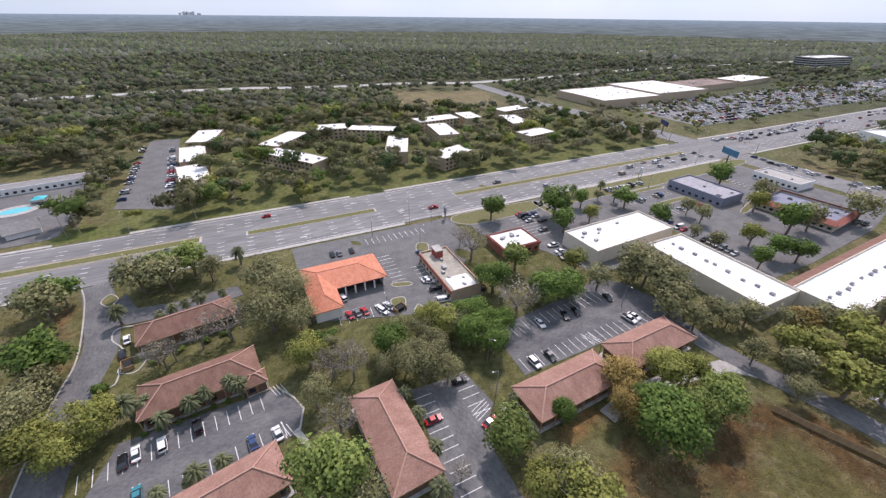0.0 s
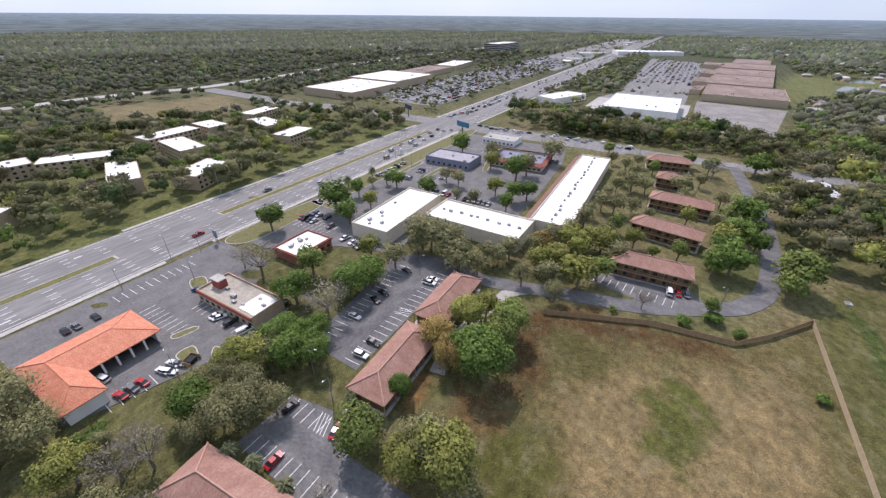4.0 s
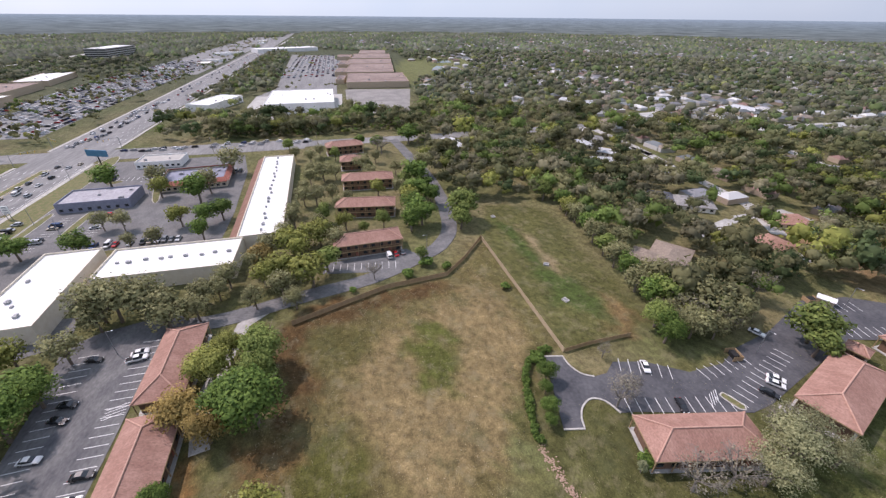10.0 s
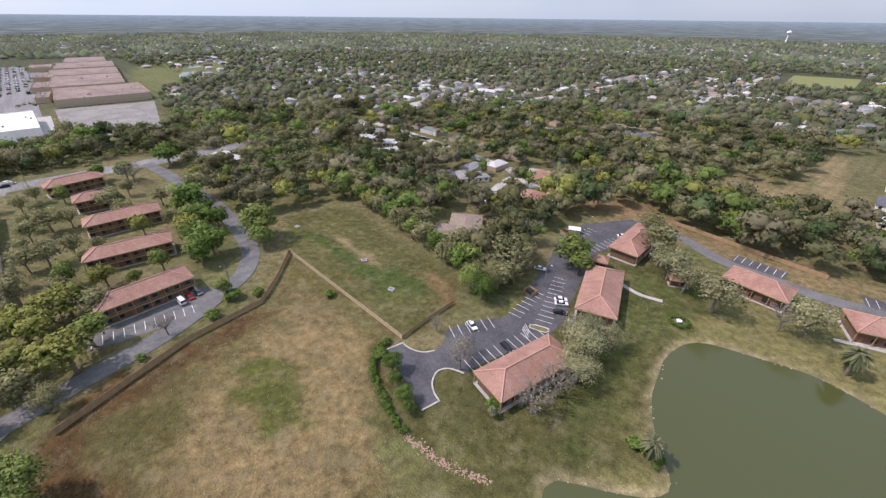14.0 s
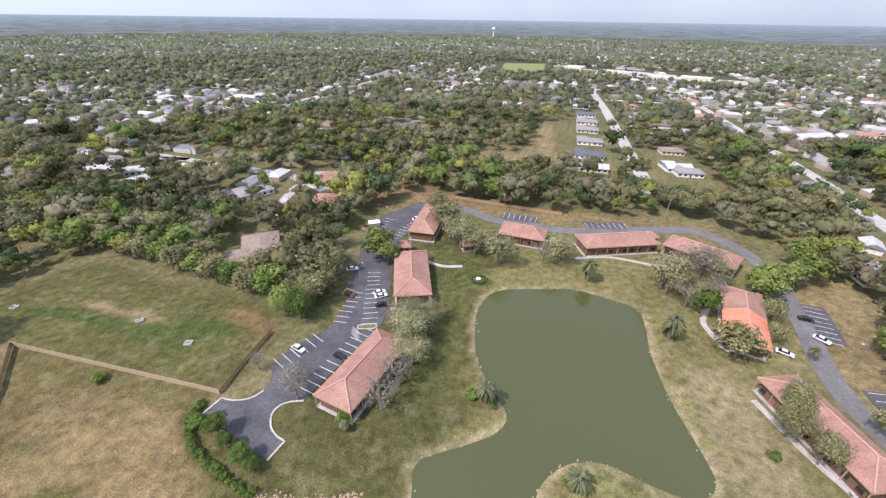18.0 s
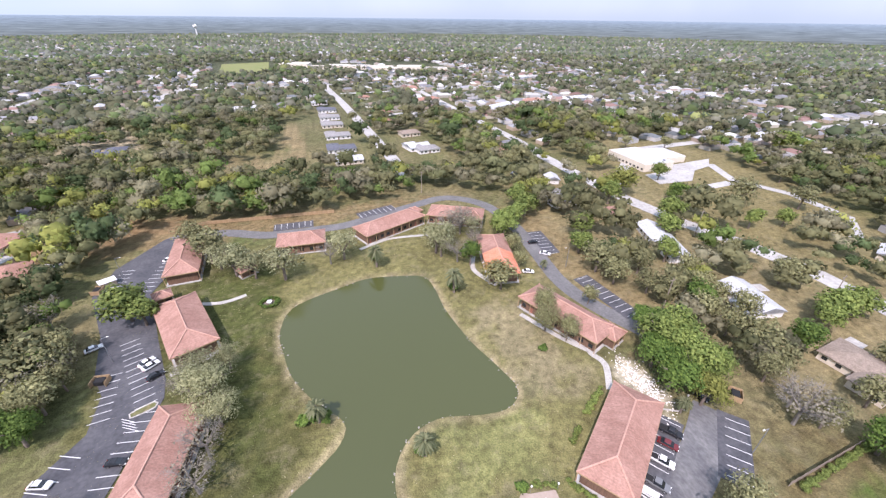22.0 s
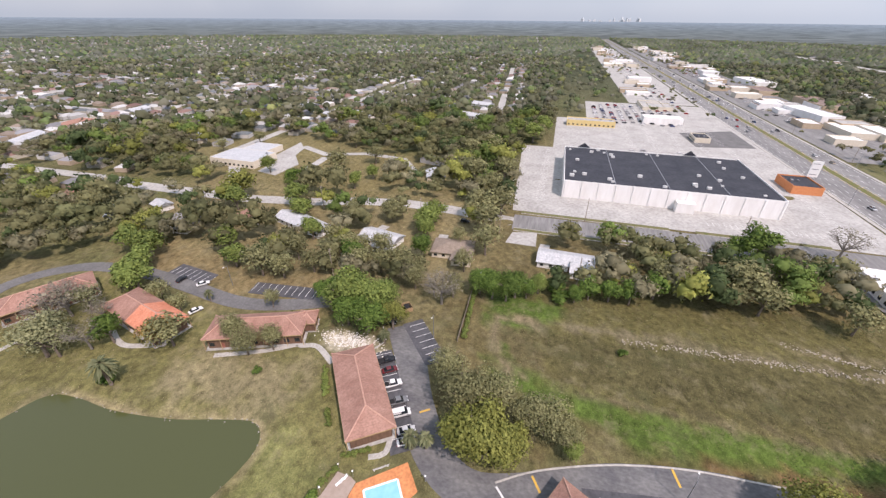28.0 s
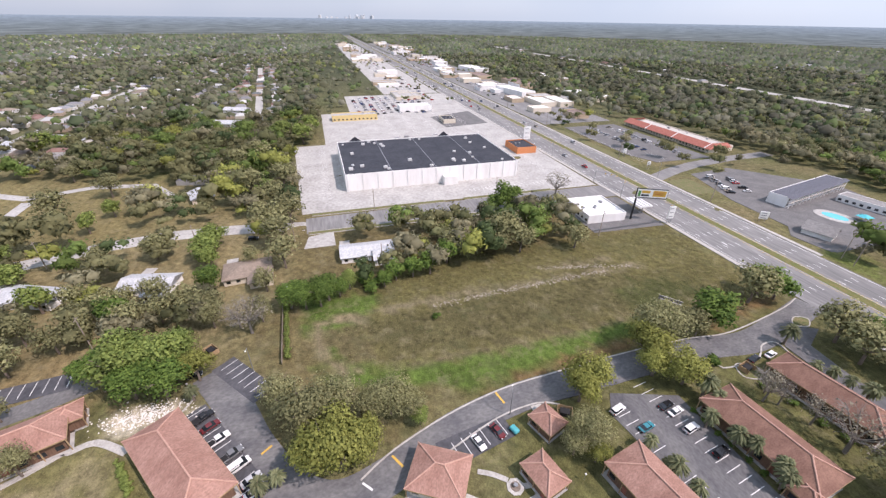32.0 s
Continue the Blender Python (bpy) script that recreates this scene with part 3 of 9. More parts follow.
def lines(name, segs, half=0.085, z=0.062, material=None, label="white painted parking lines"):
    """Painted lines: each a thin flat bar from a to b."""
    bm = bmesh.new()
    for x0, y0, x1, y1 in segs:
        d = Vector((x1 - x0, y1 - y0)).normalized() * half
        s = Vector((-d.y, d.x))
        lo = [bm.verts.new((x + k * s.x, y + k * s.y, z)) for x, y, k in ((x0, y0, -1), (x1, y1, -1), (x1, y1, 1), (x0, y0, 1))]
        f = bm.faces.new(lo)
    return solid(name, bm, material or M_PAINT, label, "road marking", "structure")


def stalls(x, y, deg, count, pitch=2.7, depth=5.2):
    """Segments of a row of parking lines that starts at x, y, runs along deg and opens to its left."""
    out = []
    for i in range(count + 1):
        px, py = rot(i * pitch, 0, deg)
        qx, qy = rot(i * pitch, depth, deg)
        out.append((x + px, y + py, x + qx, y + qy))
    return out


strip("main_road", [(-2400, 184), (-800, 184), (-300, 184), (0, 184), (300, 184), (800, 190), (2600, 215)], 20.5, M_ROAD, "wide grey asphalt main road with several lanes", 0.04)
strip("cross_road", [(320, 163.5), (320, 110), (320, 30)], 13, M_ROAD, "grey asphalt cross road", 0.035)
strip("cross_road_south", [(320, 30), (320, -60), (330, -300)], 8, M_ROAD, "grey asphalt cross road below trees", 0.034)
strip("cross_road_north", [(322, 204.5), (321, 273), (317, 335), (306, 390), (311, 450), (312, 540)], 11, M_ROAD, "grey asphalt cross road", 0.035)
strip("side_street", [(-180, 163.5), (-180, 60), (-178, -15)], 8.5, M_ROAD, "pale grey side street", 0.035)
strip("side_street_south", [(-178, -15), (-183, -50), (-184, -75), (-180, -100), (-171, -127), (-165, -165), (-164, -260)], 4.8, M_PALECONCRETE, "narrow pale grey residential street", 0.03)
strip("north_street", [(-190, 204.5), (-200, 230), (-207, 255), (-212, 290), (-214, 335)], 5, M_ROAD, "grey side street beside the motel", 0.062)
strip("south_street", [(-60, -236), (-58, -330), (-54, -490), (-46, -640)], 4.5, M_PALECONCRETE, "pale grey straight residential street", 0.03)
strip("highway_north", [(-1500, 640), (-142, 634), (-70, 637), (14, 627), (107, 598), (224, 590), (312, 560), (420, 560), (660, 590), (1500, 560)], 9, M_PALECONCRETE, "distant pale grey highway", 0.06)
for x0, x1, y in ((-2400, -30, 186), (-12, 50, 183.5), (96, 292, 185)):
    bm = bmesh.new()
    ribbon(bm, [(x0, y), (x1, y)], 2.1 if x0 > -2000 else 2.6, -0.2, 0.14)
    solid("median_kerb", bm, M_CONCRETE, "pale concrete median kerb", "median", "structure")
    bm = bmesh.new()
    ribbon(bm, [(x0 + 1, y), (x1 - 1, y)], 1.75 if x0 > -2000 else 2.2, 0.0, 0.17)
    solid("median_grass", bm, mat("median_grass", (0.1, 0.125, 0.035), (0.17, 0.14, 0.06), 0.4, 0.95, fine=2.0), "mown green grass median", "median", "structure")
for y, side in ((162.6, 0), (206.0, 1)):
    for x0, x1 in ((-1200, -88 if side else -72), (-60 if side else -48, 42 if side else 58), (62 if side else 78, 300), (336, 1500)):
        bm = bmesh.new()
        ribbon(bm, [(x0, y), (x1, y)], 1.1, -0.2, 0.16)
        solid("pavement", bm, M_CONCRETE, "pale concrete pavement along the main road", "pavement", "structure")
seg = []
for y in (167.5, 171.2, 174.9, 178.6, 191.0, 194.7, 198.4):
    for i in range(-60, 160):
        x = i * 12.0
        if not 296 < x < 340:
            seg.append((x, y, x + 3.0, y))
lines("lane_lines", seg, 0.13, 0.05, label="white dashed lane lines")
seg = [(-1200, 165, -76, 165), (-46, 165, 296, 165), (-1200, 203.4, 296, 203.4)]
lines("edge_lines", seg, 0.12, 0.05, label="white solid edge lines")
lines("median_lines", [(-1200, 182.8, -30, 182.8), (-1200, 189.2, -30, 189.2), (96, 182.3, 292, 182.3), (96, 187.7, 292, 187.7)], 0.08, 0.05, M_YELLOW, "yellow lines along the median")

M_VERGE = mat("verge_grass", (0.11, 0.125, 0.045), (0.17, 0.145, 0.075), 0.4, 0.95, fine=2.0)
for x, half, y0, y1 in ((-169.6, 1.3, -14, 108), (-190.4, 1.5, -12, 60), (-190.4, 1.5, 72, 128)):
    strip("street_verge", [(x, y0), (x, y1)], half, M_VERGE, "narrow grass verge beside the side street", 0.1, "verge")
    kerb([(x + half + 0.2, y0), (x + half + 0.2, y1)], 0.15)
    kerb([(x - half - 0.2, y0), (x - half - 0.2, y1)], 0.15)
for x0, x1, y0, y1 in ((-330, -216, 208, 215), (-184, -160, 208, 226), (-322, -200, 161.6, 164)):
    strip("road_verge", [(x0, (y0 + y1) / 2), (x1, (y0 + y1) / 2)], (y1 - y0) / 2, M_VERGE, "grass verge beside the main road", 0.1, "verge")

# office park drives and lots
DRIVE = smooth_line([(-64, 163.5), (-59.5, 146), (-55, 124), (-57, 104), (-57, 80), (-56.5, 60), (-56, 42), (-52, 22), (-45.5, 6), (-42, -8), (-47, -18), (-60, -27), (-75, -34), (-88, -42)], 2.0)
strip("park_drive", [(p.x, p.y) for p in DRIVE], 4.6, M_DRIVE, "curving worn asphalt drive of the office park", 0.05)
kerb(smooth_line([(-45, -3.5), (-50.3, 5.5), (-56, 21), (-59.6, 37.5), (-60.8, 54), (-61.8, 78), (-61.6, 104), (-60.2, 121), (-64.6, 150), (-68, 162)], 2.0))
kerb(smooth_line([(-46, 17.5), (-51.4, 33), (-52.6, 45), (-50.5, 50.5)], 1.5))
kerb(smooth_line([(-52.3, 90), (-52.6, 102), (-53.5, 105.2), (-48.4, 105), (-48.5, 118.7), (-52.6, 126), (-52, 131.4), (-44.7, 130)], 1.5))
paving("lot_a", [(-50, 66), (-44, 84), (-9, 85), (-3, 76), (-5, 69), (-44, 62)], M_LOT, "asphalt parking lot between brown-roofed offices", 0.055)
paving("lot_z", [(-53, 152), (-48, 141), (-34, 139), (-17, 141), (-15, 134), (-32, 131.5), (-50, 132.5), (-58, 143)], M_LOT, "dark worn asphalt lot behind an office", 0.053)
paving("lot_b", [(21, 30), (24, 69), (40, 68), (42, 56), (37, 51), (35, 44), (35, 25)], M_DRIVE, "worn asphalt parking lot", 0.055)
paving("lot_c", [(55, 60), (112, 60.5), (118, 57), (121, 62), (116, 80), (110, 88), (93, 84), (56, 80)], M_LOT, "shaded asphalt parking lot", 0.055)
E2 = smooth_line([(114, 66), (114, 46), (121, 20), (127, -4), (137, -23), (147, -36), (168, -44.5), (220, -47.5), (278, -42), (318, -37)], 2.5)
strip("east_drive", [(p.x, p.y) for p in E2], 3.6, M_DRIVE, "narrow asphalt drive along a fence", 0.05)
paving("lot_d", [(134, 14), (130, -10), (139, -25), (146, -20), (141, 14)], M_DRIVE, "small asphalt parking lot beside a drive", 0.06)
LOT_BAY = smooth_line([(73.8, -55), (70.5, -55.3), (67, -57), (65.2, -60)], 0.8)
LOT_NOSE = smooth_line([(53.2, -60), (57.3, -58.2), (58.8, -55), (57, -51.5), (54, -49.5), (51.3, -48.8)], 0.8)
paving("lot_e", [(75, -49.8)] + [(p.x, p.y) for p in LOT_BAY] + [(65.5, -64), (68.8, -68.2), (66.9, -77), (60.5, -87), (61, -99), (65, -107), (69, -125), (79, -150), (77, -168), (64, -190), (58, -190), (60, -172), (55, -165), (60, -146), (52, -118), (46.5, -100),
                 (45.5, -93), (48.8, -79), (52.6, -64)] + [(p.x, p.y) for p in LOT_NOSE] + [(52.4, -43.7)], M_NEWASPHALT, "freshly sealed dark asphalt parking lot", 0.055)
ND = smooth_line([(64, -184), (58, -190), (40, -188), (21, -179.5), (-2, -178), (-13, -178), (-30, -183), (-49, -189), (-70, -194), (-86, -180), (-90, -155), (-87.5, -130), (-84, -104), (-87, -87), (-94, -70)], 2.5)
strip("pond_drive", [(p.x, p.y) for p in ND], 3.2, M_ASPHALT, "grey asphalt drive behind the pond offices", 0.05)
for n, x, y, deg, w in (("lot_f", 10, -185.5, -3, 18), ("lot_g", -30.5, -188.5, 14, 20), ("lot_h", -94.5, -133, 82, 20), ("lot_i", -94.5, -91, 96, 26), ("lot_j", -83.5, -32.5, 40, 20), ("lot_y", -60.8, -34.6, 33, 34)):
    paving(n, [(x + a, y + b) for a, b in (rot(u, v, deg) for u, v in ((-w / 2, -3.5), (w / 2, -3.5), (w / 2, 3.5), (-w / 2, 3.5)))], M_NEWASPHALT, "dark asphalt parking bay beside a drive", 0.056)
paving("lot_k", [(-41.5, 16), (-49, 15), (-52, 34), (-45.5, 35)], M_NEWASPHALT, "dark asphalt visitor parking bay", 0.056)
paving("lot_l", [(5, 160), (5, 108), (36, 98), (48, 90), (64, 98), (66, 118), (80, 130), (80, 160)], M_ASPHALT, "asphalt lot round the restaurant and repair shop", 0.05)
paving("lot_m", [(86, 160), (86, 138), (104, 112), (112, 88), (126, 90), (126, 118), (172, 122), (172, 58), (200, 58), (262, 62), (300, 70), (300, 160)], M_ASPHALT, "large asphalt lot of the shopping strip", 0.05)
paving("lot_n", [(-190, 160), (-290, 161.4), (-545, 161.4), (-545, 32), (-440, 30), (-440, 0), (-322, 0), (-322, -24), (-192, -17)], M_PALECONCRETE, "pale worn lot round the large store", 0.045)
paving("lot_o", [(-403, 109), (-424, 158), (-365, 158), (-356, 112)], M_ASPHALT, "dark asphalt island lot in the pale lot", 0.05)
paving("concrete_drive", [(-166, -14), (-168.6, -2.5), (-155, -2.2), (-155, -16)], M_PALECONCRETE, "pale concrete drive beside the side street", 0.05)
paving("lot_p", [(-170, 121), (-134, 120), (-132, 160), (-170, 160)], M_ASPHALT, "asphalt lot of a small store", 0.05)
paving("lot_q", [(-114, 221), (-148, 223), (-191, 236), (-195, 272), (-150, 312), (-88, 300), (-88, 214), (-106, 212)], M_ASPHALT, "asphalt lot of the motel", 0.05)
paving("lot_r", [(-330, 223), (-240, 223), (-218, 232), (-218, 282), (-330, 279)], M_ASPHALT, "asphalt lot in front of the long red-roofed shops", 0.05)
paving("lot_s", [(-72, 240), (-44, 228), (-52, 380), (-72, 380)], M_ASPHALT, "asphalt lot of the apartments", 0.05)
paving("lot_t", [(380, 235), (720, 245), (720, 330), (520, 330), (500, 310), (380, 300)], M_ROAD, "crowded lot of the large stores", 0.05)
paving("lot_u", [(540, 4), (540, 98), (595, 82), (1127, 104), (1060, -36), (800, 0), (592, 4)], M_ROAD, "vast mall parking lot", 0.05)
M_WORNLOT = mat("worn_grey_lot", (0.17, 0.16, 0.15), (0.28, 0.265, 0.245), 0.05, 0.92, fine=0.5)
paving("far_pond", [(795, -174), (833, -190), (812, -214), (762, -224), (722, -208), (714, -186), (724, -166), (758, -164)], mw, "small bright pond in a far lawn", 0.07, "pond")
paving("lot_v", [(417, -5), (423, -68), (564, -92), (575, -7)], M_WORNLOT, "pale empty lot beside the mall", 0.05)
paving("lot_w", [(410, 98), (540, 98), (540, -2), (410, 0)], M_PALECONCRETE, "pale paving round the mall store", 0.04)
for x0, x1, y0, y1, mt in ((-1700, -550, 84, 159, M_PALECONCRETE), (-1700, -345, 210, 286, M_ROAD), (770, 2000, 222, 330, M_ROAD), (1250, 2000, 90, 172, M_PALECONCRETE)):
    paving("roadside_lot", rect_pts(x0, x1, y0, y1), mt, "pale paved lots along the main road", 0.03)
paving("ball_field", [(30, -800), (107, -781), (120, -973), (32, -997)], mat("turf", (0.16, 0.19, 0.06), (0.2, 0.2, 0.08), 0.05, 0.95), "green school playing field", 0.2, "field")
paving("retention_water", [(880, -200), (960, -205), (980, -250), (890, -235)], mw, "distant retention pond", 0.1, "pond")

# ---- buildings ----


def hip_office(name, x, y, deg, length, width, eave=4.2, rise=3.0, roof=None, wall=None, label="", over=1.0, storeys=1, porch=0, split_roof=None, group="hip-roofed offices"):
    """A low building with a tiled hip roof: plinth, walls, windows, doors, posts under the eaves, roof planes, ridge and hip caps."""
    ob = base(name, x, y, deg, label, "building", group)
    roof, wall = roof or M_TILE, wall or M_WOODWALL
    L, Wd = length / 2, width / 2
    l, w = L - over, Wd - over - porch * 0.0
    bm = bmesh.new()
    box(bm, -l, l, -w, w, 0, eave - 0.1)
    body = part("wall", bm, wall, ob)
    r = L - Wd
    rz, t = eave + rise, 0.28
    long_a, long_b = ((-L, -Wd), (L, -Wd), (r, 0), (-r, 0)), ((L, Wd), (-L, Wd), (-r, 0), (r, 0))
    planes = [(long_a, roof), (long_b, roof), (((L, -Wd), (L, Wd), (r, 0)), split_roof or roof), (((-L, Wd), (-L, -Wd), (-r, 0)), roof)]
    if split_roof:
        c = 0.5
        planes[:2] = [(((-L, -Wd), (c, -Wd), (c, 0), (-r, 0)), roof), (((c, -Wd), (L, -Wd), (r, 0), (c, 0)), split_roof), (((L, Wd), (c, Wd), (c, 0), (r, 0)), split_roof), (((c, Wd), (-L, Wd), (-r, 0), (c, 0)), roof)]
    for pts, mt in planes:
        bm = bmesh.new()
        zz = [eave if i < 2 else rz for i in range(len(pts))]
        top = [bm.verts.new((px, py, z + t)) for (px, py), z in zip(pts, zz)]
        low = [bm.verts.new((px, py, z)) for (px, py), z in zip(pts, zz)]
        bm.faces.new(top)
        bm.faces.new(low[::-1])
        for i in range(len(pts)):
            j = (i + 1) % len(pts)
            bm.faces.new((low[i], low[j], top[j], top[i]))
        part("roof", bm, mt, ob)
    for a, c in (((-r, 0, rz), (r, 0, rz)), ((r, 0, rz), (L, Wd, eave)), ((r, 0, rz), (L, -Wd, eave)), ((-r, 0, rz), (-L, Wd, eave)), ((-r, 0, rz), (-L, -Wd, eave))):
        bm = bmesh.new()
        tube(bm, (a[0], a[1], a[2] + t + 0.06), (c[0], c[1], c[2] + t + 0.06), 0.2, 0.2, 8)
        part("ridge_cap", bm, M_CAP, ob)
    bm = bmesh.new()
    box(bm, -L, L, -Wd - 0.05, -Wd + 0.03, eave - 0.12, eave + 0.26)
    box(bm, -L, L, Wd - 0.03, Wd + 0.05, eave - 0.12, eave + 0.26)
    box(bm, -L - 0.05, -L + 0.03, -Wd, Wd, eave - 0.12, eave + 0.26)
    box(bm, L - 0.03, L + 0.05, -Wd, Wd, eave - 0.12, eave + 0.26)
    part("fascia", bm, M_FENCE, ob)
    hs = (eave - 0.2) / storeys
    for s in range(storeys):
        n = int((2 * l - 1) / 3.0)
        for side in (-1, 1):
            for i in range(n):
                px = -l + 1.2 + i * (2 * l - 2.4) / max(1, n - 1)
                bm = bmesh.new()
                if i % 4 == 1 and s == 0:
                    box(bm, px - 0.5, px + 0.5, side * w - 0.06, side * w + 0.06, 0.05, 2.1)
                    part("door", bm, M_BRICK, body)
                else:
                    box(bm, px - 0.75, px + 0.75, side * w - 0.05, side * w + 0.05, s * hs + 0.9, s * hs + 2.3)
                    part("window", bm, M_DARKGLASS, body)
        if s:
            bm = bmesh.new()
            for side in (-1, 1):
                box(bm, -L + 0.2, L - 0.2, min(side * w, side * (Wd - 0.2)), max(side * w, side * (Wd - 0.2)), s * hs - 0.15, s * hs)
            part("balcony_floor", bm, M_FENCE, ob)
            for side in (-1, 1):
                bm = bmesh.new()
                yy = side * (Wd - 0.25)
                box(bm, -L + 0.2, L - 0.2, yy - 0.04, yy + 0.04, s * hs + 0.95, s * hs + 1.05)
                for i in range(int(length / 0.9)):
                    box(bm, -L + 0.3 + i * 0.9, -L + 0.38 + i * 0.9, yy - 0.03, yy + 0.03, s * hs, s * hs + 0.95)
                part("balcony_rail", bm, M_FENCE, ob)
    for side in (-1, 1):
        n = max(2, int(length / 4.5))
        for i in range(n + 1):
            px = -L + 0.35 + i * (length - 0.7) / n
            bm = bmesh.new()
            box(bm, px - 0.1, px + 0.1, side * (Wd - 0.3) - 0.1, side * (Wd - 0.3) + 0.1, 0, eave)
            part("post", bm, M_FENCE, ob)
    bm = bmesh.new()
    box(bm, -L + 0.15, L - 0.15, -Wd + 0.15, Wd - 0.15, -0.2, 0.1)
    part("plinth", bm, M_PALECONCRETE, ob)
    return ob


OFFICES = [
    (14.5, 56.5, 94, 28, 12, M_TILE, "salmon tile"), (-20.7, 57.6, 12, 24, 11.6, M_TILE, "faded salmon tile"), (-26, 92.2, 6.5, 28, 12.4, M_TILEDARK, "brown tile"),
    (-31, 121, 9, 27, 11, M_TILEDARK, "brown tile"), (61.3, 50.0, 2.5, 29, 12, M_TILE, "salmon tile"), (93.6, 52, 1.5, 28, 11.5, M_TILE, "salmon tile"),
    (41, -71.5, 78.5, 27.5, 11.6, M_TILE, "salmon tile"), (44, -118.8, 110.5, 30, 13, M_TILE, "salmon tile"), (50.7, -163.8, 92, 30, 12, M_TILE, "salmon tile"),
    (7, -163, 175.6, 20, 12, M_TILE, "salmon tile"), (-32.7, -166.7, 22, 33, 12, M_TILE, "salmon tile"), (-65.5, -166, 150, 27, 12, M_TILE, "salmon tile"),
    (-67.1, -124.8, 75, 31, 12.2, M_TILE, "half orange tile"), (-71.4, -84, 110.5, 30, 11.6, M_TILE, "salmon tile"), (-57.9, -41.8, 35, 29.6, 12.2, M_TILE, "pale salmon tile"),
]
for i, (x, y, deg, l, w, rm, what) in enumerate(OFFICES):
    hip_office("office_building", x, y, deg, l, w, roof=rm, label="low brown wooden office with a " + what + " hip roof", split_roof=M_ORANGE if "orange" in what else None)
for x, y, deg, l in ((148.9, -4.5, 93, 28), (185, -6.5, 82, 29), (221, -10, 87, 29), (256, -2, 88, 14), (290.9, 1.3, 97, 26)):
    hip_office("apartment_house", x, y, deg, l, 11, 5.8, 2.6, M_TILE, M_WOODWALL, "two-storey brown apartment house with a salmon tile hip roof", storeys=2, group="hip-roofed apartments")


M_SIGNPALE = mat("pale_painted_metal", (0.62, 0.62, 0.6), (0.5, 0.5, 0.49), 0.8, 0.6)


def flat_block(name, x, y, deg, length, width, height, label, wall=None, roof=None, units=0, group="", parapet=0.7, storeys=1, win=0, category="building", unit_line=False, unit_mat=None, unit_size=1.0):
    """A flat-roofed block: walls with a parapet, roof sheet, roof units, windows and doors."""
    ob = base(name, x, y, deg, label, category, group)
    L, Wd = length / 2, width / 2
    bm = bmesh.new()
    rings = [[bm.verts.new((sx * (L - d), sy * (Wd - d), z)) for sx, sy in ((-1, -1), (1, -1), (1, 1), (-1, 1))] for d, z in ((0, 0), (0, height), (0.3, height), (0.3, 0))]
    for r0, r1 in zip(rings, rings[1:] + rings[:1]):
        for i in range(4):
            bm.faces.new((r0[i], r0[(i + 1) % 4], r1[(i + 1) % 4], r1[i]))
    body = part("wall", bm, wall or M_WHITE, ob)
    bm = bmesh.new()
    box(bm, -L + 0.3, L - 0.3, -Wd + 0.3, Wd - 0.3, height - parapet - 0.3, height - parapet)
    top = part("roof", bm, roof or M_WHITEROOF, ob)
    rng = random.Random(int(abs(x) * 7 + abs(y)))
    for i in range(units):
        if unit_line:
            ux, uy = -L + (i + 0.8 + rng.uniform(-0.2, 0.2)) * length / (units + 0.6), rng.uniform(-0.6, 0.6)
            s = rng.uniform(0.6, 0.85)
        else:
            ux, uy, s = rng.uniform(-L + 2, L - 2), rng.uniform(-Wd + 2, Wd - 2), rng.uniform(0.55, 1.05) * unit_size
        bm = bmesh.new()
        z = height - parapet
        box(bm, ux - s, ux + s, uy - 0.7 * s, uy + 0.7 * s, z, z + 1.1 * s, bevel=0.06)
        tube(bm, (ux, uy, z + 1.1 * s), (ux, uy, z + 1.25 * s), 0.45 * s, 0.45 * s, 8)
        part("roof_unit", bm, unit_mat or M_GREYMETAL, top, "white air-conditioning unit" if unit_mat else "grey metal air-conditioning unit")
    hs = height / storeys
    if win:
        for s in range(storeys):
            for side in (-1, 1):
                n = int(length / win)
                for i in range(n):
                    px = -L + (i + 0.5) * length / n
                    bm = bmesh.new()
                    box(bm, px - 0.8, px + 0.8, side * Wd - 0.05, side * Wd + 0.05, s * hs + 0.9, s * hs + 2.2)
                    part("window", bm, M_DARKGLASS, body)
    return ob


flat_block("shop_block", 138, 105.5, 2, 47, 19, 6.8, "white-roofed cream shop block", M_CREAM, units=6, group="shopping strip")
flat_block("shop_block", 149, 68.5, 90, 46, 21, 6.6, "white-roofed cream shop block with a row of roof units", M_CREAM, units=9, group="shopping strip", unit_line=True)
s3 = flat_block("shop_strip", 215.7, 41, 2, 111, 18, 6.6, "long white-roofed shop strip with a row of roof units", M_CREAM, units=18, group="shopping strip", unit_line=True)
bm = bmesh.new()
for a in (0,):
    vs = [bm.verts.new(p) for p in ((-55.5, 9.05, 6.5), (55.5, 9.05, 6.5), (55.5, 13, 4.2), (-55.5, 13, 4.2), (-55.5, 9.05, 6.2), (55.5, 9.05, 6.2), (55.5, 13, 3.9), (-55.5, 13, 3.9))]
    for f in ((3, 2, 1, 0), (4, 5, 6, 7), (2, 3, 7, 6), (1, 2, 6, 5), (3, 0, 4, 7)):
        bm.faces.new([vs[i] for i in f])
part("canopy_roof", bm, M_TILEDARK, s3, "red tile canopy along the shop fronts")
flat_block("mall_store", 475, 41, 1, 85, 67, 10, "large white-roofed windowless mall store", M_WHITE, units=8)
M_BROWNROOF = mat("brown_roof", (0.17, 0.125, 0.108), (0.28, 0.215, 0.185), 0.05, 0.92, fine=0.4)
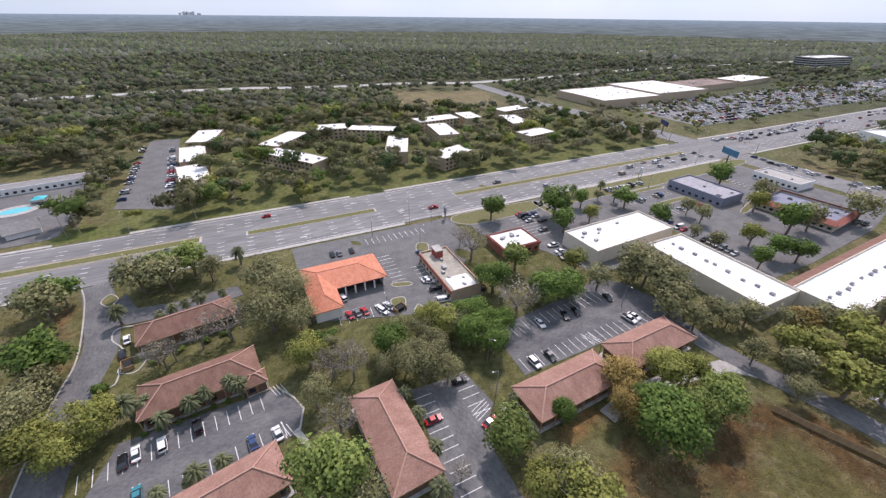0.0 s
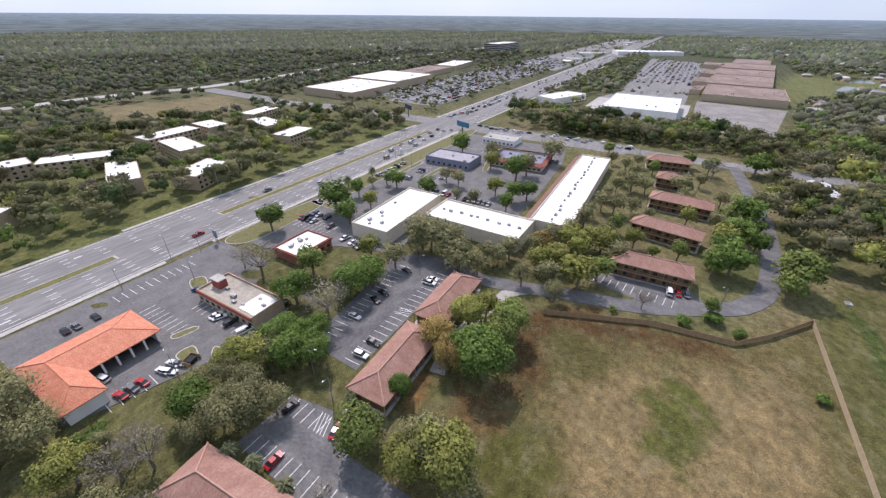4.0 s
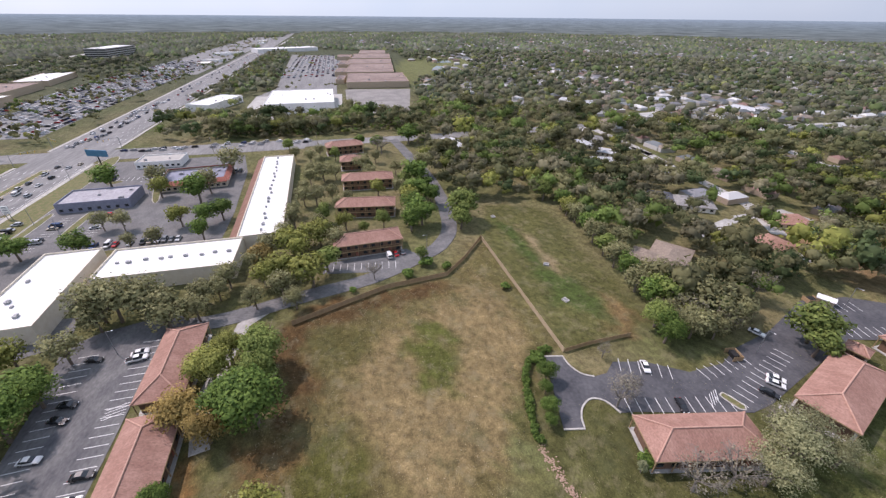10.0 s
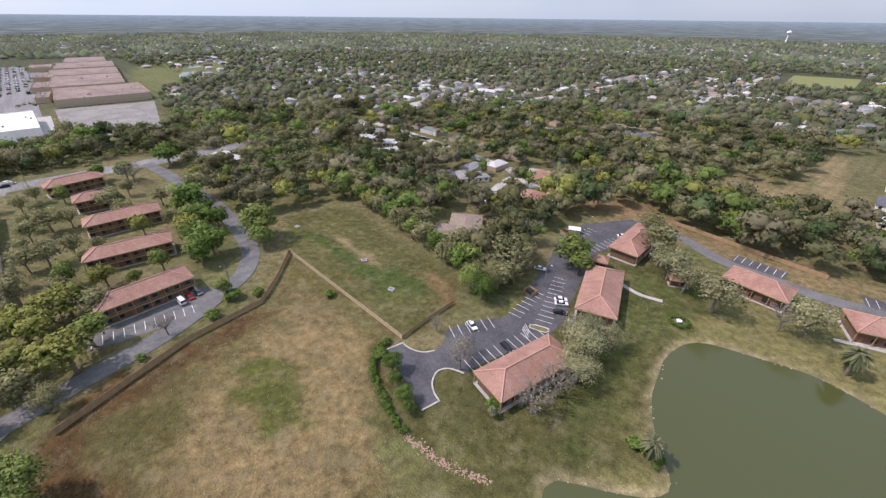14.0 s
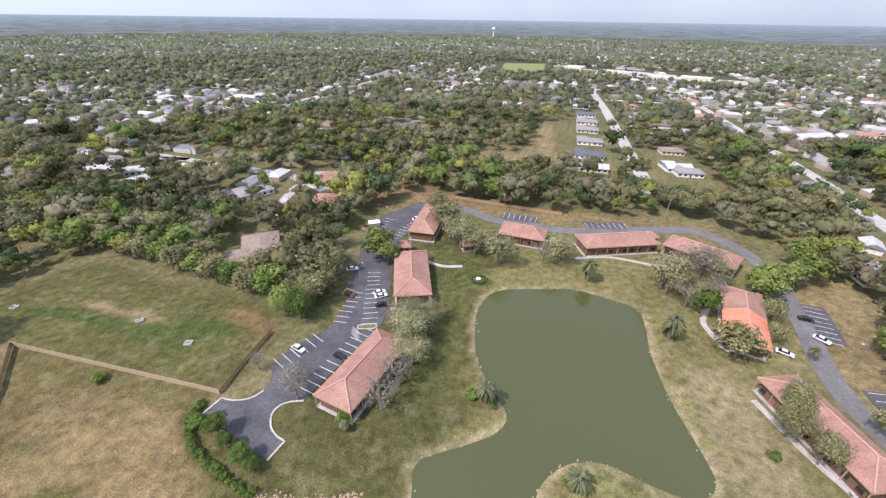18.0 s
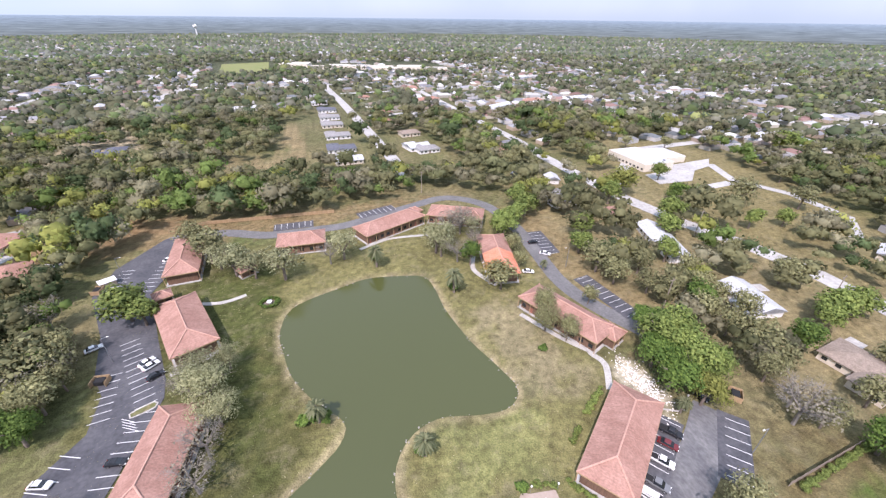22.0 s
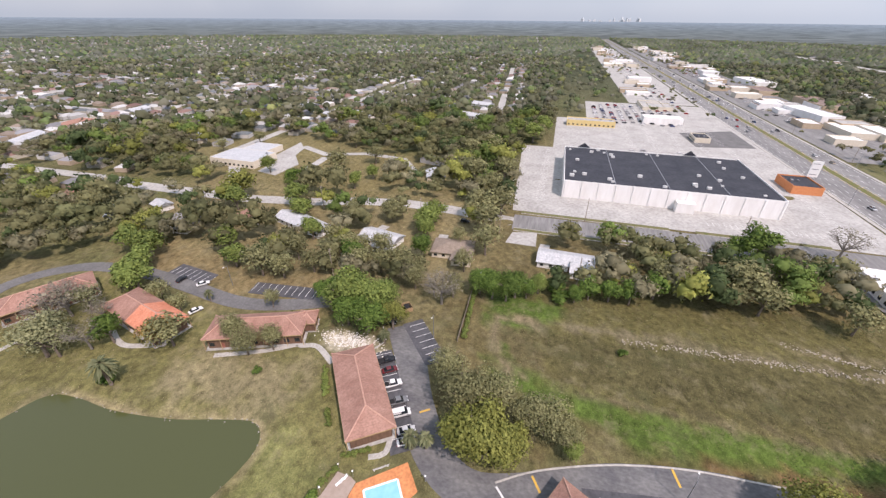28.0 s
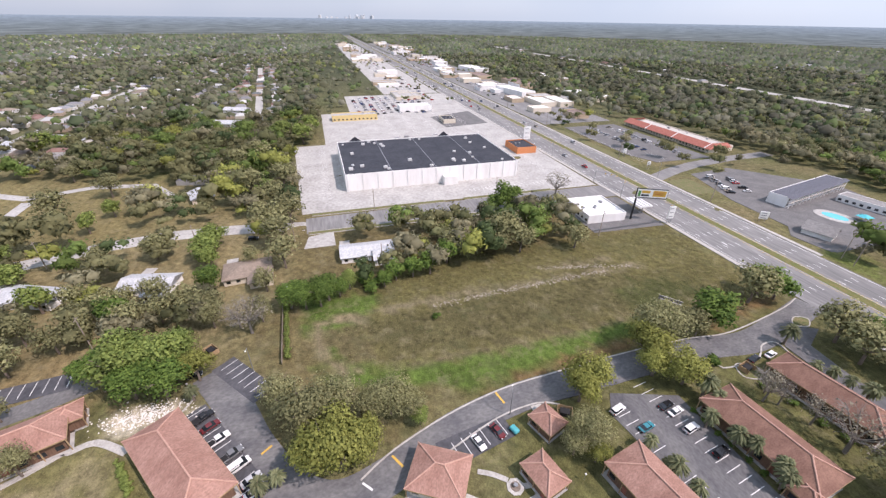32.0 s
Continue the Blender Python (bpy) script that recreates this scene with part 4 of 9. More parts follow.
flat_block("store_annex", 630, -54, -3, 100, 84, 8, "long mall wing with a brown roof", M_TANWALL, M_BROWNROOF, units=14)
flat_block("mall_block", 1232, 128, -63, 160, 50, 9, "distant white mall block", M_WHITE, units=6)
for x, y, l, w, h in ((741, -54, 122, 76, 9), (650, -4, 50, 12, 6), (735, -6, 60, 16, 7), (858, -62, 112, 84, 7.6), (858, -12, 70, 14, 6.4), (967, -74, 106, 80, 8.6), (1000, -18, 60, 30, 7), (1080, -86, 118, 62, 8)):
    flat_block("mall_wing", x, y, -6, l, w, h, "stepped mall wing with a brown roof", M_TANWALL, M_BROWNROOF, units=8, group="mall wings")
flat_block("large_store", -254, 63, 90, 110, 72, 10.5, "large white-walled store with a black roof", M_WHITE, M_DARKROOF, units=26, unit_mat=M_SIGNPALE, unit_size=1.25)
flat_block("north_store", 400, 370, 0, 90, 78, 9, "large tan store with a white roof", M_TANWALL, units=12)
flat_block("north_store", 492, 378, 0, 90, 84, 10, "large tan store with a white roof", M_TANWALL, units=10)
flat_block("north_store", 600, 390, 3, 100, 46, 8, "tan store with a brown roof and cluttered front", M_TANWALL, M_BROWNROOF, units=9)
flat_block("north_store", 720, 402, 8, 100, 40, 7, "tan store with a pale roof", M_TANWALL, units=6)
flat_block("office_tower", 1060, 455, -5, 110, 40, 24, "wide grey office block several storeys high", M_CONCRETE, units=6)
ot = bpy.data.objects["office_tower"]
for s in range(6):
    bm = bmesh.new()
    box(bm, -55.1, 55.1, -20.1, 20.1, 1.4 + s * 3.8, 3.2 + s * 3.8)
    part("window_band", bm, M_DARKGLASS, ot)
APARTMENTS = [(-31, 345, 78, 36, 15), (-37, 300, 94, 36, 13), (-34.5, 256, 98, 37, 13), (21.4, 314, 50, 40, 14), (22.6, 269, 126, 46, 12), (59.4, 336, 172, 26, 15), (90, 318, 150, 38, 13), (93, 268, 68, 42, 13),
              (152, 330, 5, 40, 15), (141, 293, 82, 38, 14), (185, 330, 88, 26, 14), (120, 235, 20, 30, 14), (205, 255, 10, 28, 14), (215, 300, 80, 34, 14), (240, 340, 10, 34, 14)]
for x, y, deg, l, w in APARTMENTS:
    flat_block("apartment_block", x, y, deg, l, w * 1.2, 8.4, "three-storey tan apartment block with a white flat roof", M_TANWALL, units=2, group="apartment blocks", storeys=3, win=3.5, parapet=0.3)

# ---- trees ----


def leaf_cloud(rng, count, lobes, size, squash=0.85):
    """Leaf clumps on the skins of several lobes within a unit crown: arrays of quads."""
    ctr, rad = [], []
    for i in range(lobes):
        a, h = rng.uniform(0, 6.283), rng.uniform(-0.35, 0.6)
        d = rng.uniform(0.15, 0.68) * math.sqrt(max(0.1, 1 - h * h))
        ctr.append((d * math.cos(a), d * math.sin(a), h * squash))
        rad.append(rng.uniform(0.26, 0.46))
    ctr, rad = np.array(ctr), np.array(rad)
    pick = rng.choice(lobes, count, p=rad ** 2 / (rad ** 2).sum())
    nrm = rng.normal(size=(count, 3))
    nrm[:, 2] = np.where(nrm[:, 2] < -0.6, -nrm[:, 2], nrm[:, 2])
    nrm /= np.linalg.norm(nrm, axis=1)[:, None]
    pos = ctr[pick] + nrm * (rad[pick] * rng.uniform(0.5, 1.25, count))[:, None]
    face = nrm + rng.normal(scale=0.55, size=(count, 3)) + np.array((0, 0, 0.35))
    face /= np.linalg.norm(face, axis=1)[:, None]
    u = np.cross(face, rng.normal(size=(count, 3)))
    u /= np.linalg.norm(u, axis=1)[:, None]
    v = np.cross(face, u)
    s = (size * rng.uniform(0.5, 1.5, count))[:, None]
    q = np.stack([pos - u * s - v * s * 0.6, pos + u * s - v * s * 0.5 + face * s * 0.2, pos + v * s * 1.1], 1)
    soft = nrm * 0.8 + pos * 0.5 + face * 0.3 + np.array((0, 0, 0.1))
    return q.reshape(-1, 3), np.arange(3 * count).reshape(-1, 3), np.repeat(soft / np.linalg.norm(soft, axis=1)[:, None], 3, 0)


def trunk_mesh(rng, limbs=6, thick=0.07, low=-1.25, bare=False):
    bm = bmesh.new()
    tube(bm, (0, 0, low), (0.03, 0.02, -0.45), thick, thick * 0.75, 7)
    for i in range(limbs):
        a = 6.283 * i / limbs + rng.uniform(-0.4, 0.4)
        e = Vector((0.55 * math.cos(a), 0.55 * math.sin(a), rng.uniform(0.0, 0.45)))
        s = Vector((0.02, 0.02, rng.uniform(-0.6, -0.45)))
        mid = s.lerp(e, 0.5) + Vector((0, 0, -0.06))
        tube(bm, s, mid, thick * 0.55, thick * 0.38, 5)
        tube(bm, mid, e, thick * 0.38, thick * 0.15, 5)
        for j in range(7 if bare else 2):
            b = a + rng.uniform(-1.0, 1.0)
            st = mid.lerp(e, rng.uniform(0.0, 1.0))
            en = st + Vector((math.cos(b), math.sin(b), rng.uniform(0.1, 1.0))).normalized() * rng.uniform(0.25, 0.5)
            tube(bm, st, en, thick * 0.16, thick * 0.05, 3)
            if bare:
                for k in range(5):
                    c = b + rng.uniform(-1.3, 1.3)
                    s2 = st.lerp(en, rng.uniform(0.2, 1.0))
                    tube(bm, s2, s2 + Vector((math.cos(c), math.sin(c), rng.uniform(-0.1, 1.0))).normalized() * rng.uniform(0.12, 0.3), thick * 0.07, thick * 0.03, 3)
    return bm


TREE_WORDS = {"olive": "spreading oak with olive-grey spring foliage", "dark": "dense dark green broadleaf tree", "green": "full fresh green broadleaf tree", "yellow": "broad yellow-green spring tree",
              "rust": "tree with rusty brown-green new leaves", "twig": "thin grey tree almost bare of leaves", "pale": "slender tree with thin pale grey-green new leaves", "palm": "cabbage palm with a round head of fronds", "shrub": "low rounded green garden shrub"}


def tree_kind(kind, seed, fine=True):
    """Builds one form of a kind: a fine crown for trees near the middle of the park, a plainer one for those further off."""
    rng = np.random.RandomState(seed)
    ob = new("palm_tree" if kind == "palm" else "shrub" if kind == "shrub" else "tree")
    tagged(ob, TREE_WORDS[kind], "palm" if kind == "palm" else "shrub" if kind == "shrub" else "tree", kind + " trees")
    if kind == "palm":
        bm = bmesh.new()
        tube(bm, (0, 0, -2.2), (0.04, 0, -1.0), 0.13, 0.11, 7)
        tube(bm, (0.04, 0, -1.0), (0.05, 0.02, 0.05), 0.11, 0.13, 7)
        part("trunk", bm, M_TRUNK, ob)
        bm = bmesh.new()
        for i in range(84):
            a, el = rng.uniform(0, 6.283), rng.uniform(-0.9, 1.25)
            d = Vector((math.cos(a), math.sin(a), 0))
            s = Vector((-d.y, d.x, 0))
            prev = None
            for t in (0.0, 0.35, 0.7, 1.0):
                c = d * (math.cos(el) * t) + Vector((0, 0, math.sin(el) * t - 0.55 * t * t))
                w = (0.02, 0.085, 0.1, 0.02)[int(t * 3 + 0.01)]
                row = [bm.verts.new(c + s * w - Vector((0, 0, w * 0.5))), bm.verts.new(c), bm.verts.new(c - s * w - Vector((0, 0, w * 0.5)))]
                if prev:
                    bm.faces.new((prev[0], prev[1], row[1], row[0]))
                    bm.faces.new((prev[1], prev[2], row[2], row[1]))
                prev = row
        part("crown", bm, LEAF["palm"], ob)
        return ob
    if kind == "shrub":
        v, f, soft = leaf_cloud(rng, 800, 7, 0.1, 0.7)
        v[:, 2] = v[:, 2] * 0.8
    elif kind == "twig":
        part("trunk", trunk_mesh(rng, 8, 0.06, bare=True), M_GREYTWIG, ob)
        v, f, soft = leaf_cloud(rng, 430, 20, 0.036)
    else:
        part("trunk", trunk_mesh(rng, 6, 0.075 if kind != "olive" else 0.06), M_TRUNK, ob)
        n, size = {"olive": (1700, 0.05), "dark": (2400, 0.064), "green": (2400, 0.062), "yellow": (2300, 0.06), "pale": (1900, 0.04), "rust": (2200, 0.057)}[kind]
        n, size = (int(n * 2.4), size * 0.64) if fine else (int(n * 0.72), size * 1.14)
        v, f, soft = leaf_cloud(rng, n, 22 if kind != "olive" else 28, size)
    crown = new("crown", bulk("crown", v, f, LEAF["dark" if kind == "shrub" else kind], normals=soft))
    crown.parent = ob
    return ob


KINDS = {k: [tree_kind(k, 31 * i + 7 * n, n < 3) for n in range(5)] for i, k in enumerate(TREE_WORDS)}
USED = {}
rng_t = random.Random(5)


def plant(kind, spots):
    """Sets trees of a kind at x, y with that crown radius; the first of each form is moved, the rest are copies."""
    for x, y, r in spots:
        r = min(r, 8.0) * rng_t.uniform(1.1, 1.24)
        n = rng_t.randrange(3) if math.hypot(x, y) < 120 else 3 + rng_t.randrange(2)
        flat = 0.8 if r > 6 else 0.95
        if kind == "palm":
            r = r * 0.84
            z = 2.2 * r
            m = pose(x, y, z, 0, 0, rng_t.uniform(0, 360)) @ Matrix.Diagonal((r, r, r, 1))
        elif kind == "shrub":
            m = pose(x, y, r * 0.45, 0, 0, rng_t.uniform(0, 360)) @ Matrix.Diagonal((r, r, r * 0.8, 1))
        else:
            m = pose(x, y, 1.25 * r * flat, 0, 0, rng_t.uniform(0, 360)) @ Matrix.Diagonal((r, r, r * flat, 1))
        if (kind, n) not in USED:
            USED[kind, n] = KINDS[kind][n]
            KINDS[kind][n].matrix_world = m
        else:
            ob = KINDS[kind][n]
            made = {}
            for o in (ob, *ob.children_recursive):
                made[o] = o.copy()
                scene.collection.objects.link(made[o])
                made[o].parent = made.get(o.parent, o.parent)
            made[ob].matrix_world = m


# trees that stand free: x, y, crown radius
plant("olive", [(-71, 142, 7.6), (-64, 106, 5.3), (-62, 91, 7.8), (-47, 150, 7.6), (-38, 147, 6.9), (-25, 148, 4.9), (-7, 129, 8.3), (0, 116, 8.5), (-7, 108, 8.1), (1, 106, 5.8), (27, 88, 4.2), (33, 84, 4.4), (8, 92, 2.6), (20, 76, 3.6), (34, 76, 4.7), (45, 82, 4.5), (121, 81, 8.6), (120, 69, 7.8), (112, 59, 6.0), (0, 74, 4.1), (4, 45, 5.4), (25, 75, 4.9), (170, 82, 4.1), (260, 69, 9.7), (28, 70, 6.3), (34, 67, 4.1), (44, 29, 6.3)])
plant("olive", [(40, 20, 5.3), (120, 76, 8.4), (116, 80, 5.6), (116, 62, 6.6), (115, 52, 4.7), (125, 48, 4.0), (122, 27, 5.1), (117, 35, 4.2), (114, 22, 3.6), (233, -45, 7.1), (150, 8, 5.4), (199, 18, 5.5), (235, 15, 6.4), (242, -8, 6.5), (200, 2, 3.1), (227, -12, 4.8), (190, 7, 3.5), (79, -109, 7.5), (72, -97, 5.7), (73, -111, 5.3), (96, -125, 5.5), (-60, -107, 5.8)])
plant("olive", [(-77, -129, 3.9), (-74, -118, 3.2), (42, -161, 7.3), (50, -175, 6.2), (-101, -105, 6.6), (-102, -96, 6.0), (-109, -87, 4.6), (-130, -90, 5.0), (-113, -81, 4.6), (-114, -69, 5.8), (-127, -65, 4.9), (-127, -74, 4.0), (-119, -54, 5.7), (-109, -44, 4.5), (-147, -36, 3.9), (-126, -29, 4.4), (-85, -89, 3.0), (-61, -14, 7.2), (-63, -8, 6.3), (-69, -20, 6.0), (-60, 6, 5.6), (-58, 11, 4.1), (-60, 2, 4.7), (-38, 50, 4.7)])
plant("olive", [(-37, 46, 3.7), (-64, 113, 3.2), (-62, 108, 3.1), (-124, 102, 5.9), (-135, 71, 7.8), (-127, 76, 6.6), (-133, 62, 5.5), (-133, 46, 6.4), (-159, -26, 9.2), (-141, -23, 7.4), (-176, -32, 8.8), (-183, -22, 9.0), (-204, -31, 11.1), (-223, -44, 12.1), (-230, -27, 10.9), (-265, -55, 13.3), (-286, -44, 14.1), (-162, -75, 5.8), (-115, -46, 5.8), (-116, -61, 4.6), (-108, -29, 4.6), (-124, -79, 4.9), (-119, -85, 4.9), (-115, -98, 5.0)])
plant("dark", [(-64, 115, 7.1), (23, 83, 5.8), (46, 77, 5.6), (51, 72, 5.2), (67, 97, 6.2), (79, 83, 6.9), (88, 81, 5.4), (98, 148, 6.7), (128, 137, 8.7), (149, 141, 4.4), (170, 110, 5.6), (173, 65, 4.1), (82, 86, 5.8), (90, 84, 5.0), (58, 77, 4.0), (53, 83, 5.5), (48, 84, 5.1), (54.5, 43.6, 3.1), (70.5, 28, 8.0), (73, 35, 4.9), (166, -31, 6.9), (161, -25, 5.2), (216, -37, 8.0), (302, -47, 7.2), (89, -110, 5.5), (72, -88, 4.7), (67, -46, 2.6), (57, -42, 2.2), (54, -41, 1.8), (63, -44, 1.9)])
plant("dark", [(81, -122, 4.3), (-56, -126, 4.1), (-82, -51, 6.1), (-93, -70, 5.3), (-132, -49, 4.7), (-113, -20, 4.9), (-111, -15, 4.8), (-111, -10, 4.8), (-114, -7, 4.9), (-73, 149, 6.5), (-70, 153, 5.5), (-41, 155, 5.8), (-170, 90, 8.0), (-168, 82, 6.1), (-127, 42, 4.7), (-121, 33, 4.1), (-120, 19, 4.0), (-121, 26, 4.0), (-117, 14, 3.1), (-115, -3, 3.5), (-117, -73, 5.3), (-84, -59, 5.9), (-70, 103, 2.2)])
plant("yellow", [(-53, 60, 6.0), (-58, 84, 6.4), (-52, 82, 5.4), (1, 89, 5.2), (104, 95, 4.7), (228, 99, 5.3), (189, 78, 4.4), (141, 126, 4.1), (40, 85, 6.0), (36, 87, 4.6), (87, 41, 5.7), (93, 38, 4.8), (43, 23, 6.7), (39, 30, 5.7), (152, 26, 5.9), (155, 15, 6.0), (126, 17, 6.4), (187, -29, 5.9), (-114, -176, 6.4), (-168, -167, 9.2), (-115, -106, 5.0), (-86, -44, 4.7), (-50, -7, 7.0), (-51, -12, 5.9), (-51, -2, 5.3), (-50, 56, 4.4), (-47, 88, 6.0)])
plant("yellow", [(-34, 50, 2.8), (-68, 125, 3.4)])
plant("green", [(-31, 155, 6.6), (83, 106, 6.3), (38, 43, 6.3), (-1, 50, 8.1), (90, 28, 6.7), (83, 29, 5.1), (135, 12, 5.4), (134, -25, 3.2), (199, -32, 5.6), (166, -51, 7.6), (158, -48, 5.2), (167, -13, 3.7), (164, -4, 2.6), (88, -100, 6.2), (79, -90, 4.9), (62, -131, 7.0)])
plant("green", [(57, -127, 5.5), (-80, -143, 6.4), (-90, -152, 5.6), (-100, -169, 6.4), (-101, -160, 6.2), (-82, -150, 5.4), (-114, -131, 6.4), (-104, -120, 5.0), (-165, -130, 6.4), (-152, -120, 5.6), (-151, -158, 6.4), (-90, -62, 8.1), (-91, -53, 8.2), (-95, -50, 5.8), (-156, -55, 6.3), (-149, -53, 4.6), (-55, 13, 2.5), (-147, 90, 6.3), (-142, 93, 5.1), (-160, 43, 4.4), (-119, 1, 4.0), (-166, -53, 5.7), (-133, -102, 5.0), (-403, -24, 15.6), (-360, -10, 13.0), (-331, -17, 10.0), (-340, -32, 11.3)])
plant("green", [(-343, -196, 17.6)])
plant("palm", [(-15, 156, 3.3), (-51, 133, 3.1), (-39, 128, 2.2), (-32, 131, 2.3), (-21, 133, 2.0), (21, 66, 2.2), (22, 59, 2.1), (22, 49, 2.3), (19, 40, 2.7), (-42, 90, 3.3), (-34, 83, 2.4), (-25, 87, 2.6), (-17, 86, 2.6), (-26, 65, 2.8), (-33, 64, 2.2), (156, 155, 2.7), (175, 153, 2.8), (171, 139, 2.7), (46, 53, 1.8), (39, -55, 1.5), (8, -72, 3.0), (-14, -55, 2.8), (-20, -137, 3.6), (-43, -111, 3.7), (-89, -68, 2.8), (-79, -44, 2.1), (-82, -113, 1.8), (-38, 90, 2.7), (-28, 85, 2.5), (-19, 88, 2.5)])
plant("palm", [(-21, 66, 2.3), (-27, 64, 2.1), (-36, 130, 2.3), (-28, 132, 2.6)])
plant("pale", [(33, -86, 7.2), (36, -94, 6.0), (30.5, -79, 5.2), (32, -148, 6.2), (25, -144, 5.6), (38, -155, 4.9), (14.5, -139.5, 7.4), (-8.5, -147, 6.8), (-46, -139.5, 7.0), (-50, -143, 6.0), (-47, -136, 4.9), (-66, -148, 5.2), (30, -98, 3.8)])
plant("olive", [(-217, -133, 7.5), (-66, -88, 5.2), (-63, -82, 4.4), (-67, -76, 3.9)])
plant("olive", [(73, -95, 4.6), (80, -93, 4.2), (97, -96, 5.2), (113, -98, 5.6), (133, -101, 5.5), (152, -103, 5.0), (70, -104, 4.2), (82, -102, 5.5), (100, -104, 5.5), (73, -116, 4.5), (124, -107, 5.5)])
plant("dark", [(88, -95, 4.8), (105, -98, 4.6), (143, -104, 5.0), (168, -104, 5.5), (77, -110, 4.5)])
plant("green", [(122, -99, 4.4), (92, -101, 4.6), (180, -100, 5.0)])
plant("yellow", [(76, -100, 4.0), (160, -103, 4.4)])
plant("twig", [(6, 82, 5.0), (11, 86, 3.6), (38, -90, 5.0), (73, -108, 5.5), (78, -100, 5.5), (84, -134, 6.0), (-19, 110, 6.9), (-27, 110, 4.4), (-36, 105, 4.4), (11, 79, 4.9), (67, 82, 8.0), (71, 120, 7.4), (72, 132, 4.4), (25, 42, 2.8), (4, 64, 5.1), (126, -5, 3.4), (282, -24, 6.7), (71, -66, 2.5), (55, -60, 4.6), (58, -65, 3.1), (33, -63, 5.5), (32, -71, 4.8), (-52, -130, 5.9), (-62, -152, 7.7), (-63, -138, 4.4), (-3, -145, 4.7), (-56, -151, 6.6), (-65, -158, 5.9), (-103, -32, 7.0), (-107, -36, 5.2), (-38, 108, 3.8), (-34, 108, 3.3), (-179, 124, 7.6)])
plant("shrub", [(-51, 104, 2.5), (7, 97, 3.7), (120, 3, 1.7), (125, -17, 2.6), (132, -26, 3.2), (128, -33, 2.2), (109, -51, 2.1), (41, -58, 2.2), (40, -58, 1.6), (10, -73, 2.5), (6, -72, 1.9), (-13, -56, 1.7), (-21, -143, 2.8), (-44, -113, 2.5), (-58, -75, 1.5), (-122, 6, 4.5), (-116, 9, 3.5), (-94, 28, 1.6)])
plant("shrub", [(-74, 104, 1.8), (-38.5, 83.6, 1.0), (-35.0, 84.0, 0.9), (-31.5, 84.4, 1.0), (-28.0, 84.8, 0.9), (-24.0, 85.2, 1.0), (-20.5, 85.7, 0.9), (-40, 109.5, 1.2), (-33, 112, 1.3), (-26, 113, 1.2), (-21, 114, 1.3)])
plant("rust", [(73, 44, 6.0), (68, 38, 4.2), (142, 36, 5.2), (-59, -111, 4.2)])
plant("olive", [(140, 38, 4.5), (152, 34, 5), (163, 30, 4), (176, 27, 4.5), (188, 28, 4), (200, 24, 4.5), (214, 24, 4), (228, 22, 4.5), (243, 22, 4), (258, 18, 4), (270, 24, 4), (282, 18, 4), (170, 16, 4), (203, 10, 4), (236, 8, 4), (168, -24, 4), (203, -26, 4.5), (236, -28, 4), (262, -18, 4), (132, 46, 5), (124, 52, 5), (280, 34, 4)])
plant("yellow", [(136, 28, 5), (147, 22, 5), (158, 20, 4.5), (130, 34, 4.5), (204, -14, 4), (168, 4, 4)])
plant("green", [(178, 14, 4), (212, -30, 4.5), (300, 40, 4), (272, 8, 4), (246, -12, 3.5)])
plant("dark", [(180, -28, 5.5), (196, -34, 6), (188, -40, 5), (206, -40, 5), (290, -22, 5), (300, -10, 4)])
plant("olive", [(103, 82, 5.3), (164, 144, 2.9), (192, 111, 4.6), (247, 106, 6.8), (229, 75, 7.4), (190, 102, 4.5), (172, 93, 3.1)])
plant("dark", [(122, 123, 6.0), (170, 131, 5.6), (245, 129, 7.7), (216, 77, 7.6), (186, 67, 5.2), (192, 61, 5.3)])
plant("palm", [(-47.5, -24.2, 2.4), (-48.6, -20.8, 2.2)])
plant("olive", [(-243, -119, 7), (-205, -128, 4), (-262, -228, 5), (-236, -240, 5), (-275, -150, 5)])
plant("green", [(-214, -108, 4), (-196, -112, 4.5), (-206, -178, 5)])
plant("dark", [(-190, -150, 5), (-199, -146, 4)])
# ---- houses ----


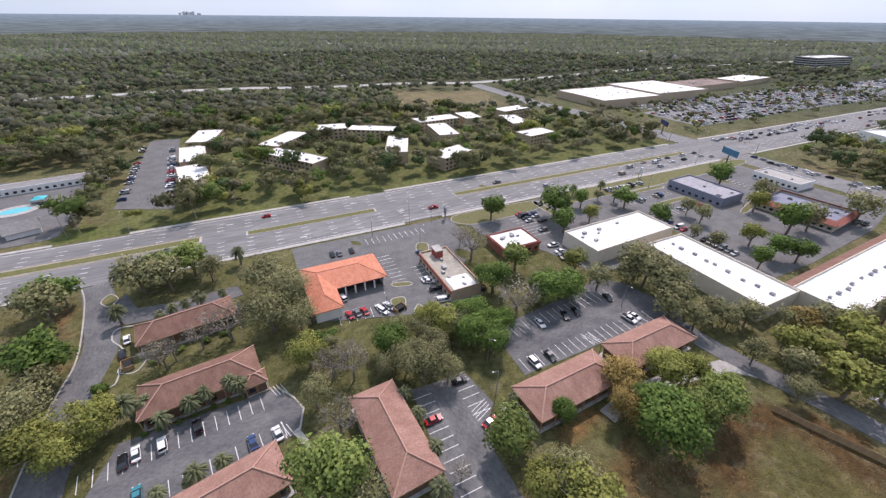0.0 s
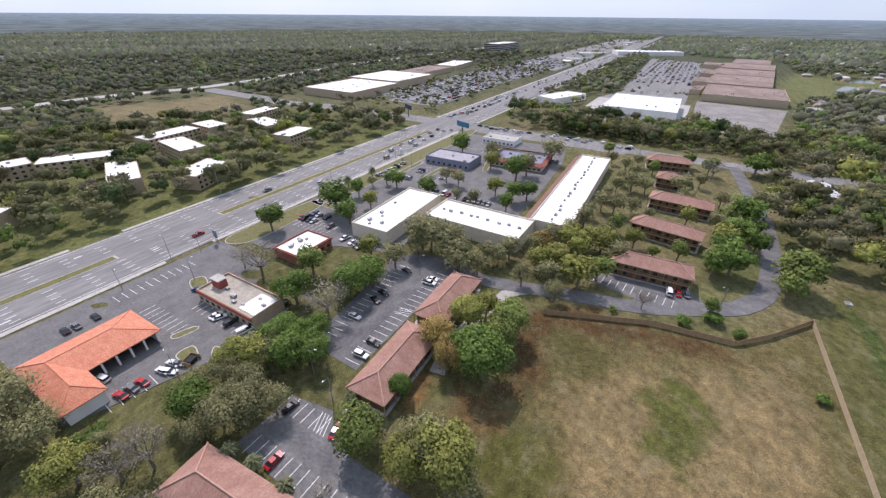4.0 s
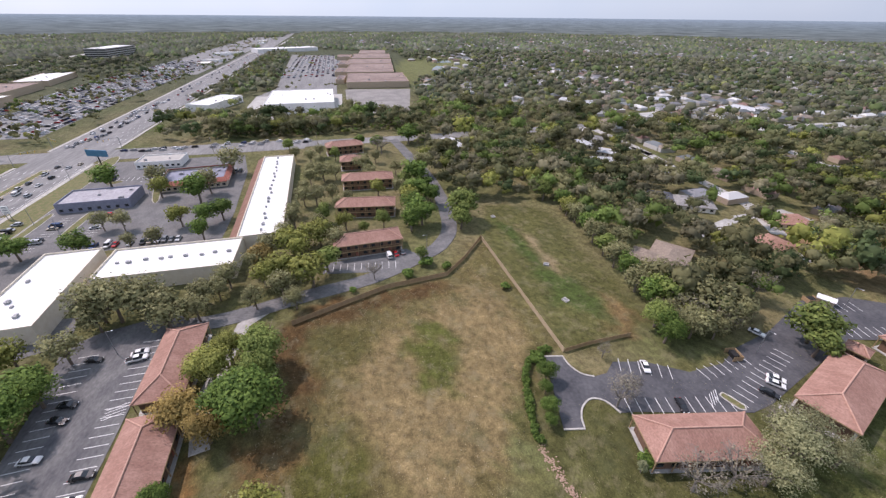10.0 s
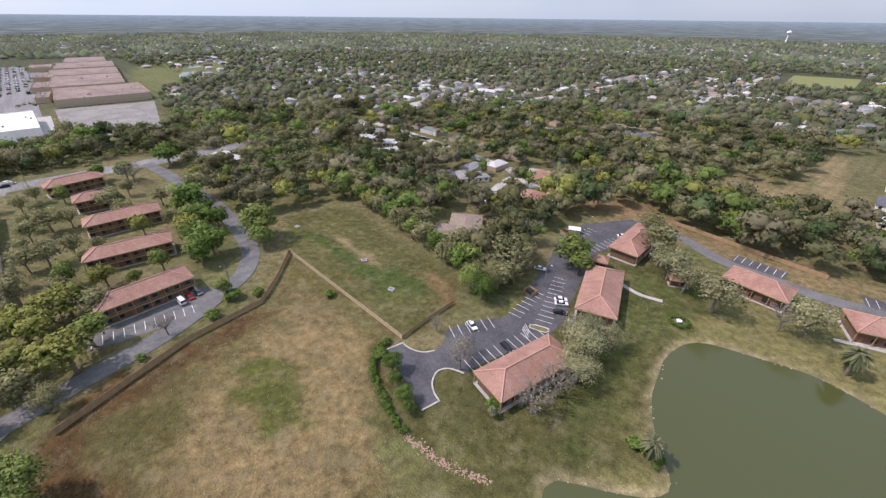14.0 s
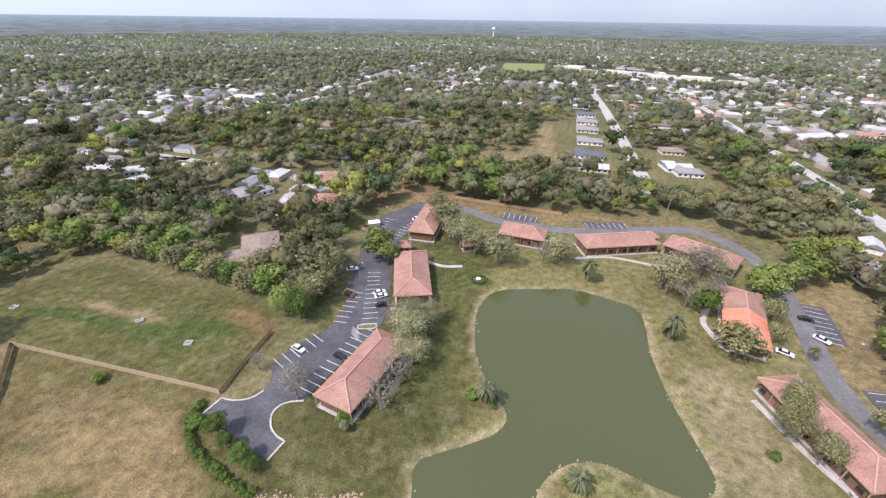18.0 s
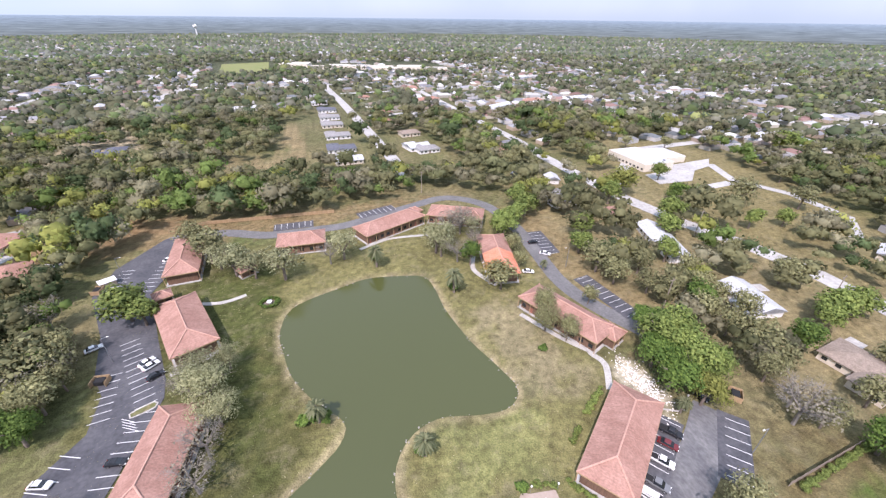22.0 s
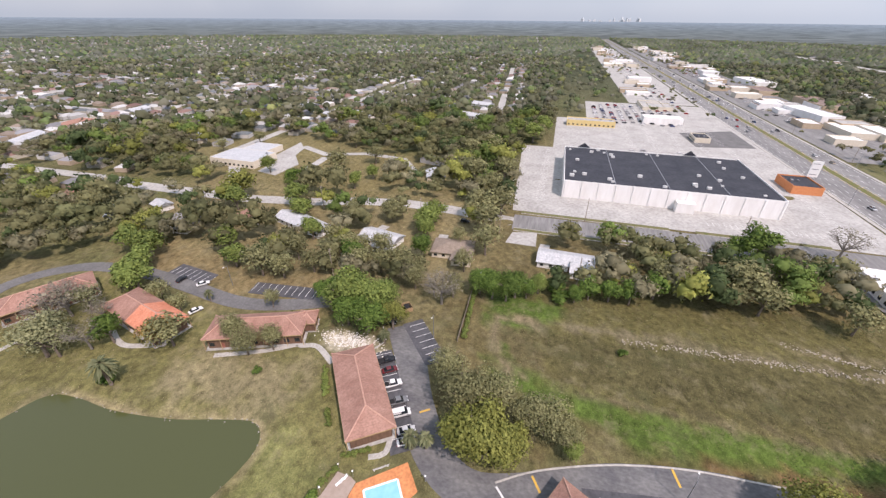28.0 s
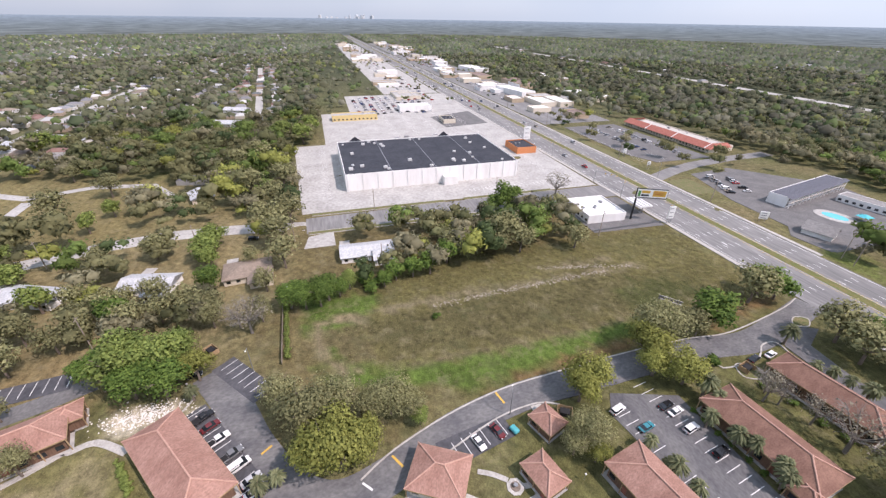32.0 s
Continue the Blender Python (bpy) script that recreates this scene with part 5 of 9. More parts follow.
def house(x, y, deg, length, width, roof, wall, label, eave=2.8, rise=1.8, gable=False, wing=0, drive=0, group="suburban houses", pitch=3.2):
    """A one-storey house: walls, hip or gable roof with overhang, windows, doors, an optional wing and drive."""
    ob = base("house", x, y, deg, label, "house", group)
    blocks = [(0, 0, length / 2, width / 2)] + ([(wing * length * 0.28, -width * 0.5, width * 0.34, width * 0.42)] if wing else [])
    for bx, by, L, Wd in blocks:
        bm = bmesh.new()
        box(bm, bx - L, bx + L, by - Wd, by + Wd, 0, eave)
        body = part("wall", bm, wall, ob)
        o = 0.6
        r = L + o if gable else max(0.0, L - Wd)
        zz = eave + rise * (1 if bx == 0 and by == 0 else 0.92)
        A = [(bx - L - o, by - Wd - o, eave - 0.1), (bx + L + o, by - Wd - o, eave - 0.1), (bx + L + o, by + Wd + o, eave - 0.1), (bx - L - o, by + Wd + o, eave - 0.1), (bx - r, by, zz), (bx + r, by, zz)]
        bm = bmesh.new()
        for f in ((0, 1, 5, 4), (2, 3, 4, 5), (1, 2, 5), (3, 0, 4)):
            t = [bm.verts.new((A[i][0], A[i][1], A[i][2] + 0.18)) for i in f]
            lo = [bm.verts.new(A[i]) for i in f]
            bm.faces.new(t)
            bm.faces.new(lo[::-1])
            for i in range(len(f)):
                j = (i + 1) % len(f)
                bm.faces.new((lo[i], lo[j], t[j], t[i]))
        part("roof", bm, roof, ob)
        n = max(1, int(2 * L / pitch))
        for side in (-1, 1):
            for i in range(n):
                px = bx - L + (i + 0.5) * 2 * L / n
                bm = bmesh.new()
                if i == n // 2 and by == 0:
                    box(bm, px - 0.5, px + 0.5, by + side * Wd - 0.05, by + side * Wd + 0.05, 0.05, 2.1)
                    part("door", bm, M_WOODWALL, body)
                else:
                    box(bm, px - 0.7, px + 0.7, by + side * Wd - 0.05, by + side * Wd + 0.05, 0.9, 2.1)
                    part("window", bm, M_DARKGLASS, body)
    if drive:
        bm = bmesh.new()
        box(bm, -length / 2 - 0.5, -length / 2 + 4.0, drive * width * 0.5, drive * (width * 0.5 + 9), 0.02, 0.07) if drive > 0 else box(bm, -length / 2 - 0.5, -length / 2 + 4.0, drive * (width * 0.5) * 1.0 - 9, drive * width * 0.5, 0.02, 0.07)
        part("driveway", bm, M_PALECONCRETE, ob)
    return ob


M_SHINGLE = mat("grey_shingles", (0.2, 0.195, 0.19), (0.28, 0.27, 0.26), 0.8, 0.95, bump=0.3, fine=3.0)
M_BROWNSHINGLE = mat("brown_shingles", (0.2, 0.16, 0.125), (0.28, 0.225, 0.18), 0.8, 0.95, bump=0.3, fine=3.0)
M_PALESHINGLE = mat("pale_metal_roof", (0.37, 0.385, 0.4), (0.5, 0.505, 0.51), 0.5, 0.6, fine=2.0)
M_DARKSHINGLE = mat("dark_blue_grey_shingles", (0.085, 0.09, 0.11), (0.13, 0.135, 0.155), 0.8, 0.95, bump=0.3, fine=3.0)
M_REDSHINGLE = mat("faded_red_shingles", (0.28, 0.15, 0.11), (0.36, 0.21, 0.16), 0.8, 0.95, bump=0.3, fine=3.0)
HOUSES = [
    (-130, -171, 95, 17, 11, M_SHINGLE, M_WHITE, 1, 0), (-141, -143, 80, 14, 10, M_REDSHINGLE, M_CREAM, 0, 0), (-142, -108, 68, 20, 9, M_PALESHINGLE, M_WHITE, 0, 0), (-140, -71, 78, 18, 10, M_PALESHINGLE, M_WHITE, 1, 1),
    (-140, -37, 95, 17, 12, M_BROWNSHINGLE, M_CREAM, 1, 1), (-143, 10.5, 88, 22, 11, M_PALESHINGLE, M_WHITE, 1, 1), (-228, -71, 20, 13, 11, M_PALESHINGLE, M_CREAM, 0, 0), (-143, -259, 40, 15, 10, M_REDSHINGLE, M_CREAM, 0, 0),
    (-29, -273, 2, 18, 11, M_PALESHINGLE, M_CREAM, 1, 0), (-28, -302, 0, 20, 12, M_DARKSHINGLE, M_WHITE, 1, 0), (-30, -340, 0, 19, 12, M_SHINGLE, M_WHITE, 1, 0), (-30, -380, 0, 18, 12, M_SHINGLE, M_CREAM, 1, 0), (-31, -412, 0, 18, 12, M_SHINGLE, M_WHITE, 1, 0), (-32, -447, 0, 18, 12, M_DARKSHINGLE, M_WHITE, 1, 0),
    (-88, -281, 5, 16, 11, M_SHINGLE, M_WHITE, 1, 0), (-88, -330, 5, 16, 11, M_BROWNSHINGLE, M_CREAM, 0, 0), (-86, -372, 5, 16, 11, M_REDSHINGLE, M_CREAM, 1, 0), (-85, -415, 5, 16, 11, M_REDSHINGLE, M_WHITE, 0, 0), (-83, -460, 5, 16, 11, M_BROWNSHINGLE, M_WHITE, 0, 0),
    (-28, -490, 0, 17, 11, M_PALESHINGLE, M_WHITE, 0, 0), (-25, -530, 0, 17, 11, M_SHINGLE, M_CREAM, 0, 0), (-80, -510, 0, 17, 11, M_REDSHINGLE, M_CREAM, 0, 0),
    (112, -122.5, 128, 21, 14, M_BROWNSHINGLE, M_CREAM, 1, 0), (111, -172, 100, 17, 11, M_REDSHINGLE, M_CREAM, 1, 1), (124, -340, 95, 22, 12, M_DARKSHINGLE, M_CREAM, 1, 0), (140, -338, 95, 20, 12, M_DARKSHINGLE, M_CREAM, 0, 0), (154, -173, 60, 18, 10, M_SHINGLE, M_WHITE, 1, 0), (168, -163, 60, 12, 9, M_DARKSHINGLE, M_CREAM, 0, 0),
    (288, -79, 25, 24, 10, M_PALESHINGLE, M_WHITE, 1, 0), (244, -183, 40, 16, 10, M_PALESHINGLE, M_CREAM, 0, 0), (281, -192, 60, 15, 10, M_SHINGLE, M_WHITE, 0, 0), (229, -168, 70, 15, 10, M_PALESHINGLE, M_WHITE, 0, 0), (270, -176, 50, 17, 11, M_PALESHINGLE, M_CREAM, 0, 0), (182, -303, 60, 15, 10, M_SHINGLE, M_WHITE, 0, 0),
    (128, -203, 75, 17, 11, M_REDSHINGLE, M_CREAM, 1, 0), (-128, -212, 40, 13, 8, M_PALESHINGLE, M_WHITE, 0, 0), (-141, -197, 70, 9, 7, M_PALESHINGLE, M_WHITE, 0, 0), (-83, -289, 10, 16, 11, M_PALESHINGLE, M_WHITE, 1, 0), (-145.5, -120, 70, 18, 9, M_PALESHINGLE, M_WHITE, 0, 0),
]
FAR_HOUSES = [
    (432, -191, 60, 22, 14, M_SHINGLE, M_WHITE), (434, -254, 20, 16, 11, M_PALESHINGLE, M_WHITE), (415, -272, 80, 15, 10, M_PALESHINGLE, M_WHITE), (329, -240, 75, 18, 11, M_BROWNSHINGLE, M_CREAM), (365, -359, 20, 22, 12, M_SHINGLE, M_WHITE), (347, -378, 20, 22, 12, M_SHINGLE, M_CREAM),
    (352, -418, 10, 26, 13, M_PALESHINGLE, M_WHITE), (320, -467, 60, 18, 11, M_PALESHINGLE, M_CREAM), (330, -246, 30, 14, 10, M_REDSHINGLE, M_CREAM), (420, -362, 70, 24, 11, M_PALESHINGLE, M_CREAM), (-255, -281, 40, 18, 11, M_PALESHINGLE, M_CREAM), (-329, -430, 5, 22, 12, M_PALESHINGLE, M_WHITE),
    (-268, -432, 5, 26, 12, M_REDSHINGLE, M_CREAM), (-214, -413, 25, 34, 11, M_PALESHINGLE, M_WHITE), (-208, -463, 20, 22, 12, M_SHINGLE, M_WHITE), (-205, -545, 60, 26, 12, M_PALESHINGLE, M_CREAM), (-158, -561, 80, 24, 12, M_REDSHINGLE, M_CREAM), (-151, -474, 15, 28, 12, M_REDSHINGLE, M_CREAM),
    (-381, -193, 70, 26, 10, M_PALESHINGLE, M_WHITE), (-323, -184, 20, 16, 11, M_SHINGLE, M_WHITE), (-382, -126, 80, 24, 12, M_REDSHINGLE, M_CREAM), (-410, -84, 70, 28, 12, M_PALESHINGLE, M_WHITE), (-473, -85, 70, 24, 12, M_PALESHINGLE, M_WHITE), (-383, -59, 85, 24, 11, M_SHINGLE, M_WHITE), (-368, -224, 60, 16, 11, M_PALESHINGLE, M_CREAM), (-408, -272, 70, 20, 11, M_PALESHINGLE, M_WHITE),
]
ROOF_WORD = {M_SHINGLE: "grey shingle", M_BROWNSHINGLE: "brown shingle", M_PALESHINGLE: "pale metal", M_DARKSHINGLE: "dark shingle", M_REDSHINGLE: "faded red"}
for x, y, deg, l, w, rf, wl, wing, dr in HOUSES:
    house(x, y, deg, l, w, rf, wl, "one-storey " + ("white" if wl is M_WHITE else "cream") + " house with a " + ROOF_WORD[rf] + " roof", wing=wing, drive=dr, gable=rf is M_PALESHINGLE)
for x, y, deg, l, w, rf, wl in FAR_HOUSES:
    house(x, y, deg, l, w, rf, wl, "far one-storey " + ("white" if wl is M_WHITE else "cream") + " house with a " + ROOF_WORD[rf] + " roof", rise=2.2, gable=rf is M_PALESHINGLE, pitch=7.0)
HOUSES += [(*h, 0, 0) for h in FAR_HOUSES]
HOUSE_SPOTS = [(x, y, 0.5 * l + 2) for x, y, _, l, *_ in HOUSES]

# small residential streets
STREETS = [([(-700, -420), (-70, -416)], 4), ([(-330, -900), (-326, -150)], 4), ([(-168, -260), (-160, -900)], 4), ([(-500, -640), (330, -644)], 4.5), ([(150, -900), (146, -560)], 4), ([(-700, -240), (-240, -236), (-176, -180)], 4), ([(120, -190), (150, -205), (260, -215), (320, -215)], 3.5),
           ([(-320, -560), (-60, -556)], 4), ([(260, -900), (290, -400), (330, -300)], 4), ([(-500, -900), (-496, -250)], 4), ([(-266, -191), (-252, -163), (-263, -135), (-258, -104), (-235, -88)], 3), ([(-246, -160), (-208, -158)], 3), ([(116, -222), (140, -216), (139, -186), (128, -150)], 2.7), ([(178, -312), (222, -322), (236, -330)], 3.5), ([(340, -240), (362, -300), (378, -404), (384, -470)], 4), ([(238, -214), (264, -210)], 3), ([(-320, -445), (-270, -452)], 9), ([(330, -420), (700, -380)], 4), ([(-900, -100), (-430, -60)], 4)]
for pts, half in STREETS:
    strip("residential_street", pts, half, M_PALECONCRETE, "pale grey residential street among trees", 0.03)
    for a, c in zip(pts, pts[1:]):
        n = int(math.hypot(c[0] - a[0], c[1] - a[1]) / 9) + 1
        HOUSE_SPOTS += [(a[0] + (c[0] - a[0]) * i / n, a[1] + (c[1] - a[1]) * i / n, half + 2.0) for i in range(n + 1)]

# houses too far to tell apart
rng = np.random.RandomState(77)
hx, hy = [], []
for pts, half in STREETS:
    for a, c in zip(pts, pts[1:]):
        d = np.array(c, float) - a
        n = int(np.hypot(*d) / 24)
        s = np.array((-d[1], d[0])) / np.hypot(*d)
        for i in range(n):
            for k in (-1, 1):
                q = np.array(a) + d * (i + 0.5) / n + s * k * (17 + rng.uniform(-2, 4))
                hx.append(q[0])
                hy.append(q[1])
# rows of houses along streets: along x every 21 m, across every 38 m, bent gently, in clusters between woods
fx, fy = (g.ravel() for g in np.meshgrid(np.arange(-2400, 2401, 21.0), np.arange(-2400, 2401, 38.0)))
fx, fy = fx + rng.uniform(-4, 4, len(fx)) + 30 * wavy(fx, fy, 500, 62), fy + rng.uniform(-4, 4, len(fy)) + 30 * wavy(fx, fy, 500, 63)
fd = np.hypot(fx, fy)


def suburb(x, y):
    """Where houses stand close together rather than woods."""
    return ((y < -60) | ((y > 330) & (np.hypot(x, y) > 900))) & (wavy(x, y, 330, 61) > np.where(y < 0, -0.7, 0.5)) & (np.hypot(x, y) > 470)


keep = (fd > 440) & (fd < 2400) & (rng.uniform(size=len(fx)) < np.where(suburb(fx, fy), 0.6, np.where(fy < -60, 0.14, 0.05))) & ((fy < -60) | (fy > 620))
for poly in ([(-430, -8), (-165, -8), (-165, 165), (-430, 165)], [(345, -100), (560, -110), (1280, -200), (1300, 205), (345, 165)], [(-285, -250), (-200, -250), (-182, -92), (-290, -98)], [(-110, -640), (-8, -640), (-12, -236), (-104, -236)], [(20, -780), (130, -770), (140, -1000), (20, -1010)], [(-300, -720), (0, -840), (-40, -960), (-320, -900)], [(660, -90), (880, -260), (900, -180), (700, -60)]):
    keep &= ~inside(fx, fy, poly)
hx, hy = np.concatenate([hx, fx[keep]]), np.concatenate([hy, fy[keep]])
ok = np.ones(len(hx), bool)
for x, y, r in HOUSE_SPOTS[: len(HOUSES)]:
    ok &= np.hypot(hx - x, hy - y) > 16
ok &= ~((np.abs(hx + 58) < 45) & (hy > -560) & (hy < -236)) & ~((hx > -192) & (hx < -160) & (hy > -260))
ok &= ~inside(hx, hy, [(-285, -250), (-190, -250), (-176, -92), (-290, -98)])
hx, hy = hx[ok], hy[ok]
n = len(hx)
L, Wd, dg = rng.uniform(5.2, 8.5, n), rng.uniform(3.8, 5.4, n), rng.choice([0, 90, 10, 100, 80], n) + rng.uniform(-6, 6, n)
V = np.array([(-1, -1, 0), (1, -1, 0), (1, 1, 0), (-1, 1, 0), (-1, -1, 1), (1, -1, 1), (1, 1, 1), (-1, 1, 1), (-0.45, 0, 1.65), (0.45, 0, 1.65)])
Q = np.array([(0, 1, 5), (0, 5, 4), (1, 2, 6), (1, 6, 5), (2, 3, 7), (2, 7, 6), (3, 0, 4), (3, 4, 7), (4, 5, 9), (4, 9, 8), (6, 7, 8), (6, 8, 9), (5, 6, 9), (7, 4, 8)])
vx, vy = V[None, :, 0] * L[:, None], V[None, :, 1] * Wd[:, None]
c, s = np.cos(np.radians(dg))[:, None], np.sin(np.radians(dg))[:, None]
P3 = np.stack([hx[:, None] + vx * c - vy * s, hy[:, None] + vx * s + vy * c, np.broadcast_to(V[None, :, 2] * 3.0, (n, 10))], -1).reshape(-1, 3)
wallc = np.array([(0.42, 0.39, 0.33), (0.48, 0.47, 0.45), (0.36, 0.29, 0.22)])[rng.choice(3, n)]
roofc = np.array([(0.22, 0.22, 0.23), (0.14, 0.155, 0.16), (0.23, 0.19, 0.155), (0.46, 0.46, 0.45), (0.22, 0.14, 0.12)])[rng.choice(5, n, p=(0.3, 0.2, 0.14, 0.26, 0.1))]
tint = np.concatenate([np.repeat(wallc[:, None], 8, 1), np.repeat(roofc[:, None], 6, 1)], 1).reshape(-1, 3)
tagged(new("distant_houses", bulk("distant_houses", P3, (Q[None] + 10 * np.arange(n)[:, None, None]).reshape(-1, 3), M_TINT, tint)), "many small distant houses with pale and grey roofs", "houses", kind="stuff")
HOUSE_SPOTS += [(a, b_, 5.5) for a, b_ in zip(hx, hy)]
for k, forms in KINDS.items():
    for n, ob in enumerate(forms):
        if (k, n) not in USED:
            for o in (*ob.children_recursive, ob):
                bpy.data.objects.remove(o)

# ---- woods and suburbs further off ----
KEEP_OUT = [
    [(600, -100), (640, -90), (806, -100), (850, -124), (836, -180), (990, -200), (975, -296), (790, -248), (712, -214), (695, -160), (650, -122)],
    [(-550, 25), (-440, 25), (-440, 165), (-550, 165)],
    [(-174, 112), (-128, 112), (-128, 165), (-174, 165)],
    [(-345, 208), (-1700, 208), (-1700, 288), (-345, 288)], [(-430, 80), (-1700, 80), (-1700, 160), (-430, 160)], [(768, 215), (2000, 220), (2000, 332), (768, 332)],
    [(-4800, 156), (4800, 156), (4800, 210), (-4800, 210)],
    [(-135, 165), (-118, -20), (-104, -60), (-106, -170), (-98, -190), (-76, -206), (-50, -201), (-30, -200), (0, -196), (20, -195), (40, -200), (68, -203), (88, -165), (84, -146), (78, -122), (77, -102), (100, -102), (130, -106), (180, -106), (188, -60), (150, -52), (345, -50), (345, 165)],
    [(-450, -3), (-325, -3), (-325, -27), (-188, -20), (-165, -8), (-165, 165), (-450, 165)], [(-176, -260), (-156, -260), (-158, -160), (-168, -110), (-166, 165), (-192, 165), (-192, -70), (-182, -120)],
    [(-53, -640), (-38, -640), (-52, -236), (-67, -236)], [(-46, -262), (50, -253), (50, -295), (16, -305), (16, -400), (-46, -470)], [(-100, -330), (-66, -330), (-68, -236), (-100, -236)], [(318, -300), (340, -300), (330, -60), (330, 40), (340, 165), (300, 165), (300, 40), (310, -60)], [(332, 159), (328, 128), (380, 150), (400, 160)], [(445, 118), (520, 108), (530, 140), (450, 156)], [(306, 205), (340, 205), (336, 340), (324, 400), (328, 545), (290, 545), (288, 395), (300, 330)],
    [(145, 392), (275, 388), (302, 492), (172, 532)], [(330, 210), (760, 210), (760, 430), (330, 430)], [(405, -75), (560, -98), (1150, -160), (1290, 40), (1190, 212), (1130, 110), (595, 86), (540, 106), (405, 106)], [(600, -100), (645, -120), (820, -170), (900, -190), (1000, -140), (860, -105)],
    [(-345, 205), (-88, 205), (-88, 325), (-345, 330)], [(-75, 205), (-40, 205), (-48, 385), (-76, 385)], [(20, -780), (130, -770), (140, -1000), (20, -1010)], [(-300, -720), (0, -840), (-40, -960), (-320, -900)],
    [(-1500, 588), (-142, 584), (-70, 588), (10, 578), (100, 550), (224, 545), (300, 520), (420, 520), (660, 550), (1500, 520), (1500, 575), (660, 606), (420, 576), (312, 576), (224, 606), (107, 614), (14, 643), (-70, 653), (-142, 650), (-1500, 656)],
    [(880, -190), (970, -195), (990, -255), (885, -240)], [(80, -330), (150, -355), (170, -325), (90, -300)], [(-285, -250), (-200, -250), (-190, -165), (-182, -92), (-262, -98), (-290, -207)], [(-118, -20), (-118, -60), (-165, -60), (-165, 0), (-135, 20)],
]
SPARSE = [([(-110, -640), (-8, -640), (-12, -236), (-104, -236)], 0.14), ([(-80, 205), (330, 205), (320, 360), (-80, 390)], 0.36), ([(-240, -260), (-100, -200), (-108, -20), (-240, -15)], 0.6), ([(-900, -1300), (500, -1300), (500, -380), (-130, -260), (-240, -200), (-900, -150)], 0.8), ([(-1400, 205), (-345, 205), (-345, 330), (-1400, 330)], 0.35),
          ([(-1400, -10), (-430, -10), (-430, 160), (-1400, 160)], 0.15), ([(200, -1300), (900, -1300), (900, -250), (350, -120), (200, -330)], 0.85), ([(760, 210), (2000, 210), (2000, 420), (760, 400)], 0.3), ([(345, 165), (345, 100), (400, 100), (1500, 150), (1500, 175)], 0.5)]
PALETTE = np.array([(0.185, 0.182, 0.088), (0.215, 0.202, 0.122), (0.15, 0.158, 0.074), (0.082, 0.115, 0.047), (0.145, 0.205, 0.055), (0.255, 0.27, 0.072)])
HAZY_PALETTE = 0.75 * PALETTE + 0.25 * PALETTE.mean(0)  # crown colours drawn together: the low contrast of haze painted into the leaves
CHANCE = np.array([0.31, 0.21, 0.17, 0.12, 0.12, 0.07])
PHI = (1 + 5 ** 0.5) / 2
ICO_V = np.array([(-1, PHI, 0), (1, PHI, 0), (-1, -PHI, 0), (1, -PHI, 0), (0, -1, PHI), (0, 1, PHI), (0, -1, -PHI), (0, 1, -PHI), (PHI, 0, -1), (PHI, 0, 1), (-PHI, 0, -1), (-PHI, 0, 1)]) / math.sqrt(1 + PHI * PHI)
ICO_F = np.array([(0, 11, 5), (0, 5, 1), (0, 1, 7), (0, 7, 10), (0, 10, 11), (1, 5, 9), (5, 11, 4), (11, 10, 2), (10, 7, 6), (7, 1, 8), (3, 9, 4), (3, 4, 2), (3, 2, 6), (3, 6, 8), (3, 8, 9), (4, 9, 5), (2, 4, 11), (6, 2, 10), (8, 6, 7), (9, 8, 1)])
TOP_F = ICO_F[ICO_V[ICO_F].mean(1)[:, 2] > -0.45]  # the underside of a far crown is never seen


def free_spots(step, r_in, r_out, seed, keep=KEEP_OUT, sparse=SPARSE, gardens=0.82):
    """Jittered spots in a ring round the camera that lie on no road, lot or building."""
    rng = np.random.RandomState(seed)
    n = int(2 * r_out / step)
    gx, gy = np.meshgrid(np.arange(n), np.arange(n))
    x = (gx.ravel() + rng.uniform(-0.1, 1.1, n * n)) * step - r_out
    y = (gy.ravel() + rng.uniform(-0.1, 1.1, n * n)) * step - r_out
    d = np.hypot(x, y)
    ok = (d >= r_in) & (d < r_out)
    for poly in keep:
        ok &= ~inside(x, y, poly)
    chance = np.where(wavy(x, y, 120, seed) > 0.75, 0.6, 0.97 if r_out < 500 else 0.84)
    for poly, c in sparse:
        chance = np.where(inside(x, y, poly), c, chance)
    ok &= rng.uniform(0, 1, n * n) < chance
    x, y = x[ok], y[ok]
    free = ~TAKEN[np.clip(((x + 2500) / 3).astype(int), 0, 1666), np.clip(((y + 2500) / 3).astype(int), 0, 1666)]
    free &= ~suburb(x, y) | (rng.uniform(0, 1, len(x)) < gardens)
    return x[free], y[free], rng


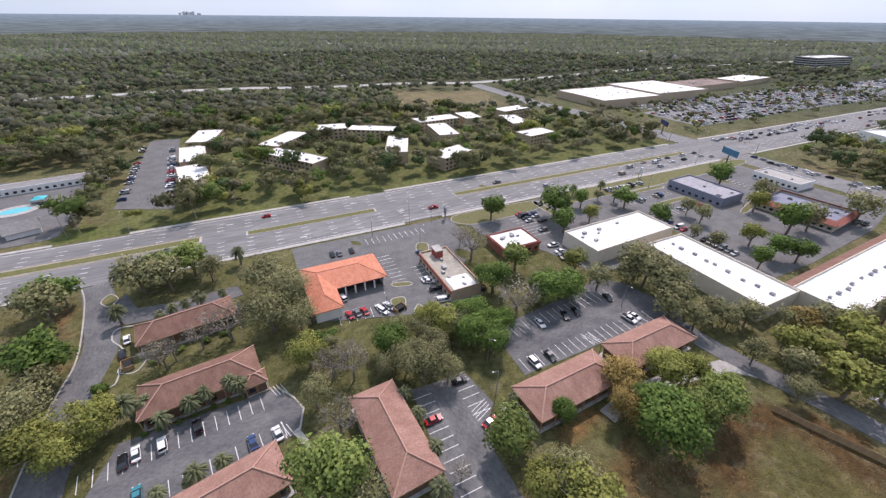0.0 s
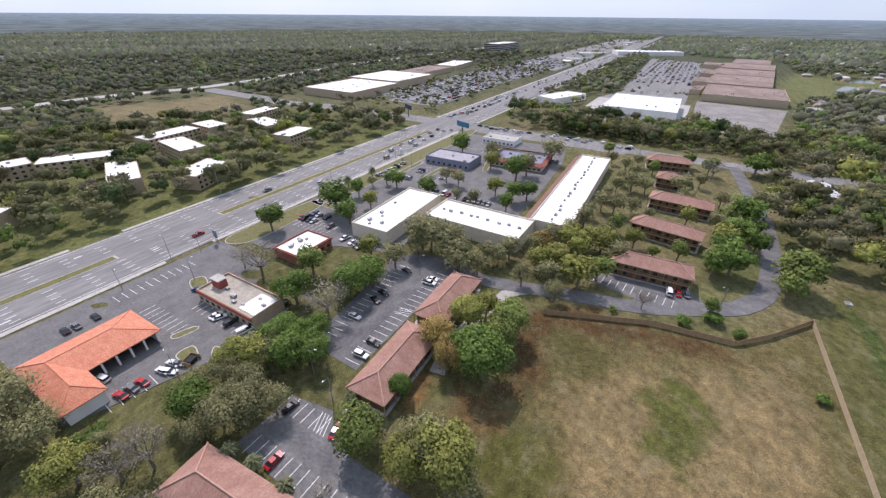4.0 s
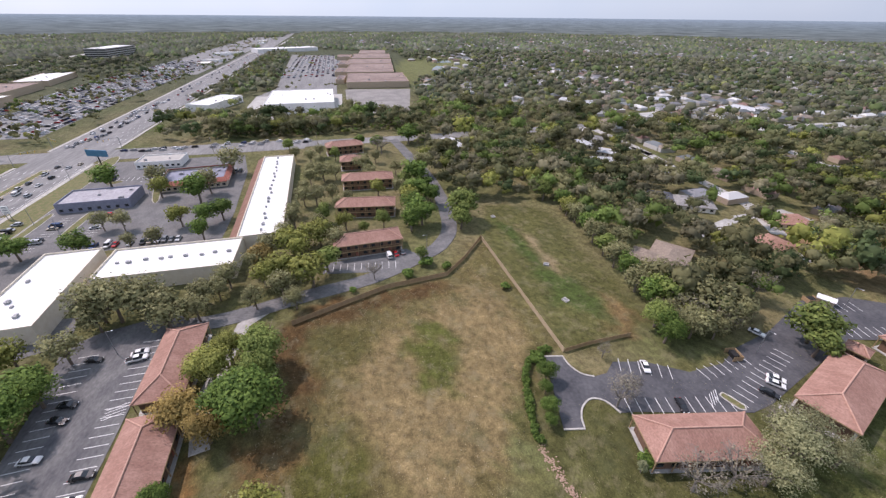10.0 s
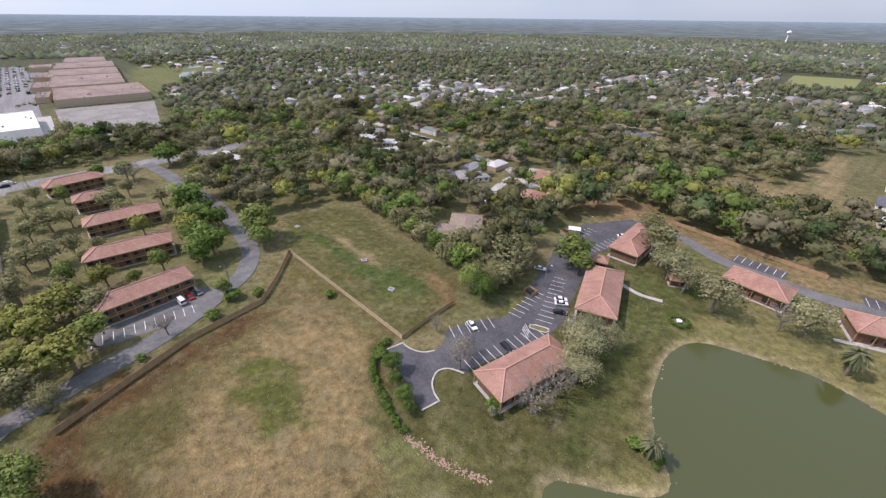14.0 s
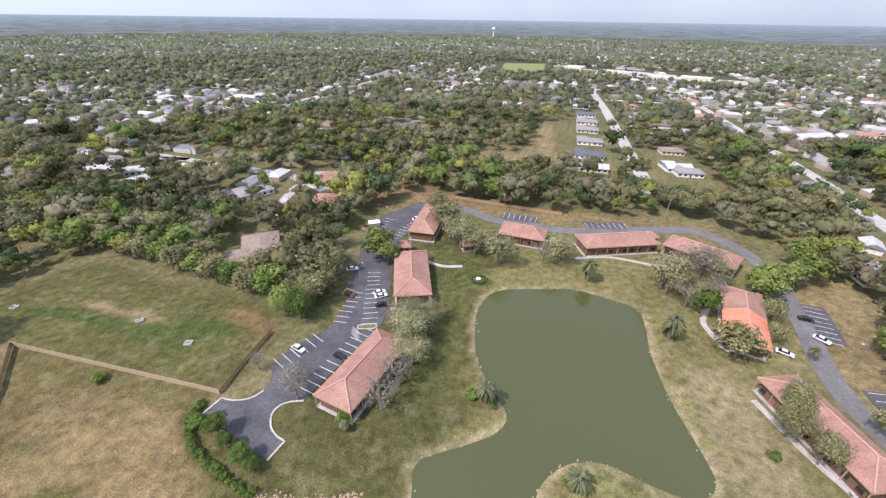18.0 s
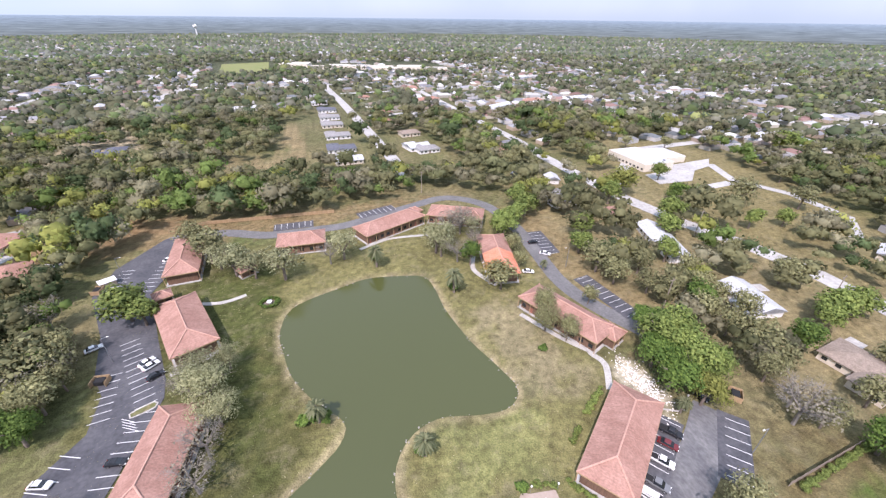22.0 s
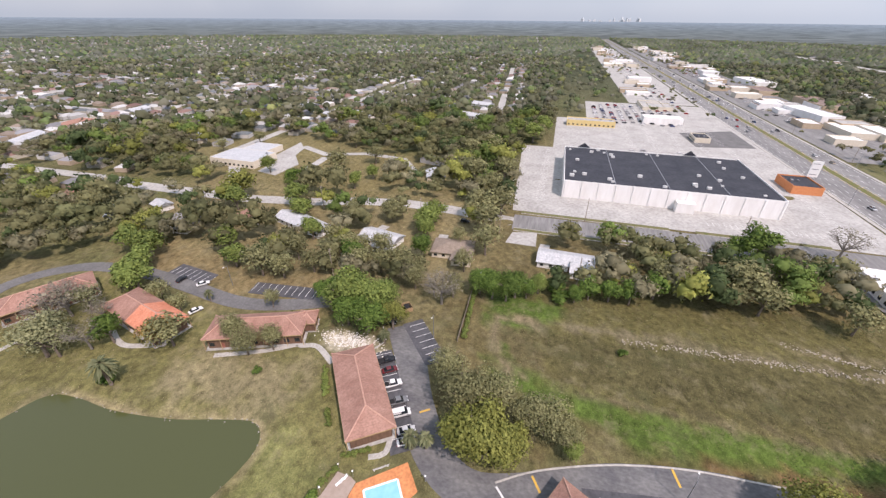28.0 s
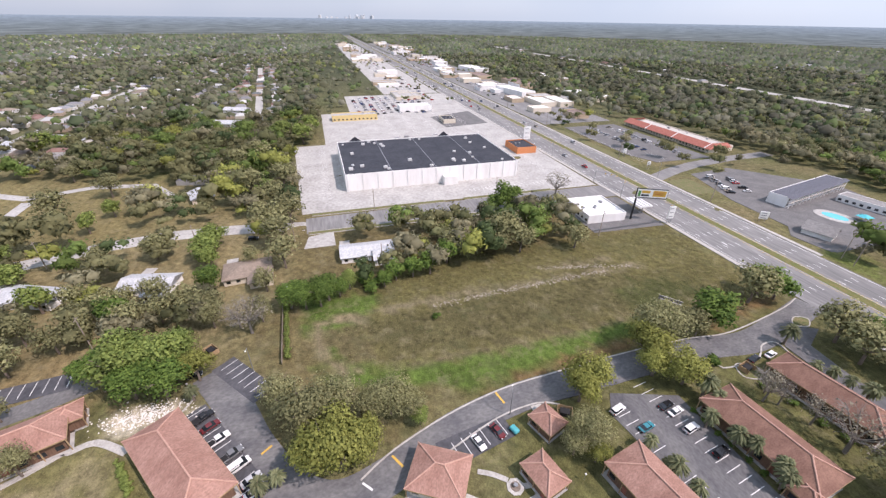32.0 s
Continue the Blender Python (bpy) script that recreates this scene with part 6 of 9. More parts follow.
def grove(name, x, y, rng, r_lo, r_hi, lobes, leaves, label, tall=1.0, palette=PALETTE, chance=CHANCE, up=0.0, spread=1.0):
    """Many crowns in one mesh: lumpy lobes with loose leaf clumps round them."""
    n = len(x)
    r = rng.uniform(r_lo, r_hi, n) * np.where(rng.uniform(size=n) < 0.12, 1.35, 1.0)
    col = palette[rng.choice(len(palette), n, p=chance)] * (1 + 0.18 * spread * rng.uniform(-1, 1, (n, 1))) * (1 + 0.22 * np.clip(wavy(x, y, 160, 41), -1, 1))[:, None]
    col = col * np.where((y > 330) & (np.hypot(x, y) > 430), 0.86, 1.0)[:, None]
    vs, fs, ts, ns, off = [], [], [], [], 0
    mids, sizes = [], []
    h = (0.95 * r + 2.0) * tall
    base_z = np.zeros(n)
    for j in range(lobes):
        a, d = rng.uniform(0, 6.283, n), r * rng.uniform(0.25, 0.72, n) * (lobes > 1)
        lr = r * rng.uniform(0.28, 0.5, n) if lobes > 1 else 0.85 * r
        c = np.stack([x + d * np.cos(a), y + d * np.sin(a), base_z + h + r * rng.uniform(-0.3, 0.4, n)], 1)
        mids.append(c)
        sizes.append(lr)
        spin = rng.uniform(0, 6.283, n)
        iv = np.stack([ICO_V[None, :, 0] * np.cos(spin)[:, None] - ICO_V[None, :, 1] * np.sin(spin)[:, None], ICO_V[None, :, 0] * np.sin(spin)[:, None] + ICO_V[None, :, 1] * np.cos(spin)[:, None], np.broadcast_to(ICO_V[None, :, 2], (n, 12))], -1)
        v = c[:, None] + iv * lr[:, None, None] * rng.uniform(0.55, 1.3, (n, 12, 1)) * np.array((1, 1, 0.8))
        vs.append(v.reshape(-1, 3))
        ns.append((iv + 0.6 * (v - np.stack([x, y, base_z + h], 1)[:, None]) / r[:, None, None] + 0.25 * rng.normal(size=iv.shape) + np.array((0, 0, up))).reshape(-1, 3))
        fs.append((TOP_F[None] + 12 * np.arange(n)[:, None, None]).reshape(-1, 3) + off)
        # lobes tinted darker than the leaves: shade inside the crown put into the colour
        ts.append(np.repeat(col * rng.uniform(0.8, 1.05, (n, 1)), len(TOP_F), 0))
        off += 12 * n
    if leaves:
        k = n * leaves
        own = np.repeat(np.arange(n), leaves)
        nr = rng.normal(size=(k, 3))
        nr[:, 2] = np.abs(nr[:, 2]) * 0.9 - 0.25
        nr /= np.linalg.norm(nr, axis=1)[:, None]
        pick = rng.randint(0, lobes, k)
        pos = np.stack(mids)[pick, own] + nr * (np.stack(sizes)[pick, own] * rng.uniform(0.7, 1.75, k))[:, None] * np.array((1, 1, 0.85))
        fc = nr + rng.normal(scale=0.5, size=(k, 3))
        u = np.cross(fc, rng.normal(size=(k, 3)))
        u /= np.linalg.norm(u, axis=1)[:, None]
        w = np.cross(fc, u)
        w /= np.linalg.norm(w, axis=1)[:, None]
        s = (r[own] * rng.uniform(0.05, 0.13, k) * (1.0 if leaves > 40 else 2.3))[:, None]
        tri = np.stack([pos - u * s - w * s * 0.6, pos + u * s - w * s * 0.5, pos + w * s], 1)
        vs.append(tri.reshape(-1, 3))
        fs.append(np.arange(3 * k).reshape(-1, 3) + off)
        ts.append(col[own] * rng.uniform(0.86, 1.16, (k, 1)))
        ns.append(np.repeat(nr + 0.2 * fc + np.array((0, 0, up)), 3, 0))
    soft = np.concatenate(ns)
    me = bulk(name, np.concatenate(vs), np.concatenate(fs), M_CANOPY, np.concatenate(ts), normals=soft / np.linalg.norm(soft, axis=1)[:, None])
    return tagged(new(name, me), label, "woods", kind="stuff")


TAKEN = np.zeros((1667, 1667), bool)  # cells of 3 m that houses and streets occupy
for x, y, r in [(x, y, 12) for x, y, *_ in APARTMENTS] + HOUSE_SPOTS:
    if max(abs(x), abs(y)) < 2450:
        TAKEN[int((x - r + 2500) / 3):int((x + r + 2500) / 3) + 1, int((y - r + 2500) / 3):int((y + r + 2500) / 3) + 1] = True
x, y, rng = free_spots(8.0, 0, 430, 1)
grove("woods", x, y, rng, 3.5, 7.2, 6, 230, "mixed olive and green woods between the buildings")
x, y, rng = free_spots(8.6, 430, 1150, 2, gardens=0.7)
# leaf colours tinted bluer and normals tilted up, standing in for haze
grove("far_woods", x, y, rng, 3.0, 6.0, 1, 9, "distant mixed green woods and garden trees", 0.85, HAZY_PALETTE * np.array((0.93, 0.95, 1.24)), up=0.4, spread=0.8)


def far_crowns(name, x, y, rng, r_lo, r_hi, palette, label):
    """Crowns a few pixels wide: low domes of five uneven sides in one mesh."""
    n = len(x)
    r = rng.uniform(r_lo, r_hi, n)
    ang = rng.uniform(0, 6.283, (n, 1)) + np.arange(5) * 1.2566
    rad = r[:, None] * rng.uniform(0.7, 1.3, (n, 5))
    ring = np.stack([x[:, None] + rad * np.cos(ang), y[:, None] + rad * np.sin(ang), rng.uniform(2, 6, (n, 5))], -1)
    top = np.stack([x, y, r * rng.uniform(0.9, 1.3, n) + 3.0], 1)[:, None]
    V_ = np.concatenate([ring, top], 1)
    nrm = np.concatenate([np.stack([np.cos(ang), np.sin(ang), np.full((n, 5), 0.9)], -1), np.tile((0, 0, 1.0), (n, 1, 1))], 1).reshape(-1, 3)
    F_ = np.array([(i, (i + 1) % 5, 5) for i in range(5)])
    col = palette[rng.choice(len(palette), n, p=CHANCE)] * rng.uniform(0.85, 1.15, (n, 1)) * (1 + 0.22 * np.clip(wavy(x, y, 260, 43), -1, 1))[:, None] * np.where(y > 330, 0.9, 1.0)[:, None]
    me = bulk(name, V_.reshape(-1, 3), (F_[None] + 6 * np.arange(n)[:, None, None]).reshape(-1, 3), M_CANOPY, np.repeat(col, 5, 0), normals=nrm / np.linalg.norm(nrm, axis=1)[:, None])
    return tagged(new(name, me), label, "woods", kind="stuff")


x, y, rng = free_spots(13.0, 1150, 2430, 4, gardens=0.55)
# a stronger blue in the leaf colour imitates the deeper haze
far_crowns("distant_woods", x, y, rng, 4.6, 8.2, HAZY_PALETTE * np.array((0.84, 0.91, 1.3)), "far flat green woods towards the horizon")
rng = np.random.RandomState(8)
bx, by = rng.uniform(340, 372, 420), rng.uniform(-60, 118, 420)
ok = bx > 338 + 0.12 * (by - 30)
grove("scrub", bx[ok], by[ok], rng, 1.6, 3.2, 2, 12, "dark low scrub beside the cross road", 0.5)

# trees on the verges and in the lots across the main road
rng = np.random.RandomState(12)
ROADSIDE = np.array([(-58, 214), (-46, 222), (-20, 220), (-8, 226), (4, 232), (16, 224), (30, 230), (44, 222), (58, 228), (84, 224), (100, 220), (116, 216), (150, 222), (168, 230), (190, 220), (232, 224), (256, 218), (280, 226), (64, 268), (0, 290), (-14, 232), (24, 238), (52, 240), (132, 226), (176, 238), (212, 232), (244, 236), (70, 300), (-322, 218), (-300, 232), (-282, 218), (-258, 234), (-240, 222), (-226, 246), (-344, 236), (-350, 262), (-204, 240), (-196, 262), (-338, 222), (-348, 248), (-272, 250), (-212, 282), (-196, 284), (-180, 300), (-176, 240)])
grove("roadside_trees", ROADSIDE[:, 0], ROADSIDE[:, 1], rng, 3.6, 5.6, 6, 240, "olive and green trees across the main road")

# the hazy distance: one glowing ring, far behind the rest, painted with flat country and haze out to the horizon
def distance_ring(radius, high, eye):
    m = bpy.data.materials.new("hazy_country")
    m.use_nodes = True
    n, k = m.node_tree.nodes, m.node_tree.links
    nb = n["Principled BSDF"]
    nb.inputs["Roughness"].default_value, nb.inputs["Specular IOR Level"].default_value = 1.0, 0.0
    nb.inputs["Base Color"].default_value = (0.01, 0.012, 0.012, 1)
    co, sep = n.new("ShaderNodeTexCoord"), n.new("ShaderNodeSeparateXYZ")
    k.new(co.outputs["Object"], sep.inputs[0])
    below, far_k = n.new("ShaderNodeMath"), n.new("ShaderNodeMath")
    below.operation, far_k.operation = "SUBTRACT", "DIVIDE"
    below.inputs[0].default_value, far_k.inputs[0].default_value = eye, eye
    k.new(sep.outputs["Z"], below.inputs[1])
    k.new(below.outputs[0], far_k.inputs[1])
    flat, plan = n.new("ShaderNodeVectorMath"), n.new("ShaderNodeVectorMath")
    flat.operation, plan.operation = "MULTIPLY", "SCALE"
    flat.inputs[1].default_value = (1, 1, 0)
    k.new(co.outputs["Object"], flat.inputs[0])
    k.new(flat.outputs[0], plan.inputs[0])
    k.new(far_k.outputs[0], plan.inputs["Scale"])

    def field(scale, a, c, lo, hi, detail=6):
        no, mr = n.new("ShaderNodeTexNoise"), n.new("ShaderNodeMapRange")
        no.inputs["Scale"].default_value, no.inputs["Detail"].default_value, no.inputs["Roughness"].default_value = scale, detail, 0.65
        k.new(plan.outputs[0], no.inputs["Vector"])
        mr.inputs[1].default_value, mr.inputs[2].default_value, mr.inputs[3].default_value, mr.inputs[4].default_value = a, c, lo, hi
        k.new(no.outputs["Fac"], mr.inputs[0])
        return mr.outputs[0]

    # painted haze: the glow turns paler and bluer towards the top
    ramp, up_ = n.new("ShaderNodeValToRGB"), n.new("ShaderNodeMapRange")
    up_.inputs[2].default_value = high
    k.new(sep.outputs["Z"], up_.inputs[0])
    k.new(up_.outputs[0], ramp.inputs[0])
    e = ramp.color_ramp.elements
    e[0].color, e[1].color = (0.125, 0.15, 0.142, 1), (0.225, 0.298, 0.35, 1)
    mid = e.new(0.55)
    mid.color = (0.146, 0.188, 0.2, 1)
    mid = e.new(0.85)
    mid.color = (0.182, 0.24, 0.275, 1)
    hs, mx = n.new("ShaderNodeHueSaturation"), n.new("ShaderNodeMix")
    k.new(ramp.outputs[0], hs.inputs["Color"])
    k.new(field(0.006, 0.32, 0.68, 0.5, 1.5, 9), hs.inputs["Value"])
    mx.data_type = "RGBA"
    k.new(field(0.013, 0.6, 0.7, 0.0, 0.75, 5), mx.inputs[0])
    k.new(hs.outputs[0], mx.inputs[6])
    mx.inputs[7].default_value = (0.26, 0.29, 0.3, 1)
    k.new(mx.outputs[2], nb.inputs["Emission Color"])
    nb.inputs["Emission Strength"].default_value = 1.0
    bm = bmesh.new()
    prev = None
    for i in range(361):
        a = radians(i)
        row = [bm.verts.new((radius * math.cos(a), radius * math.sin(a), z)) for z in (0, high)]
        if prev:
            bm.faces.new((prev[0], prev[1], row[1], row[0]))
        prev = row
    return solid("backdrop", bm, m, "glowing backdrop painted with hazy blue-green flat country out to the horizon", "backdrop", "structure")


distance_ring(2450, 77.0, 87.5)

CITY, WATER_AZ = (-188.5, -181.5, 91.5, 96.5), -81.3
# ---- shops, restaurant and other single buildings ----
M_REDTRIM = mat("dark_red_trim", (0.27, 0.06, 0.045), (0.33, 0.09, 0.07), 1.0, 0.7)
M_BLUEGREY = mat("blue_grey_siding", (0.19, 0.20, 0.26), (0.25, 0.26, 0.32), 0.8, 0.8)
M_ORANGEWALL = mat("orange_stucco", (0.55, 0.2, 0.08), (0.6, 0.25, 0.11), 0.8, 0.85)
M_YELLOWWALL = mat("yellow_stucco", (0.62, 0.47, 0.2), (0.66, 0.52, 0.26), 0.8, 0.85)
M_POOL = mat("pool_water", (0.05, 0.42, 0.48), (0.08, 0.5, 0.55), 0.4, 0.1, spec=0.6)
M_SIGNWHITE = mat("sign_panel", (0.75, 0.75, 0.73), rough=0.5)
M_POLE = mat("weathered_wood_pole", (0.24, 0.2, 0.16), (0.32, 0.27, 0.22), 1.0, 0.9, stretch=(2, 2, 0.2))


def gable_strip(bm, x0, x1, y_in, y_out, z_in, z_out, thick=0.2):
    """A sloping roof plate from an inner to an outer edge."""
    vs = [bm.verts.new(p) for p in ((x0, y_in, z_in), (x1, y_in, z_in), (x1, y_out, z_out), (x0, y_out, z_out), (x0, y_in, z_in - thick), (x1, y_in, z_in - thick), (x1, y_out, z_out - thick), (x0, y_out, z_out - thick))]
    for f in ((0, 1, 2, 3), (7, 6, 5, 4), (0, 4, 5, 1), (1, 5, 6, 2), (2, 6, 7, 3), (3, 7, 4, 0)):
        bm.faces.new([vs[i] for i in f])


# repair shop: orange L-shaped tile roof over open bays
shop = base("repair_shop", 19.5, 126, 0, "white repair shop with a bright orange tile roof", "building")
bm = bmesh.new()
for x0, x1, y0, y1 in ((-13.4, 13.4, 7.6, 8.0), (-13.4, -13.0, -19, 7.6), (13.0, 13.4, -8, 7.6), (-5.4, -5.0, -19, -8), (-13, -5.4, -19, -18.6)):
    box(bm, x0, x1, y0, y1, 0, 4.2)
box(bm, -5, 13, -0.2, 0.2, 0, 4.2)
part("wall", bm, M_WHITE, shop)
for i in range(6):
    bm = bmesh.new()
    box(bm, -4.9 + i * 3.55, -4.4 + i * 3.55, -8.1, -7.6, 0, 4.2)
    part("bay_post", bm, M_WHITE, shop)
for i in range(5):
    bm = bmesh.new()
    box(bm, -4.4 + i * 3.55, -1.35 + i * 3.55, -0.28, -0.21, 0.05, 3.2)
    part("bay_door", bm, M_DARKGLASS, shop)
E_, R_ = 4.3, 7.0
quad = [((-14.4, 9, E_), (-14.4, -19.8, E_), (-9.2, -14.5, R_), (-9.2, 0, R_)), ((14.4, 9, E_), (-14.4, 9, E_), (-9.2, 0, R_), (6, 0, R_)), ((14.4, -8.8, E_), (14.4, 9, E_), (6, 0, R_)),
        ((-4.2, -8.8, E_), (14.4, -8.8, E_), (6, 0, R_), (-9.2, 0, R_)), ((-4.2, -19.8, E_), (-4.2, -8.8, E_), (-9.2, 0, R_), (-9.2, -14.5, R_)), ((-14.4, -19.8, E_), (-4.2, -19.8, E_), (-9.2, -14.5, R_))]
for q in quad:
    bm = bmesh.new()
    top, low = [bm.verts.new((p[0], p[1], p[2] + 0.25)) for p in q], [bm.verts.new(p) for p in q]
    bm.faces.new(top)
    bm.faces.new(low[::-1])
    for i in range(len(q)):
        j = (i + 1) % len(q)
        bm.faces.new((low[i], low[j], top[j], top[i]))
    bmesh.ops.recalc_face_normals(bm, faces=bm.faces)
    part("roof", bm, M_ORANGE, shop)
for a, c in (((-9.2, 0), (6, 0)), ((-9.2, 0), (-9.2, -14.5)), ((6, 0), (14.4, 9)), ((6, 0), (14.4, -8.8)), ((-9.2, 0), (-14.4, 9)), ((-9.2, -14.5), (-14.4, -19.8)), ((-9.2, -14.5), (-4.2, -19.8))):
    bm = bmesh.new()
    za, zc = R_, R_ if c in ((6, 0), (-9.2, -14.5)) else E_
    tube(bm, (*a, za + 0.27), (*c, zc + 0.27), 0.14, 0.14, 6)
    part("ridge_cap", bm, M_ORANGE, shop)

# fast-food restaurant
ff = flat_block("restaurant", 57, 113, 90, 29, 12, 4.8, "tan fast-food restaurant with a dark red tower and cluttered roof", M_TANWALL, mat("grey_gravel_roof", (0.3, 0.27, 0.22), (0.4, 0.37, 0.31), 0.6, 0.95, fine=2), units=6, win=3.2)
bm = bmesh.new()
box(bm, 8.0, 12.5, -1.5, 1.5, 4.0, 7.2, bevel=0.1)
part("tower", bm, M_REDTRIM, ff, "dark red roof tower")
bm = bmesh.new()
box(bm, 7.8, 12.7, -1.7, 1.7, 7.2, 7.5)
part("tower_cap", bm, M_CONCRETE, ff)
bm = bmesh.new()
for y0, y1 in ((-6.35, -6.0), (6.0, 6.35)):
    box(bm, -14.5, 14.5, y0, y1, 3.4, 4.6)
part("sign_band", bm, M_REDTRIM, ff)
bm = bmesh.new()
box(bm, -14, -6, -4.5, 4.5, 4.12, 4.3)
part("roof_patch", bm, M_WHITEROOF, ff, "white patch of new roofing")
bank = flat_block("bank", 93, 122, 0, 18, 14, 4.6, "small brick bank with a white roof and red trim", M_BRICK, units=5, win=3.4)
bm = bmesh.new()
for x0, x1, y0, y1 in ((-9.4, 9.4, -7.4, -7.02), (-9.4, 9.4, 7.02, 7.4), (-9.4, -9.02, -7.02, 7.02), (9.02, 9.4, -7.02, 7.02)):
    box(bm, x0, x1, y0, y1, 3.6, 4.3)
part("trim", bm, M_REDTRIM, bank)
blue = flat_block("shop_building", 227, 126, 92, 32, 19, 5.2, "low blue-grey shop with a flat grey roof", M_BLUEGREY, mat("grey_roofing", (0.3, 0.29, 0.31), (0.38, 0.37, 0.39), 0.3, 0.95, fine=1), units=3, win=3.6)
red = flat_block("corner_restaurant", 250, 87, 95, 34, 25, 4.6, "restaurant with a red tile mansard round a flat roof", M_CREAM, M_BLUEGREY, units=7, win=3.0)
for s in (-1, 1):
    bm = bmesh.new()
    gable_strip(bm, -17.6, 17.6, s * 11.6, s * 14, 5.6, 3.6)
    part("mansard", bm, M_REDTILE, red)
for s in (-1, 1):
    bm = bmesh.new()
    vs = [bm.verts.new(p) for p in ((s * 16.2, -11.6, 5.6), (s * 16.2, 11.6, 5.6), (s * 18.6, 14, 3.6), (s * 18.6, -14, 3.6))]
    bm.faces.new(vs if s > 0 else vs[::-1])
    part("mansard_end", bm, M_REDTILE, red)
flat_block("corner_store", 290, 118, 90, 26, 16, 4.5, "pale small corner store with a grey roof", M_WHITE, mat("worn_roof", (0.35, 0.33, 0.3), (0.42, 0.4, 0.37), 0.4, 0.95), units=2, win=3.2)
flat_block("white_hall", 488, 130, -22, 58, 26, 7, "white metal hall with a bright roof", M_WHITE, units=2)
sw = flat_block("small_store", -154.3, 133.5, -3, 23, 21.5, 4.6, "small white-roofed store at the corner", M_WHITE, units=5, win=3.4)
gc = base("fuel_canopy", -151, 158.4, -3, "white fuel canopy on posts over grey pumps", "canopy")
for px in (-4, 4):
    bm = bmesh.new()
    box(bm, px - 0.2, px + 0.2, -0.2, 0.2, 0, 4.4)
    part("post", bm, M_GREYMETAL, gc)
bm = bmesh.new()
box(bm, -6.2, 6.2, -3.9, 3.9, 4.4, 5.2, bevel=0.05)
roof_ = part("roof", bm, M_WHITEROOF, gc)
for py in (-2.4, 0, 2.4):
    bm = bmesh.new()
    box(bm, -6.0, 6.0, py - 0.35, py + 0.35, 5.2, 5.28)
    part("roof_rib", bm, M_GREYMETAL, roof_)
for px in (-2.2, 2.2):
    pump = base("fuel_pump", -151 + px, 158.4, -3, "grey fuel pump on a low concrete island", "fuel pump", "fuel pumps")
    bm = bmesh.new()
    box(bm, -1.0, 1.0, -0.6, 0.6, 0, 0.18, bevel=0.04)
    part("island", bm, M_PALECONCRETE, pump)
    bm = bmesh.new()
    box(bm, -0.45, 0.45, -0.28, 0.28, 0.18, 1.9, bevel=0.05)
    part("body", bm, M_GREYMETAL, pump)
    for sd in (-1, 1):
        bm = bmesh.new()
        box(bm, -0.3, 0.3, sd * 0.29 - 0.015, sd * 0.29 + 0.015, 1.2, 1.7)
        part("screen", bm, M_DARKGLASS, pump)
motel = flat_block("motel", -143, 274, 101, 66, 10, 6.2, "two-storey white motel with a dark roof", M_WHITE, M_DARKSHINGLE, win=3.3, storeys=2, parapet=0.2)
for k in range(17):
    bm = bmesh.new()
    box(bm, -32.5 + k * 4.05, -32.2 + k * 4.05, -6.5, -6.2, 0, 6.0)
    part("post", bm, M_WHITE, motel)
bm = bmesh.new()
box(bm, -33, 33, -6.6, -5.06, 2.9, 3.05)
part("gallery", bm, M_CONCRETE, motel)
bm = bmesh.new()
gable_strip(bm, -34, 34, -4.5, -7.1, 6.6, 5.9)
part("eave", bm, M_DARKSHINGLE, motel)
flat_block("motel_wing", -108, 292, 10, 50, 10, 4.0, "low grey motel wing below trees", M_WHITE, M_SHINGLE, win=3.3, parapet=0.2)
mo = base("motel_office", -103, 226, 20, "white motel office with a steep grey roof", "building")
bm = bmesh.new()
box(bm, -6, 6, -4.5, 4.5, 0, 3)
part("wall", bm, M_WHITE, mo)
bm = bmesh.new()
gable_strip(bm, -6.6, 6.6, 0, -5.6, 6.2, 2.7)
gable_strip(bm, -6.6, 6.6, 0, 5.6, 6.2, 2.7)
part("roof", bm, M_SHINGLE, mo)
pool = base("swimming_pool", -116, 258, 10, "bright turquoise oval motel pool with a pale deck", "pool")
bm = bmesh.new()
slab(bm, [(9.5 * math.cos(a), 7.5 * math.sin(a)) for a in np.linspace(0, 6.283, 25)[:-1]], 0, 0.12)
part("deck", bm, M_PALECONCRETE, pool)
bm = bmesh.new()
slab(bm, [(6 * math.cos(a), 4 * math.sin(a)) for a in np.linspace(0, 6.283, 25)[:-1]], 0.0, 0.135)
part("water", bm, M_POOL, pool)
um = base("pool_awning", -108, 266, 0, "turquoise awning beside the pool", "awning")
bm = bmesh.new()
for px, py in ((-2.5, -2.5), (2.5, -2.5), (2.5, 2.5), (-2.5, 2.5)):
    tube(bm, (px, py, 0), (px, py, 2.6), 0.06, 0.06, 6)
part("posts", bm, M_GREYMETAL, um)
bm = bmesh.new()
ap = bm.verts.new((0, 0, 3.9))
cs = [bm.verts.new((px, py, 2.6)) for px, py in ((-3, -3), (3, -3), (3, 3), (-3, 3))]
for i in range(4):
    bm.faces.new((cs[i], cs[(i + 1) % 4], ap))
part("canvas", bm, M_POOL, um)
rs = flat_block("shop_row", -276, 301, 0, 98, 24, 4.6, "long shop row with a red tile front and grey roof", M_CREAM, mat("pale_gravel_roof", (0.42, 0.39, 0.35), (0.5, 0.47, 0.43), 0.3, 0.95), units=9, win=3.3)
bm = bmesh.new()
gable_strip(bm, -49.5, 49.5, -8.2, -14.4, 6.8, 3.4)
part("canopy_roof", bm, M_REDTILE, rs, "faded red tile canopy along the shop fronts")
